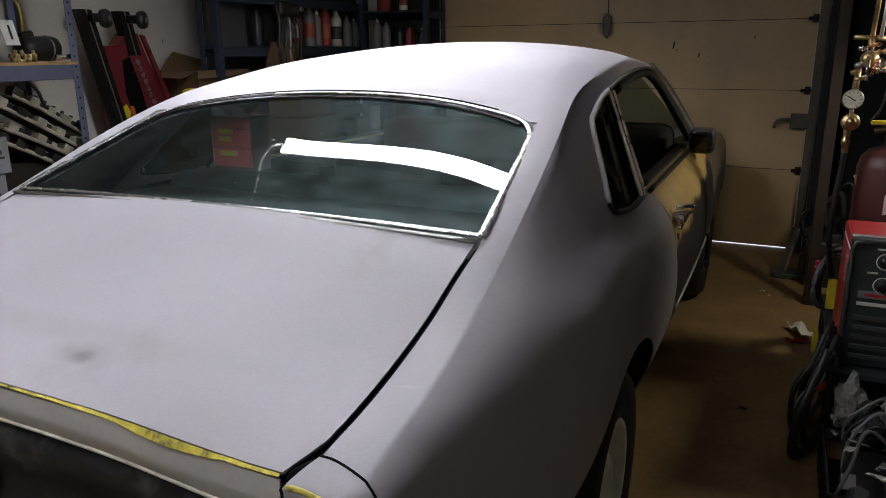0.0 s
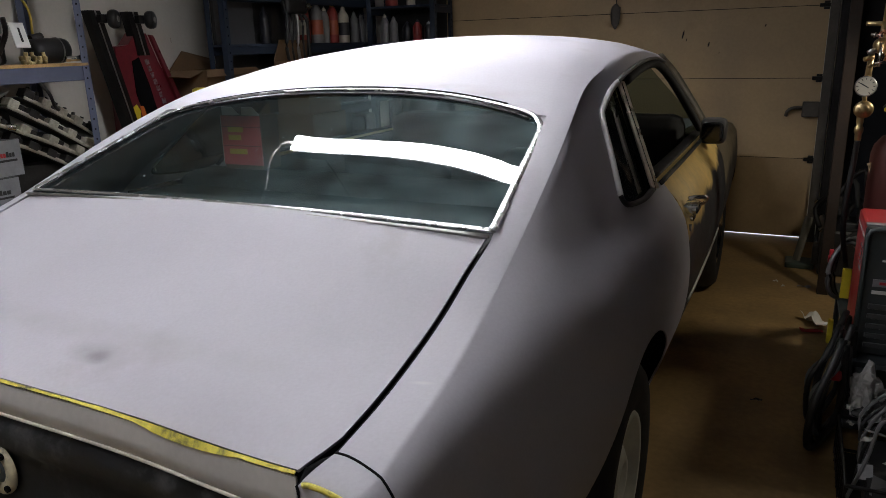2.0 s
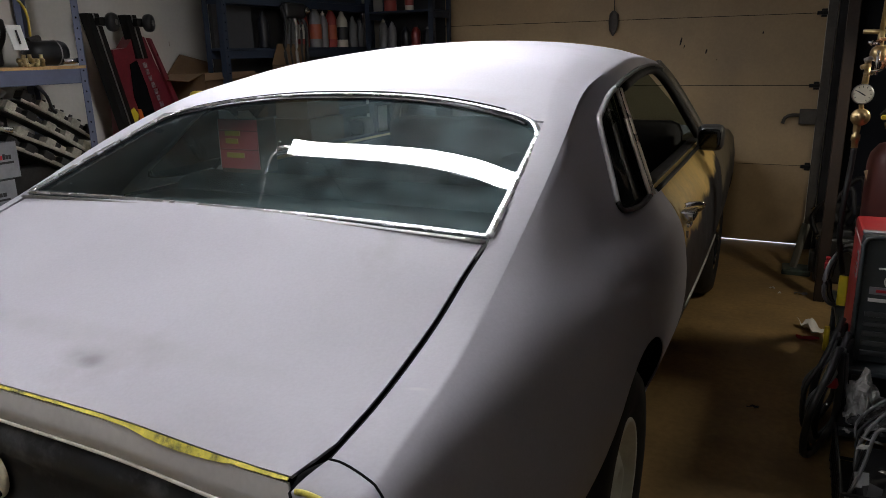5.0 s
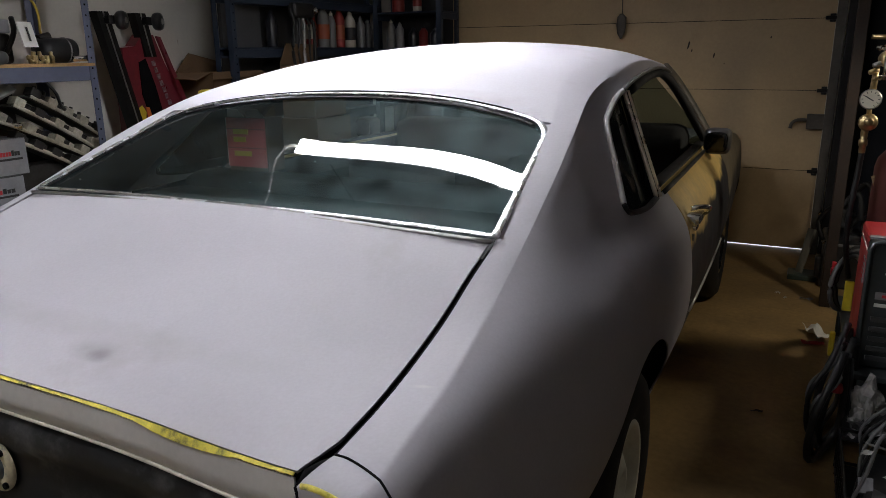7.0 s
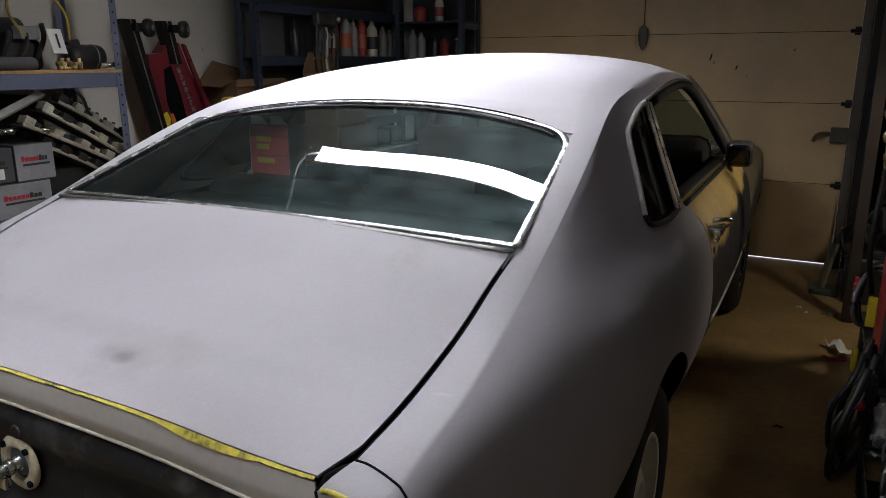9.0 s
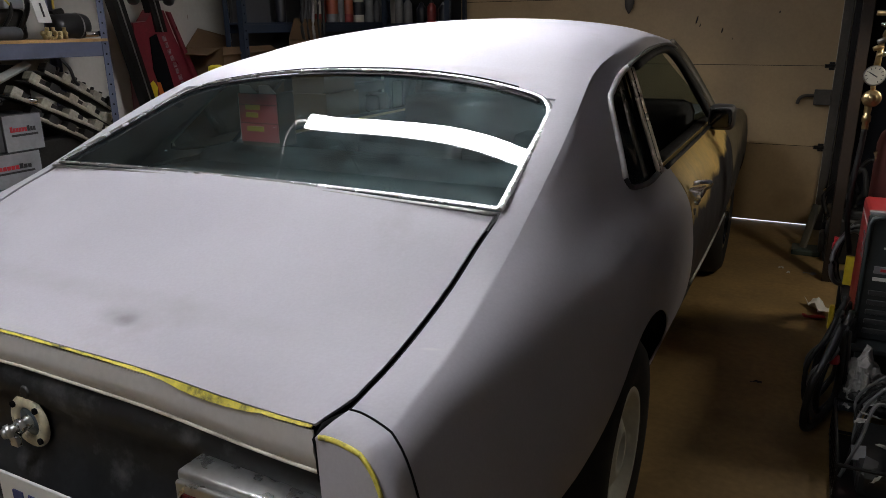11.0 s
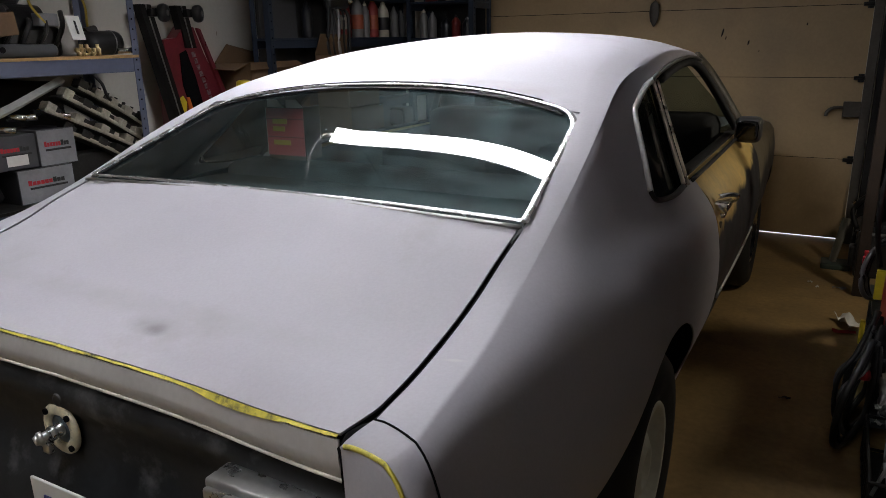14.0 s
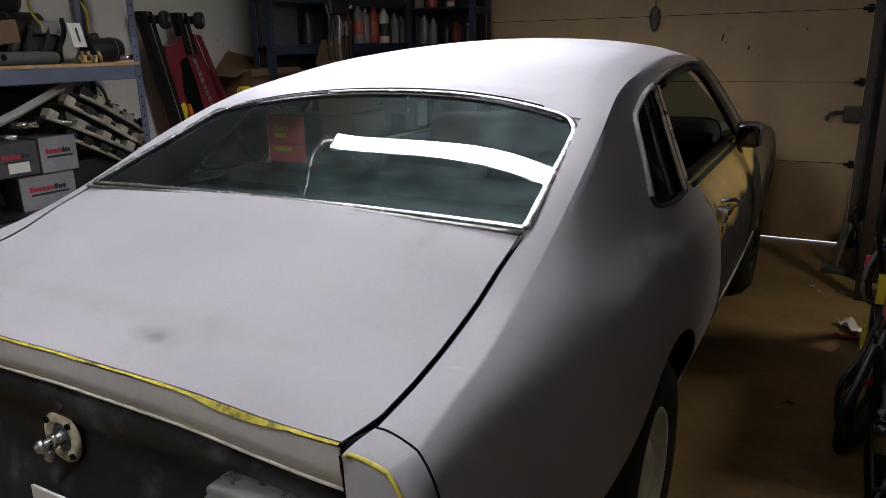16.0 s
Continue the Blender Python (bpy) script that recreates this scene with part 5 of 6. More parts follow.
for k in range(6):
    b = bmesh.new()
    y = 0.22 + 0.085 * k
    sweep(b, spline([(-2.22, y, ZS + 0.05), (-2.19, y + 0.03, ZS + 0.12 + 0.02 * (k % 2)), (-2.22, y + 0.05, ZS + 0.17 + 0.02 * (k % 3))], 4), 0.009 + 0.003 * (k % 2), 8)
    part("pipe", b, DARK_STEEL if k % 3 == 0 else CAST, carb, flat=False)
b = bmesh.new()
box(b, (-2.3, 0.55, ZS + 0.14), (-2.2, 0.67, ZS + 0.2), 0.006, Matrix.Translation((-2.25, 0.6, ZS + 0.17)) @ pose(0, 0, 0, 0, 0, 15) @ Matrix.Translation((2.25, -0.6, -ZS - 0.17)))
part("pale_cover", b, BOX_PALE, carb)
b = bmesh.new()
box(b, (-2.2, 0.22, ZS + 0.09), (-2.1, 0.40, ZS + 0.19), 0.004, Matrix.Translation((-2.15, 0.3, ZS + 0.1)) @ pose(0, 0, 0, 6, 0, 0) @ Matrix.Translation((2.15, -0.3, -ZS - 0.1)))
single("small_carton", b, CARD, (-2.15, 0.3, ZS + 0.06), "small brown cardboard box on the grey cover", "box")
gb = thing("gearbox", (-2.38, 0.28, ZS), "dark greasy gearbox casting with ribs and a bright ring", "gearbox")
b = bmesh.new()
lathe(b, [(0.0, -0.30), (0.075, -0.30), (0.085, -0.26), (0.10, -0.10), (0.125, 0.06), (0.135, 0.10), (0.135, 0.15), (0.10, 0.17), (0.09, 0.30), (0.06, 0.34), (0.0, 0.34)], Matrix.Translation((-2.36, 0.22, ZS + 0.30)) @ pose(0, 0, 0, -90, 0, 0), 28)
part("housing", b, CAST, gb, flat=False)
b = bmesh.new()
lathe(b, [(0.128, -0.008), (0.141, -0.006), (0.141, 0.006), (0.128, 0.008)], Matrix.Translation((-2.36, 0.345, ZS + 0.30)) @ pose(0, 0, 0, -90, 0, 0), 30)
part("ring", b, DULL_STEEL, gb, "bright machined ring", flat=False)
for k in range(6):
    b = bmesh.new()
    a = 0.5 + 0.42 * k
    q = Vector((-2.36 + 0.105 * math.cos(a), 0.12, ZS + 0.30 + 0.105 * math.sin(a)))
    box(b, (-0.006, -0.14, -0.012), (0.006, 0.14, 0.012), 0.003, Matrix.Translation(q) @ pose(0, 0, 0, 6, -math.degrees(a), 0))
    part("rib", b, CAST, gb)
b = bmesh.new()
box(b, (-2.46, -0.05, ZS), (-2.28, 0.55, ZS + 0.20), 0.02)
part("sump", b, CAST, gb, flat=False)
b = bmesh.new()
sweep(b, spline([(-2.2, 0.60, ZS + 0.15), (-2.18, 0.52, ZS + 0.24), (-2.17, 0.52, ZS + 0.34), (-2.18, 0.60, ZS + 0.42), (-2.17, 0.70, ZS + 0.36), (-2.17, 0.79, ZS + 0.26), (-2.19, 0.81, ZS + 0.14)], 6), 0.006, 8)
single("yellow_cable", b, material("yellow_cable", (0.42, 0.30, 0.04), 0.5, vary=0.1), (-2.2, 0.6, ZS + 0.1), "yellow cable looping over the engine part", "cable", flat=False)
b = bmesh.new()
sweep(b, spline([(-2.05, 0.70, 1.25), (-2.04, 0.735, 1.20), (-2.05, 0.76, 1.14), (-2.05, 0.78, 1.12)], 4), 0.008, 8)
single("hanging_strap", b, BLACK, (-2.05, 0.74, 1.12), "black strap end hanging under the shelf", "strap", flat=False)

# trolley jack standing on end against the wall
jack = thing("trolley_jack", (-2.35, 1.45, 0.0), "black and dark red trolley jack stood upright against the wall", "floor jack")
for (y0, y1, zl) in ((1.262, 1.41, 0.02), (1.515, 1.60, 1.36)):
    b = bmesh.new()
    top, bot = Vector((-2.33, y0, 1.60)), Vector((-2.20, y1 + 0.13, 0.02))
    m = (bot - top) * ((1.60 - zl) / 1.58)
    pts = [top + m * s for s in np.linspace(0, 1, 4)]
    rows = []
    for p in pts:
        rows.append([p + Vector((-0.03, -0.03, 0)), p + Vector((0.03, -0.03, 0)), p + Vector((0.03, 0.045, 0)), p + Vector((-0.03, 0.045, 0)), p + Vector((-0.03, -0.03, 0))])
    grid(b, rows)
    b.faces.new([b.verts.new(v) for v in rows[0][:4]])
    part("side_plate", b, DARK_IRON, jack, "black side plate")
    b = bmesh.new()
    sweep(b, [p + Vector((0.033, 0.008, 0)) for p in pts], 0.004, 6)
    part("edge_line", b, DULL_STEEL, jack)
    c = Vector((-2.25, y0 + 0.085, 1.555))
    b = bmesh.new()
    lathe(b, [(0.0, -0.024), (0.03, -0.024), (0.045, -0.02), (0.05, -0.008), (0.05, 0.008), (0.045, 0.02), (0.03, 0.024), (0.0, 0.024)], Matrix.Translation(c) @ pose(0, 0, 0, 0, 90, 25), 22)
    w = part("castor", b, BLACK, jack, "black castor wheel", flat=False)
    b = bmesh.new()
    lathe(b, [(0.0, 0.027), (0.016, 0.027), (0.018, 0.02)], Matrix.Translation(c) @ pose(0, 0, 0, 0, 90, 25), 14)
    part("hub", b, DULL_STEEL, w)
    b = bmesh.new()
    box(b, (c.x - 0.06, c.y - 0.075, c.z - 0.02), (c.x - 0.01, c.y - 0.005, c.z + 0.025), 0.006)
    part("fork", b, DARK_IRON, jack)


LETTER_GREY = material("worn_lettering", (0.20, 0.19, 0.19), 0.5, vary=0.3, scale=60, fine=200, stain=(0.10, 0.02, 0.02), stain_at=0.5)


def slab(poly, x, t, mat, name, parent, label=""):
    """A plate of thickness t whose outline is given in (y, z)."""
    b = bmesh.new()
    f = [b.verts.new((x, y, z)) for y, z in poly]
    k = [b.verts.new((x - t, y, z)) for y, z in poly]
    b.faces.new(f)
    b.faces.new(list(reversed(k)))
    n = len(poly)
    for i in range(n):
        b.faces.new((f[i], k[i], k[(i + 1) % n], f[(i + 1) % n]))
    bmesh.ops.recalc_face_normals(b, faces=b.faces)
    return part(name, b, mat, parent, label)


slab([(1.37, 1.41), (1.46, 1.42), (1.52, 1.485), (1.60, 1.482), (1.66, 1.33), (1.80, 1.06), (1.86, 0.9), (1.36, 0.9)], -2.30, 0.08, JACK_RED, "body", jack, "dark red pressed body")
slab([(1.47, 1.33), (1.52, 1.35), (1.57, 1.20), (1.62, 0.98), (1.52, 0.98), (1.47, 1.15)], -2.293, 0.006, SEAL, "recess", jack)
slab([(1.60, 1.475), (1.625, 1.47), (1.87, 0.9), (1.83, 0.9)], -2.27, 0.02, JACK_RED, "arm_flange", jack)
for k in range(8):
    y, z = 1.555 + 0.015 * k, 1.335 - 0.038 * k
    slab([(y + 0.002, z), (y + 0.028 - 0.005 * (k % 2), z + 0.005), (y + 0.035 - 0.004 * (k % 3), z - 0.024), (y + 0.009, z - 0.029)], -2.291, 0.003, LETTER_GREY, "letter_bar", jack, "pale vertical lettering as plain bars")
slab([(1.425, 1.075), (1.45, 1.09), (1.475, 1.05), (1.46, 0.98), (1.42, 0.98)], -2.285, 0.004, YEL, "warning_sticker", jack, "yellow warning sticker")
slab([(1.475, 1.08), (1.50, 1.075), (1.52, 1.0), (1.49, 0.99)], -2.285, 0.004, material("orange_sticker", (0.55, 0.12, 0.02), 0.5), "warning_sticker", jack, "orange warning sticker")
b = bmesh.new()
lathe(b, [(0.0, 0.0), (0.016, 0.0), (0.006, -0.001)], Matrix.Translation((-2.4985, 1.98, 1.447)) @ pose(0, 0, 0, 0, 90, 30) @ Matrix.Diagonal((1.0, 0.5, 1, 1)), 10)
single("wall_chip", b, CARD_DARK, (-2.4985, 1.98, 1.43), "dark chip in the painted wall", "chip")

# cardboard boxes before the dark shelf
for lo, hi in [((-2.42, 1.72, 0.0), (-1.98, 2.30, 0.60)), ((-2.40, 1.74, 0.60), (-2.0, 2.28, 1.06)), ((-1.99, 2.33, 0.0), (-1.70, 2.72, 0.956))]:
    t = thing("cardboard_box", ((lo[0] + hi[0]) / 2, (lo[1] + hi[1]) / 2, lo[2]), "closed brown cardboard box under the open one", "box", "cardboard boxes")
    part("body", boxed(lo, hi, 0.004), CARD, t)


def open_box(x0, x1, y0, y1, z0, z1, flaps, label):
    t = thing("cardboard_box", ((x0 + x1) / 2, (y0 + y1) / 2, z0), label, "box", "cardboard boxes")
    b = bmesh.new()
    box(b, (x0, y0, z0), (x1, y1, z0 + 0.006))
    part("bottom", b, CARD_DARK, t)
    for lo, hi in [((x1 - 0.005, y0, z0), (x1, y1, z1)), ((x0, y0, z0), (x0 + 0.005, y1, z1)), ((x0 + 0.005, y0, z0), (x1 - 0.005, y0 + 0.005, z1)), ((x0 + 0.005, y1 - 0.005, z0), (x1 - 0.005, y1, z1))]:
        part("side", boxed(lo, hi), CARD, t)
    for f in flaps:
        b = bmesh.new()
        vs = [b.verts.new(p) for p in f]
        b.faces.new(vs)
        part("flap", thicken(b, 0.005), CARD, t)
    return t


open_box(-2.36, -2.06, 1.80, 2.24, 1.06, 1.265, [
    [(-2.06, 1.80, 1.265), (-2.06, 2.24, 1.265), (-2.03, 2.27, 1.235), (-2.03, 1.76, 1.22)],
    [(-2.36, 1.80, 1.265), (-2.36, 2.24, 1.265), (-2.40, 2.20, 1.33), (-2.40, 1.96, 1.38)],
    [(-2.34, 1.802, 1.265), (-2.08, 1.802, 1.265), (-2.10, 1.70, 1.225), (-2.32, 1.70, 1.235)]], "open brown cardboard box with spread flaps")
open_box(-1.98, -1.72, 2.34, 2.70, 0.956, 1.30, [
    [(-1.72, 2.34, 1.30), (-1.72, 2.70, 1.30), (-1.69, 2.72, 1.31), (-1.69, 2.34, 1.31)],
    [(-1.98, 2.34, 1.30), (-1.98, 2.70, 1.30), (-1.985, 2.72, 1.43), (-1.985, 2.42, 1.435)]], "open cardboard box with a raised flap before the shelf")
b = bmesh.new()
box(b, (-2.07, 1.66, 1.06), (-2.0, 1.74, 1.17), 0.02)
single("yellow_jug", b, YEL, (-2.03, 1.70, 1.06), "small yellow plastic container beside the box", "container", flat=False)

# bottles on the dark shelf
def bottle(x, y, z, r, h, mat, capmat, label, band=None, tall=0.2):
    t = thing("bottle", (x, y, z), label, "bottle", "bottles on the dark shelf")
    b = bmesh.new()
    lathe(b, [(0.0, 0.0), (r * 0.94, 0.0), (r, 0.008), (r, h * 0.66), (r * 0.9, h * 0.74), (r * 0.45, h * 0.86), (r * 0.36, h * 0.9), (0.0, h * 0.9)], Matrix.Translation((x, y, z)), 18)
    part("body", b, mat, t, flat=False)
    b = bmesh.new()
    lathe(b, [(r * 0.42, h * 0.86), (r * 0.42, h * 0.93), (r * 0.16, h * 0.96), (r * 0.12, h), (0.0, h)], Matrix.Translation((x, y, z)), 14)
    part("cap", b, capmat, t, flat=False)
    if band is not None:
        b = bmesh.new()
        lathe(b, [(r * 1.01, h * 0.2), (r * 1.012, h * 0.22), (r * 1.012, h * 0.52), (r * 1.01, h * 0.54)], Matrix.Translation((x, y, z)), 18)
        part("paper_label", b, band, t, flat=False)


def plain(name, c, rough=0.4):
    return material(name, c, rough, vary=0.1, scale=12)


ORANGE, SILVER, DRED, DBLUE, CREAM = plain("orange_label", (0.34, 0.075, 0.03)), plain("silver_bottle", (0.17, 0.17, 0.175)), plain("dark_red_label", (0.25, 0.03, 0.025)), plain("navy_plastic", (0.010, 0.011, 0.016)), plain("cream_plastic", (0.5, 0.46, 0.38))
ZB = 1.41
GREYCAN = plain("grey_can", (0.08, 0.082, 0.088))
bottle(-2.075, 2.82, ZB, 0.042, 0.29, DRED, CREAM, "dark red bottle with a cream label and cap", CREAM)
bottle(-2.075, 2.985, ZB, 0.045, 0.30, SILVER, CREAM, "dark bottle with an orange label", ORANGE)
bottle(-2.075, 3.085, ZB, 0.034, 0.26, SILVER, CREAM, "plain silver spray can")
bottle(-2.075, 3.19, ZB, 0.042, 0.30, DRED, YEL, "dark red bottle with an orange label and yellow cap", ORANGE)
bottle(-2.075, 3.335, ZB, 0.045, 0.275, CREAM, CREAM, "cream spray can with a dark label", DBLUE)
bottle(-2.10, 2.72, ZB, 0.045, 0.25, SILVER, CREAM, "silver can behind the bottles")
bottle(-2.11, 2.90, ZB, 0.03, 0.24, DRED, DRED, "dark red can behind the bottles")
bottle(-2.08, 3.50, ZB, 0.034, 0.24, SILVER, SILVER, "thin grey spray can on the dark shelf")
bottle(-2.08, 3.60, ZB, 0.034, 0.22, GREYCAN, SILVER, "thin dark grey spray can on the dark shelf")
bottle(-1.86, 3.60, 1.40, 0.036, 0.22, SILVER, CREAM, "grey spray can on the narrow shelf")
bottle(-1.78, 3.60, 1.40, 0.034, 0.20, SILVER, SILVER, "grey spray can on the narrow shelf")
bottle(-1.68, 3.64, 1.40, 0.04, 0.16, DBLUE, DBLUE, "dark squat bottle on the narrow shelf")
bottle(-1.58, 3.62, 1.40, 0.036, 0.17, DRED, DBLUE, "dark bottle on the narrow shelf")
bottle(-1.48, 3.62, 1.40, 0.04, 0.15, DBLUE, SILVER, "dark jar on the narrow shelf")
bottle(-1.62, 3.60, 1.67, 0.035, 0.2, CREAM, ORANGE, "cream bottle on the upper narrow shelf", DRED)
bottle(-1.80, 3.62, 1.67, 0.05, 0.14, DRED, DBLUE, "dark red tin on the upper narrow shelf")
b = bmesh.new()
box(b, (-2.145, 2.0, 1.41), (-2.135, 2.36, 1.70), 0.003)
single("white_panel", b, BOX_GREY, (-2.14, 2.2, 1.41), "pale flat panel leaning at the back of the shelf", "panel")
bottle(-2.08, 2.40, ZB, 0.036, 0.24, DBLUE, DBLUE, "black plastic flask on the shelf")
tools = thing("air_hose", (-2.03, 2.62, 1.41), "dark air tools and hoses hanging off the shelf", "hose")
for k in range(5):
    b = bmesh.new()
    y = 2.50 + 0.055 * k
    sweep(b, spline([(-2.0, y, 1.68 - 0.02 * k), (-1.975, y + 0.01, 1.55), (-1.98, y - 0.015 + 0.008 * k, 1.38), (-1.975, y + 0.02, 1.2)], 5), 0.008 if k % 2 else 0.013, 8)
    part("hose", b, CABLE_BLACK if k != 2 else DULL_STEEL, tools, flat=False)
b = bmesh.new()
box(b, (-2.02, 2.50, 1.60), (-1.95, 2.72, 1.70), 0.02)
part("tool_body", b, BLACK, tools, flat=False)
b = bmesh.new()
cyl(b, (-1.96, 2.70, 1.64), (-1.93, 2.72, 1.66), 0.02, seg=12)
part("fitting", b, CHROME, tools, flat=False)

# carton seen through the rear window, on the rear seat
t = thing("carton", (-0.46, 0.30, 1.0), "red and yellow printed carton on top of the rear seat back", "box")
part("body", boxed((-0.5370, 0.225, 1.0), (-0.3770, 0.31, 1.173), 0.003), CARD_DARK, t)
RED_CARD = material("red_card", (0.62, 0.09, 0.09), 0.6, vary=0.1)
part("red_face", boxed((-0.5350, 0.221, 1.015), (-0.3790, 0.224, 1.171)), RED_CARD, t)
part("pale_edge", boxed((-0.5390, 0.223, 1.015), (-0.5355, 0.295, 1.171)), PAPER, t)
for z, w in ((1.05, 0.07), (1.095, 0.05), (1.12, 0.06)):
    part("yellow_bar", boxed((-0.5070, 0.2185, z), (-0.5070 + w, 0.2205, z + 0.016)), YEL, t)
for z in (1.075, 1.135):
    part("dark_bar", boxed((-0.5350, 0.2187, z), (-0.3790, 0.2205, z + 0.003)), DRED, t)
for s in (-1, 1):
    b = bmesh.new()
    b.faces.new([b.verts.new(p) for p in [(-0.4570 + s * 0.075, 0.226, 1.173), (-0.4570 + s * 0.005, 0.226, 1.173), (-0.4570 + s * 0.02, 0.21, 1.198), (-0.4570 + s * 0.06, 0.21, 1.20)]])
    part("flap", thicken(b, 0.003), PAPER, t)

# ---- right side ----
DARK_GREEN = plain("bottle_dark", (0.012, 0.018, 0.022), 0.4)
TANK_RED = material("tank_brown_red", (0.075, 0.020, 0.017), 0.45, vary=0.12, scale=6, fine=50, stain=(0.09, 0.05, 0.04), stain_at=0.66)
WELD_RED = material("welder_red", (0.40, 0.03, 0.035), 0.36, vary=0.1, scale=8)
WELD_BLACK = material("welder_black", (0.032, 0.038, 0.041), 0.45, vary=0.15, scale=12)
TORN_CARD = plain("torn_card", (0.30, 0.22, 0.12), 0.8)
GREY_HOSE = plain("grey_hose", (0.15, 0.15, 0.155), 0.45)
RAG = material("rag_cloth", (0.34, 0.33, 0.32), 0.9, vary=0.2, scale=14, fine=80, bump=0.3)

cart = thing("welding_cart", (1.55, 1.2, 0.0), "black steel welding cart with wheels carrying welder and bottles", "cart")
b = bmesh.new()
box(b, (1.375, 1.12, 0.245), (1.75, 2.04, 0.265), 0.003)
part("top_tray", b, WELD_BLACK, cart)
b = bmesh.new()
box(b, (1.375, 0.95, 0.09), (1.75, 1.98, 0.11), 0.003)
part("lower_tray", b, WELD_BLACK, cart)
for x in (1.385, 1.74):
    for y in (1.13, 1.93):
        b = bmesh.new()
        cyl(b, (x, y, 0.07), (x, y, 0.245), 0.012, seg=10)
        part("upright", b, WELD_BLACK, cart)
        b = bmesh.new()
        lathe(b, [(0.0, -0.014), (0.04, -0.014), (0.045, 0.0), (0.04, 0.014), (0.0, 0.014)], Matrix.Translation((x, y, 0.045)) @ pose(0, 0, 0, 0, 90, 0), 18)
        part("castor", b, RUBBER, cart, flat=False)

w = thing("welder", (1.53, 1.45, 0.265), "red and black welding machine with dials and vents", "welder")
part("case", boxed((1.392, 1.215, 0.268), (1.70, 1.54, 0.728), 0.012), WELD_RED, w, "red sheet steel case")
part("front_panel", boxed((1.39, 1.19, 0.27), (1.71, 1.214, 0.733), 0.008), WELD_BLACK, w, "black moulded front panel")
b = bmesh.new()
sweep(b, [(1.398, 1.186, 0.28), (1.398, 1.186, 0.70), (1.406, 1.186, 0.722), (1.43, 1.186, 0.728), (1.70, 1.186, 0.728)], 0.008, 8)
part("bezel", b, material("bezel_grey", (0.06, 0.072, 0.075), 0.4, vary=0.1), w, "grey-green rounded edge of the panel", flat=False)
# Reflection along the case's top edge, put in as a pale strip.
part("top_edge", boxed((1.392, 1.216, 0.729), (1.70, 1.25, 0.738), 0.002), BOX_PALE, w, "pale top edge with a painted reflection")
for k in range(5):
    part("vent_slat", boxed((1.425, 1.180, 0.30 + 0.036 * k), (1.69, 1.19, 0.318 + 0.036 * k), 0.003), plain("vent_grey", (0.05, 0.052, 0.055)), w)
for x, z in [(1.50, 0.66), (1.60, 0.66), (1.50, 0.575), (1.60, 0.575)]:
    b = bmesh.new()
    lathe(b, [(0.022, 0.0), (0.02, 0.018), (0.016, 0.022), (0.0, 0.022)], Matrix.Translation((x, 1.19, z)) @ pose(0, 0, 0, 90, 0, 0), 18)
    part("knob", b, BLACK, w, flat=False)
    b = bmesh.new()
    lathe(b, [(0.030, 0.0005), (0.026, 0.001)], Matrix.Translation((x, 1.189, z)) @ pose(0, 0, 0, 90, 0, 0), 18)
    part("dial_ring", b, PAPER, w)
for z, mt, h in [(0.525, BOX_PALE, 0.026), (0.498, PAPER, 0.012)]:
    part("label_strip", boxed((1.43, 1.186, z), (1.69, 1.19, z + h)), mt, w, "pale printed strip")
part("red_bar", boxed((1.45, 1.184, 0.533), (1.67, 1.1865, 0.543)), RED_INK, w)
for x, z, l in [(1.45, 0.615, 0.03), (1.54, 0.615, 0.03), (1.47, 0.70, 0.05)]:
    part("mark_bar", boxed((x, 1.187, z), (x + l, 1.19, z + 0.006)), PAPER, w)
# White strip stands for a bright line mirrored in the red side.
part("side_line", boxed((1.3895, 1.222, 0.684), (1.392, 1.50, 0.690)), PAPER, w, "thin reflection line painted along the red side")
part("side_label", boxed((1.3892, 1.25, 0.56), (1.392, 1.31, 0.648)), BOX_PALE, w, "pale square label on the red side")
for k in range(4):
    part("side_bar", boxed((1.3882, 1.256, 0.632 - 0.019 * k), (1.3891, 1.304, 0.640 - 0.019 * k)), RED_INK, w, "pale lettering bar")


def gas_bottle(x, y, z, r, h, mat, label):
    t = thing("gas_bottle", (x, y, z), label, "gas bottle", "gas bottles")
    b = bmesh.new()
    lathe(b, [(0.0, 0.0), (r * 0.9, 0.0), (r, 0.03), (r, h - r * 0.75), (r * 0.93, h - r * 0.45), (r * 0.72, h - r * 0.16), (r * 0.42, h - 0.01), (r * 0.3, h), (r * 0.3, h + 0.05), (0.0, h + 0.05)], Matrix.Translation((x, y, z)), 32)
    part("shell", b, mat, t, flat=False)
    b = bmesh.new()
    lathe(b, [(0.018, h + 0.05), (0.02, h + 0.10), (0.014, h + 0.11), (0.014, h + 0.13), (0.0, h + 0.13)], Matrix.Translation((x, y, z)), 12)
    part("valve", b, BRASS, t, flat=False)
    return t


tank = gas_bottle(1.535, 1.71, 0.265, 0.12, 0.735, TANK_RED, "squat brown-red gas bottle with a paper label")
b = bmesh.new()
rows = [[Vector((1.535 + 0.1215 * math.cos(a), 1.71 + 0.1215 * math.sin(a), z - 0.06 + 0.02 * (a + 1.9))) for a in np.linspace(-1.75, -1.05, 8)] for z in (0.80, 0.88)]
grid(b, rows)
part("paper_label", b, PAPER, tank, "torn white paper label", flat=False)
oxy = gas_bottle(1.83, 2.62, 0.0, 0.115, 1.42, DARK_GREEN, "tall dark oxygen bottle")
b = bmesh.new()
sweep(b, [(1.83 - 0.118, 2.62, 0.95), (1.83, 2.62 - 0.118, 0.95), (1.83 + 0.118, 2.62, 0.95), (2.02, 2.66, 0.95)], 0.006, 8)
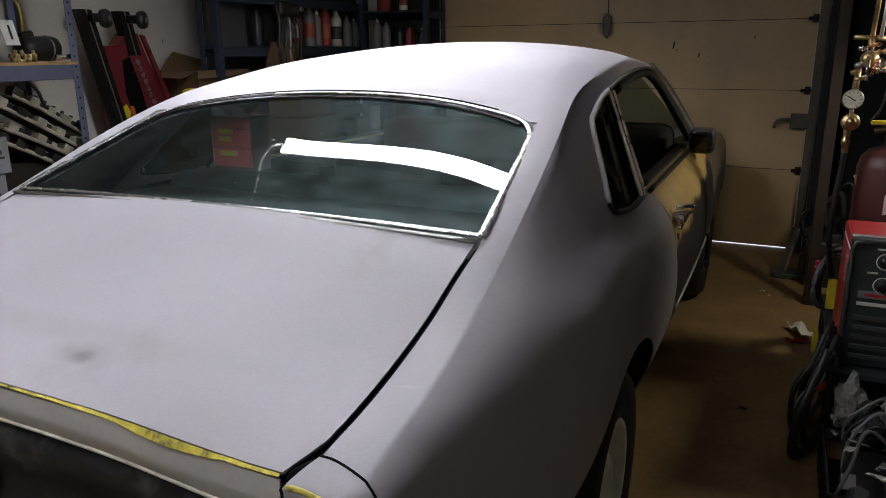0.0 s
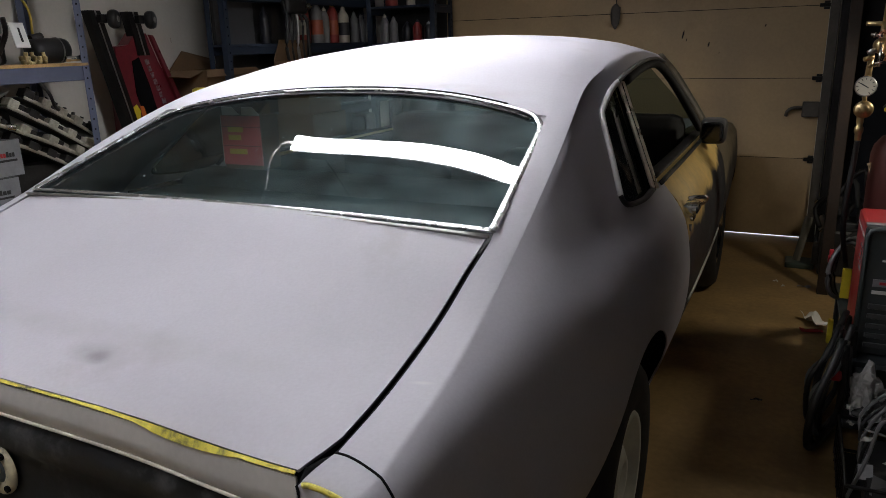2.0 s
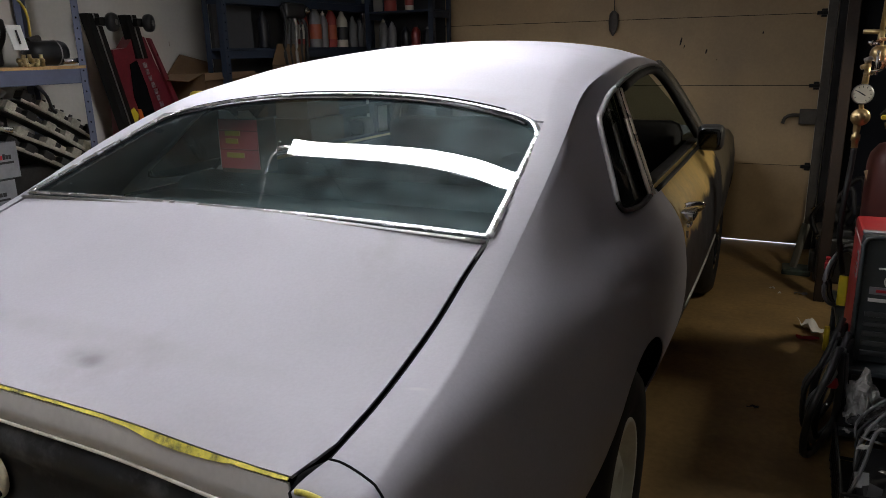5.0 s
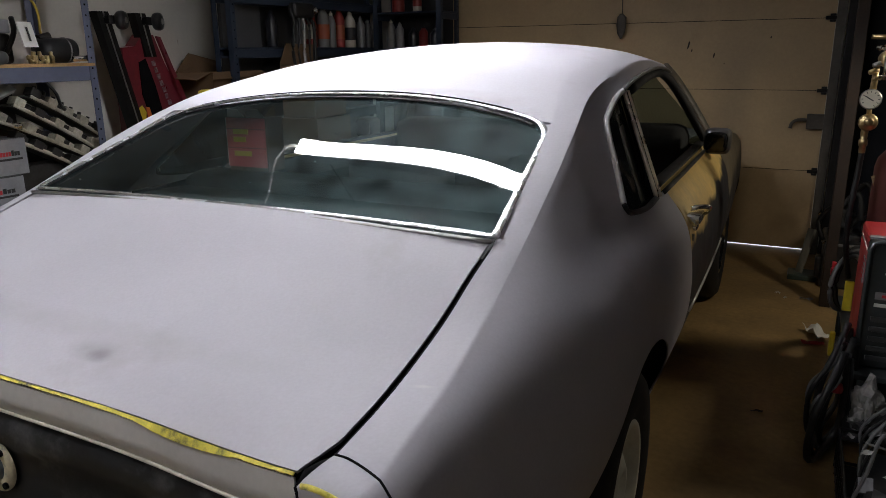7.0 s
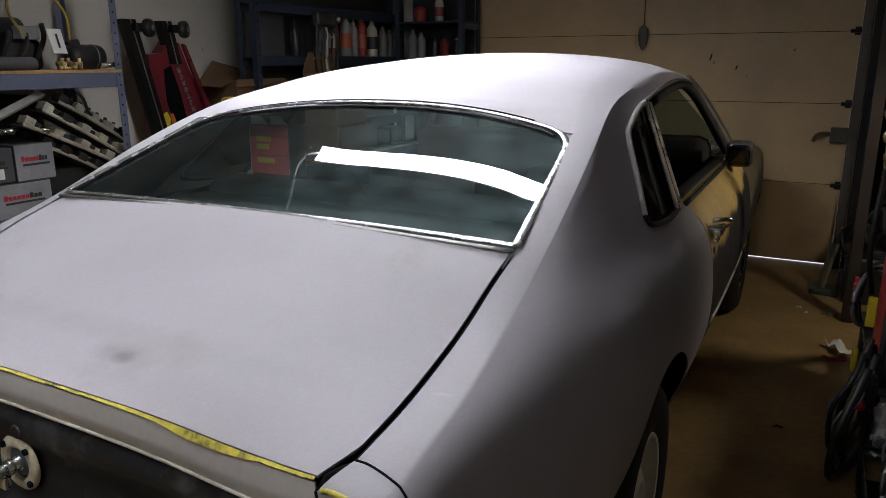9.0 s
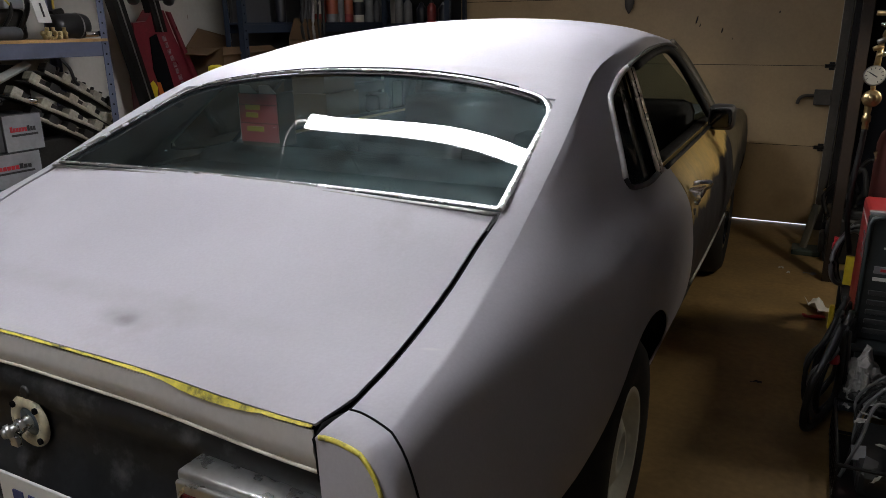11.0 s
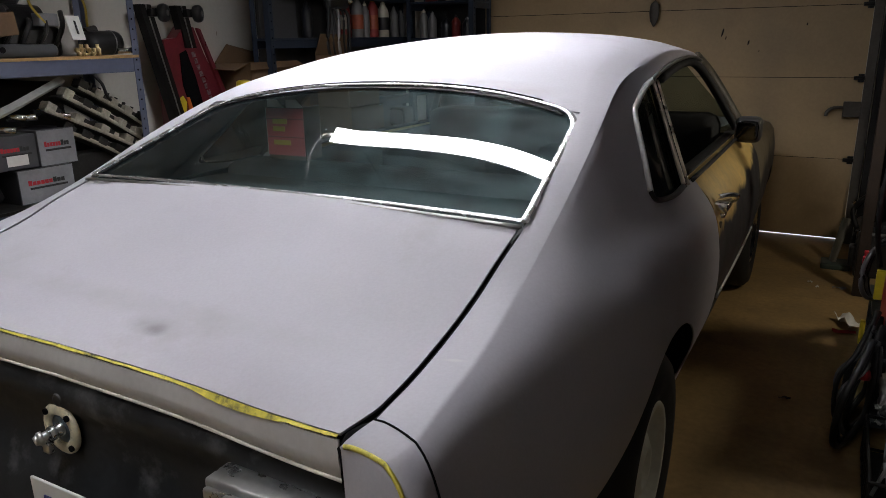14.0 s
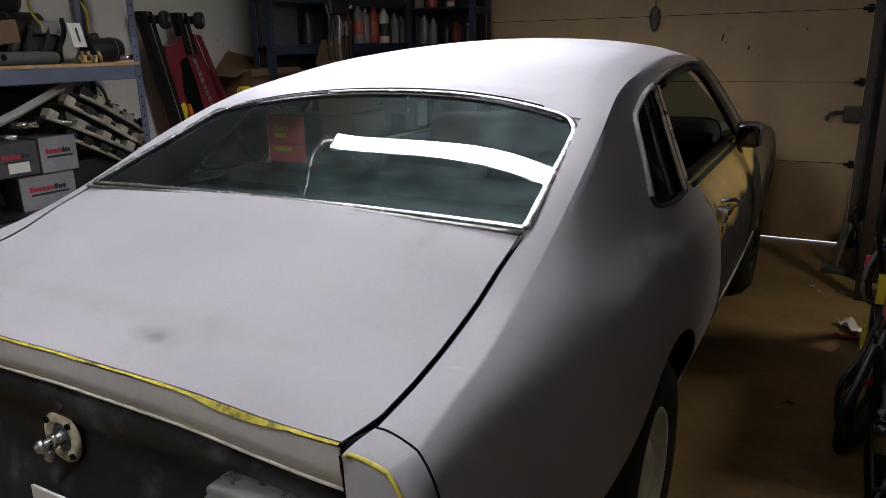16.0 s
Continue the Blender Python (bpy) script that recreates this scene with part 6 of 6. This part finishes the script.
part("chain_bar", b, DARK_IRON, oxy)

COPPER = material("copper", (0.70, 0.36, 0.20), 0.28, 1.0, vary=0.2, scale=40, fine=120)
reg = thing("regulator", (1.40, 1.62, 1.0), "brass gas regulator with a round white gauge", "regulator", "brass regulators")
gc = Vector((1.362, 1.60, 1.178))
b = bmesh.new()
lathe(b, [(0.0, -0.012), (0.034, -0.012), (0.038, 0.0), (0.038, 0.01), (0.034, 0.014)], Matrix.Translation(gc) @ pose(0, 0, 0, 84, 0, -4), 26)
g = part("gauge_case", b, DULL_STEEL, reg, flat=False)
b = bmesh.new()
lathe(b, [(0.0, 0.0125), (0.034, 0.0125)], Matrix.Translation(gc) @ pose(0, 0, 0, 84, 0, -4), 26)
part("dial", b, material("dial_cream", (0.66, 0.62, 0.50), 0.5, vary=0.1), g, "cream gauge dial")
part("needle", boxed((-0.022, -0.002, 0.013), (0.012, 0.002, 0.0145), 0, Matrix.Translation(gc) @ pose(0, 0, 0, 84, 0, -4) @ pose(0, 0, 0, 0, 0, -32)), BLACK_INK, g)
for a in range(0, 300, 30):
    m = Matrix.Translation(gc) @ pose(0, 0, 0, 84, 0, -4) @ pose(0, 0, 0, 0, 0, a - 60)
    part("tick", boxed((0.024, -0.0012, 0.0128), (0.031, 0.0012, 0.0136), 0, m), BLACK_INK, g)
b = bmesh.new()
lathe(b, [(0.0, -0.03), (0.022, -0.03), (0.033, -0.018), (0.033, -0.007), (0.029, -0.005), (0.029, -0.002), (0.033, 0.0), (0.033, 0.010), (0.026, 0.016), (0.015, 0.018), (0.013, 0.024), (0.016, 0.027), (0.016, 0.042), (0.012, 0.046), (0.0, 0.047)], Matrix.Translation((1.365, 1.61, 1.092)) @ pose(0, 0, 0, 84, 0, 0), 24)
part("diaphragm_housing", b, BRASS, reg, "round brass housing", flat=False)
b = bmesh.new()
lathe(b, [(0.012, -0.10), (0.012, -0.075), (0.016, -0.07), (0.016, -0.05), (0.011, -0.045), (0.013, -0.03), (0.013, 0.0)], Matrix.Translation((1.358, 1.61, 1.075)), 10)
part("hose_barb", b, BRASS, reg, flat=False)
b = bmesh.new()
cyl(b, (1.365, 1.61, 1.12), (1.362, 1.60, 1.145), 0.009, seg=8)
cyl(b, (1.365, 1.61, 1.20), (1.37, 1.62, 1.30), 0.012, 0.010, 10)
part("stem", b, BRASS, reg, flat=False)
b = bmesh.new()
sweep(b, spline([(1.358, 1.61, 0.98), (1.355, 1.61, 0.9), (1.345, 1.60, 0.75), (1.35, 1.62, 0.6), (1.38, 1.70, 0.45)], 5), 0.011, 8)
part("hose", b, CABLE_BLACK, reg, "black gas hose", flat=False)

reg2 = thing("regulator", (1.40, 1.62, 1.3), "upper brass regulator with bright steel screw", "regulator", "brass regulators")
b = bmesh.new()
lathe(b, [(0.0, -0.02), (0.024, -0.02), (0.03, -0.01), (0.03, 0.012), (0.02, 0.024), (0.0, 0.026)], Matrix.Translation((1.40, 1.62, 1.325)) @ pose(0, 0, 0, 80, 0, 20), 20)
part("housing", b, BRASS, reg2, flat=False)
b = bmesh.new()
cyl(b, (1.395, 1.58, 1.335), (1.392, 1.56, 1.25), 0.007, 0.006, 8)
cyl(b, (1.375, 1.56, 1.262), (1.412, 1.56, 1.268), 0.005, seg=8)
part("screw", b, CHROME, reg2, "bright steel T screw", flat=False)
for k, (x, z) in enumerate([(1.355, 1.30), (1.345, 1.275), (1.43, 1.30), (1.425, 1.28)]):
    b = bmesh.new()
    cyl(b, (x, 1.60, z), (x + 0.03, 1.61, z + 0.012), 0.009, 0.011, 8)
    part("fitting", b, BRASS if k % 2 else DULL_STEEL, reg2, flat=False)
b = bmesh.new()
cyl(b, (1.34, 1.62, 1.405), (1.46, 1.64, 1.40), 0.009, seg=10)
cyl(b, (1.40, 1.63, 1.34), (1.40, 1.63, 1.405), 0.012, seg=10)
part("cross_bar", b, BRASS, reg2, "brass cross bar", flat=False)
b = bmesh.new()
sweep(b, spline([(1.44, 1.62, 1.33), (1.47, 1.61, 1.25), (1.46, 1.60, 1.15), (1.43, 1.60, 1.10)], 5), 0.004, 8)
part("thin_pipe", b, CABLE_BLACK, reg2, flat=False)
b = bmesh.new()
sweep(b, [(1.40, 1.63, 1.40), (1.41, 1.66, 1.60), (1.42, 1.68, HIGH)], 0.009, 8)
part("copper_riser", b, BRASS, reg2, flat=False)
for k, (x, z, l, tilt) in enumerate([(1.405, 1.375, 0.05, 0.3), (1.375, 1.362, 0.04, -0.2), (1.43, 1.352, 0.045, 0.1), (1.418, 1.30, 0.06, 1.3), (1.44, 1.285, 0.05, 0.0), (1.372, 1.255, 0.03, 0.4)]):
    b = bmesh.new()
    d = Vector((math.cos(tilt), -0.1, math.sin(tilt))) * l * 0.5
    q = Vector((x, 1.57, z))
    cyl(b, q - d, q + d, 0.006, seg=8)
    cyl(b, q - d * 0.5, q - d * 0.15, 0.010, seg=6)
    cyl(b, q + d * 0.3, q + d * 0.75, 0.009, seg=6)
    part("fitting", b, (COPPER, CHROME, BRASS)[k % 3], reg2, flat=False)
b = bmesh.new()
sweep(b, [(1.425, 1.60, 1.40), (1.43, 1.60, 1.50), (1.433, 1.60, 1.75)], 0.007, 8)
part("steel_pipe", b, BRUSHED, reg2, "pale steel pipe", flat=False)
# post behind the regulators
b = bmesh.new()
box(b, (1.33, 2.66, 0.0), (1.385, 2.72, HIGH), 0.004, None)
tagged(part("trim_post", b, material("brown_post", (0.022, 0.012, 0.007), 0.7, vary=0.4, scale=9, fine=80, bump=0.15), None), "brown wooden post behind the welding cart", "post", kind="structure")
b = bmesh.new()
box(b, (1.435, 1.60, 1.085), (1.56, 1.64, 1.10), 0.003)
single("yellow_tag", b, YEL, (1.49, 1.62, 1.085), "yellow plastic handle on the gas bottle", "handle")
b = bmesh.new()
sweep(b, spline([(1.45, 1.62, 1.06), (1.5, 1.62, 1.07), (1.6, 1.66, 1.07)], 4), 0.012, 8)
single("olive_hose", b, plain("olive_hose", (0.07, 0.06, 0.02)), (1.5, 1.62, 1.05), "olive gas hose over the bottle", "hose", flat=False)

for y, z, h, turn in ((1.66, 0.89, 0.038, 12), (1.68, 0.855, 0.028, -20)):
    b = bmesh.new()
    m = Matrix.Translation((1.452 if turn > 0 else 1.425, y, z)) @ pose(0, 0, 0, 0, turn, 10)
    grid(b, [[m @ Vector((u * 0.011, 0.004 * noise.noise(Vector((u, v, y * 9))), v * h)) for u in np.linspace(-1, 1, 4)] for v in np.linspace(-1, 1, 6)])
    single("card_scrap", thicken(b, 0.001), TORN_CARD, (1.44, y, z - h), "torn tan card tucked beside the gas bottle", "card", "torn cards", flat=False)
# cable loops, hoses and clutter on and beside the cart
loops = thing("welding_cable", (1.33, 1.15, 0.0), "black welding cable hanging in long loops from the cart", "cable")
for k in range(7):
    b = bmesh.new()
    x = 1.345 + 0.012 * (k % 4)
    y0, y1 = 0.86 + 0.05 * k, 1.02 + 0.05 * k
    zt = 0.40 - 0.02 * (k % 3)
    pts = [(x, y0 + 0.10, zt), (x - 0.03, y0 + 0.03, zt - 0.08), (x - 0.07 - 0.012 * (k % 3), y0 - 0.02, 0.2), (x - 0.075, y0 - 0.01, 0.06), (x - 0.04, y0 + 0.08, 0.02), (x + 0.015, y1 + 0.02, 0.08), (x + 0.02, y1, 0.22), (x + 0.01, y1 - 0.03, zt - 0.03)]
    sweep(b, spline(pts, 6), 0.009 if k % 3 else 0.012, 8)
    part("loop", b, CABLE_BLACK if k not in (2, 5) else GREY_HOSE, loops, flat=False)
b = bmesh.new()
lathe(b, [(0.0, -0.02), (0.018, -0.02), (0.02, 0.0), (0.018, 0.02), (0.0, 0.02)], Matrix.Translation((1.335, 1.0, 0.255)) @ pose(0, 0, 0, 30, 80, 0), 12)
part("red_connector", b, RED_INK, loops, flat=False)
coil = thing("hose_coil", (1.36, 1.86, 0.30), "coiled black hose with yellow straps behind the welder", "hose")
for k in range(4):
    b = bmesh.new()
    c = Vector((1.365 + 0.008 * k, 1.83 + 0.02 * k, 0.39))
    sweep(b, [c + Vector((0.02 + 0.065 * math.cos(a), 0.11 * math.cos(a), (0.120 + 0.008 * k) * math.sin(a))) for a in np.linspace(0, 2 * math.pi, 30)], 0.010, 8)
    part("turn", b, CABLE_BLACK if k % 2 else GREY_HOSE, coil, flat=False)
b = bmesh.new()
box(b, (1.375, 1.74, 0.29), (1.41, 1.76, 0.42), 0.004)
part("strap", b, YEL, coil, "yellow strap")
b = bmesh.new()
box(b, (1.33, 1.50, 0.17), (1.35, 1.53, 0.27), 0.005)
single("yellow_clamp", b, YEL, (1.34, 1.52, 0.11), "yellow plastic clamp grip on the cart", "clamp")
for k, (x, y, z) in enumerate([(1.34, 1.93, 0.42), (1.335, 1.9, 0.40)]):
    b = bmesh.new()
    box(b, (x - 0.012, y - 0.012, z), (x + 0.006, y + 0.012, z + 0.03), 0.003)
    single("red_fitting", b, RED_INK, (x, y, z), "small red hose fitting on the coil", "fitting")


def rag(x, y, z, s, mat, label, seed):
    b = bmesh.new()
    bmesh.ops.create_icosphere(b, subdivisions=4, radius=1.0)
    for v in b.verts:
        n1 = noise.noise(v.co * 1.7 + Vector((seed, 0, 0)))
        n2 = noise.noise(v.co * 4.5 + Vector((0, seed, 0)))
        f = 1 + 0.45 * n1 + 0.22 * n2
        v.co = Vector((x + v.co.x * s[0] * f, y + v.co.y * s[1] * f, max(z + 0.002, z + s[2] * (0.7 + v.co.z * f))))
    return single("rag", b, mat, (x, y, z), label, "rag", "rags on the cart")


rag(1.44, 1.03, 0.11, (0.05, 0.06, 0.10), RAG, "crumpled grey shop rag on the cart", 1.0)
rag(1.48, 0.98, 0.11, (0.06, 0.05, 0.05), material("rag_dark", (0.06, 0.06, 0.06), 0.9, vary=0.3, bump=0.3), "dirty dark rag on the cart", 5.0)
rag(1.60, 1.06, 0.11, (0.07, 0.06, 0.06), RAG, "crumpled pale rag under the welder", 9.0)
bin_ = thing("parts_bin", (1.52, 0.72, 0.0), "black wire bin full of pale scrap and cables", "bin")
for z in (0.02, 0.14):
    b = bmesh.new()
    sweep(b, [(1.36, 0.50, z), (1.36, 0.93, z), (1.74, 0.93, z), (1.74, 0.50, z), (1.36, 0.50, z)], 0.006, 6)
    part("rail", b, DARK_IRON, bin_, flat=False)
for k in range(9):
    b = bmesh.new()
    y = 0.50 + 0.054 * k
    cyl(b, (1.36, y, 0.0), (1.36, y, 0.145), 0.004, seg=6)
    part("wire", b, DARK_IRON, bin_)
part("floor_plate", boxed((1.36, 0.50, 0.004), (1.74, 0.93, 0.012)), DARK_IRON, bin_)
scrap = thing("scrap_paper", (1.52, 0.74, 0.012), "pile of torn pale paper and foil scraps", "scrap")
for k in range(34):
    b = bmesh.new()
    c = Vector((random.uniform(1.39, 1.72), random.uniform(0.52, 1.06), random.uniform(0.06, 0.26)))
    s = random.uniform(0.010, 0.034)
    m = Matrix.Translation(c) @ pose(0, 0, 0, random.uniform(-50, 50), random.uniform(-50, 50), random.uniform(0, 180))
    rows = [[m @ Vector((u * s, v * s * 0.8, 0.012 * noise.noise(Vector((u * 2, v * 2, k * 3.1))))) for u in np.linspace(-1, 1, 5)] for v in np.linspace(-1, 1, 5)]
    grid(b, rows)
    part("scrap", b, (RAG, PAPER, GREY_HOSE, BOX_PALE)[k % 4], scrap)
b = bmesh.new()
box(b, (1.42, 0.56, 0.012), (1.70, 0.90, 0.10), 0.02)
part("dark_lump", b, BLACK, scrap)
hoses = thing("grey_hoses", (1.45, 0.8, 0.0), "grey cables bent over the bin", "cable")
for k in range(5):
    b = bmesh.new()
    y = 0.62 + 0.07 * k
    sweep(b, spline([(1.38 + 0.02 * k, y, 0.03), (1.42, y + 0.02, 0.16), (1.45 + 0.02 * k, y + 0.05, 0.27 - 0.02 * (k % 2)), (1.52 + 0.02 * k, y + 0.09, 0.22), (1.6, y + 0.1, 0.1)], 6), 0.0055, 8)
    part("cable", b, GREY_HOSE if k % 2 == 0 else CABLE_BLACK, hoses, flat=False)

# things by the garage door
stand = thing("axle_stand", (1.26, 3.2, 0.0), "grey-green steel stand on the floor by the door", "stand")
b = bmesh.new()
box(b, (1.16, 3.12, 0.0), (1.32, 3.28, 0.035), 0.008)
part("foot", b, plain("green_grey", (0.05, 0.075, 0.066)), stand)
b = bmesh.new()
sweep(b, [(1.22, 3.2, 0.03), (1.245, 3.22, 0.16), (1.27, 3.25, 0.3)], 0.028, 8, (0.03, 0.014))
part("leg", b, plain("olive_steel", (0.15, 0.14, 0.11)), stand)
dark = thing("dark_equipment", (1.42, 3.3, 0.0), "dark tangle of black equipment in the corner", "equipment")
for k in range(12):
    b = bmesh.new()
    x, y = 1.30 + 0.025 * k, 3.05 + 0.05 * (k % 5)
    z = 0.05 + 0.045 * ((k * 5) % 9)
    if k % 3 == 0:
        box(b, (x, y, z), (x + 0.10, y + 0.09, z + 0.13), 0.015)
    else:
        sweep(b, spline([(x, y, z), (x - 0.03, y + 0.05, z + 0.1), (x + 0.05, y + 0.02, z + 0.2), (x + 0.08, y, z + 0.05)], 4), 0.014, 8)
    part("piece", b, (BLACK, DARK_IRON, RUBBER)[k % 3], dark, flat=False)
for x, y, z in [(1.29, 3.12, 0.42), (1.36, 3.1, 0.33), (1.33, 3.05, 0.26)]:
    b = bmesh.new()
    cyl(b, (x, y, z), (x + 0.012, y - 0.008, z + 0.016), 0.008, seg=8)
    part("bright_fitting", b, CHROME, dark)
b = bmesh.new()
box(b, (1.33, 3.02, 0.0), (1.70, 3.45, 0.28), 0.02)
part("case", b, BLACK, dark)


def sheet(x, y, sx, sy, rot, mat, name, label, cat, lift=0.012):
    b = bmesh.new()
    m = Matrix.Translation((x, y, 0.003)) @ pose(0, 0, 0, 0, 0, rot)
    rows = [[m @ Vector((u * sx, v * sy, lift * (0.5 + noise.noise(Vector((u * 1.5 + x, v * 1.5, y)))))) for u in np.linspace(-1, 1, 7)] for v in np.linspace(-1, 1, 7)]
    grid(b, rows)
    return single(name, b, mat, (x, y, 0.0), label, cat, "litter on the floor", flat=False)


sheet(1.315, 2.17, 0.035, 0.085, 25, PAPER, "paper_scrap", "crumpled white paper on the floor", "paper", 0.05)
sheet(1.30, 2.06, 0.05, 0.022, 10, RED_INK, "red_scrap", "flat red scrap on the floor", "scrap")
sheet(1.27, 2.75, 0.035, 0.012, 5, BOX_PALE, "paper_scrap", "thin pale scrap on the floor", "paper")
sheet(1.12, 2.80, 0.012, 0.01, 40, PAPER, "paper_scrap", "tiny pale scrap on the floor", "paper")
sheet(1.16, 2.72, 0.012, 0.006, 70, PAPER, "paper_scrap", "tiny pale scrap on the floor", "paper")
sheet(1.10, 1.22, 0.022, 0.006, 15, BLACK, "dark_scrap", "thin dark scrap on the floor", "scrap")
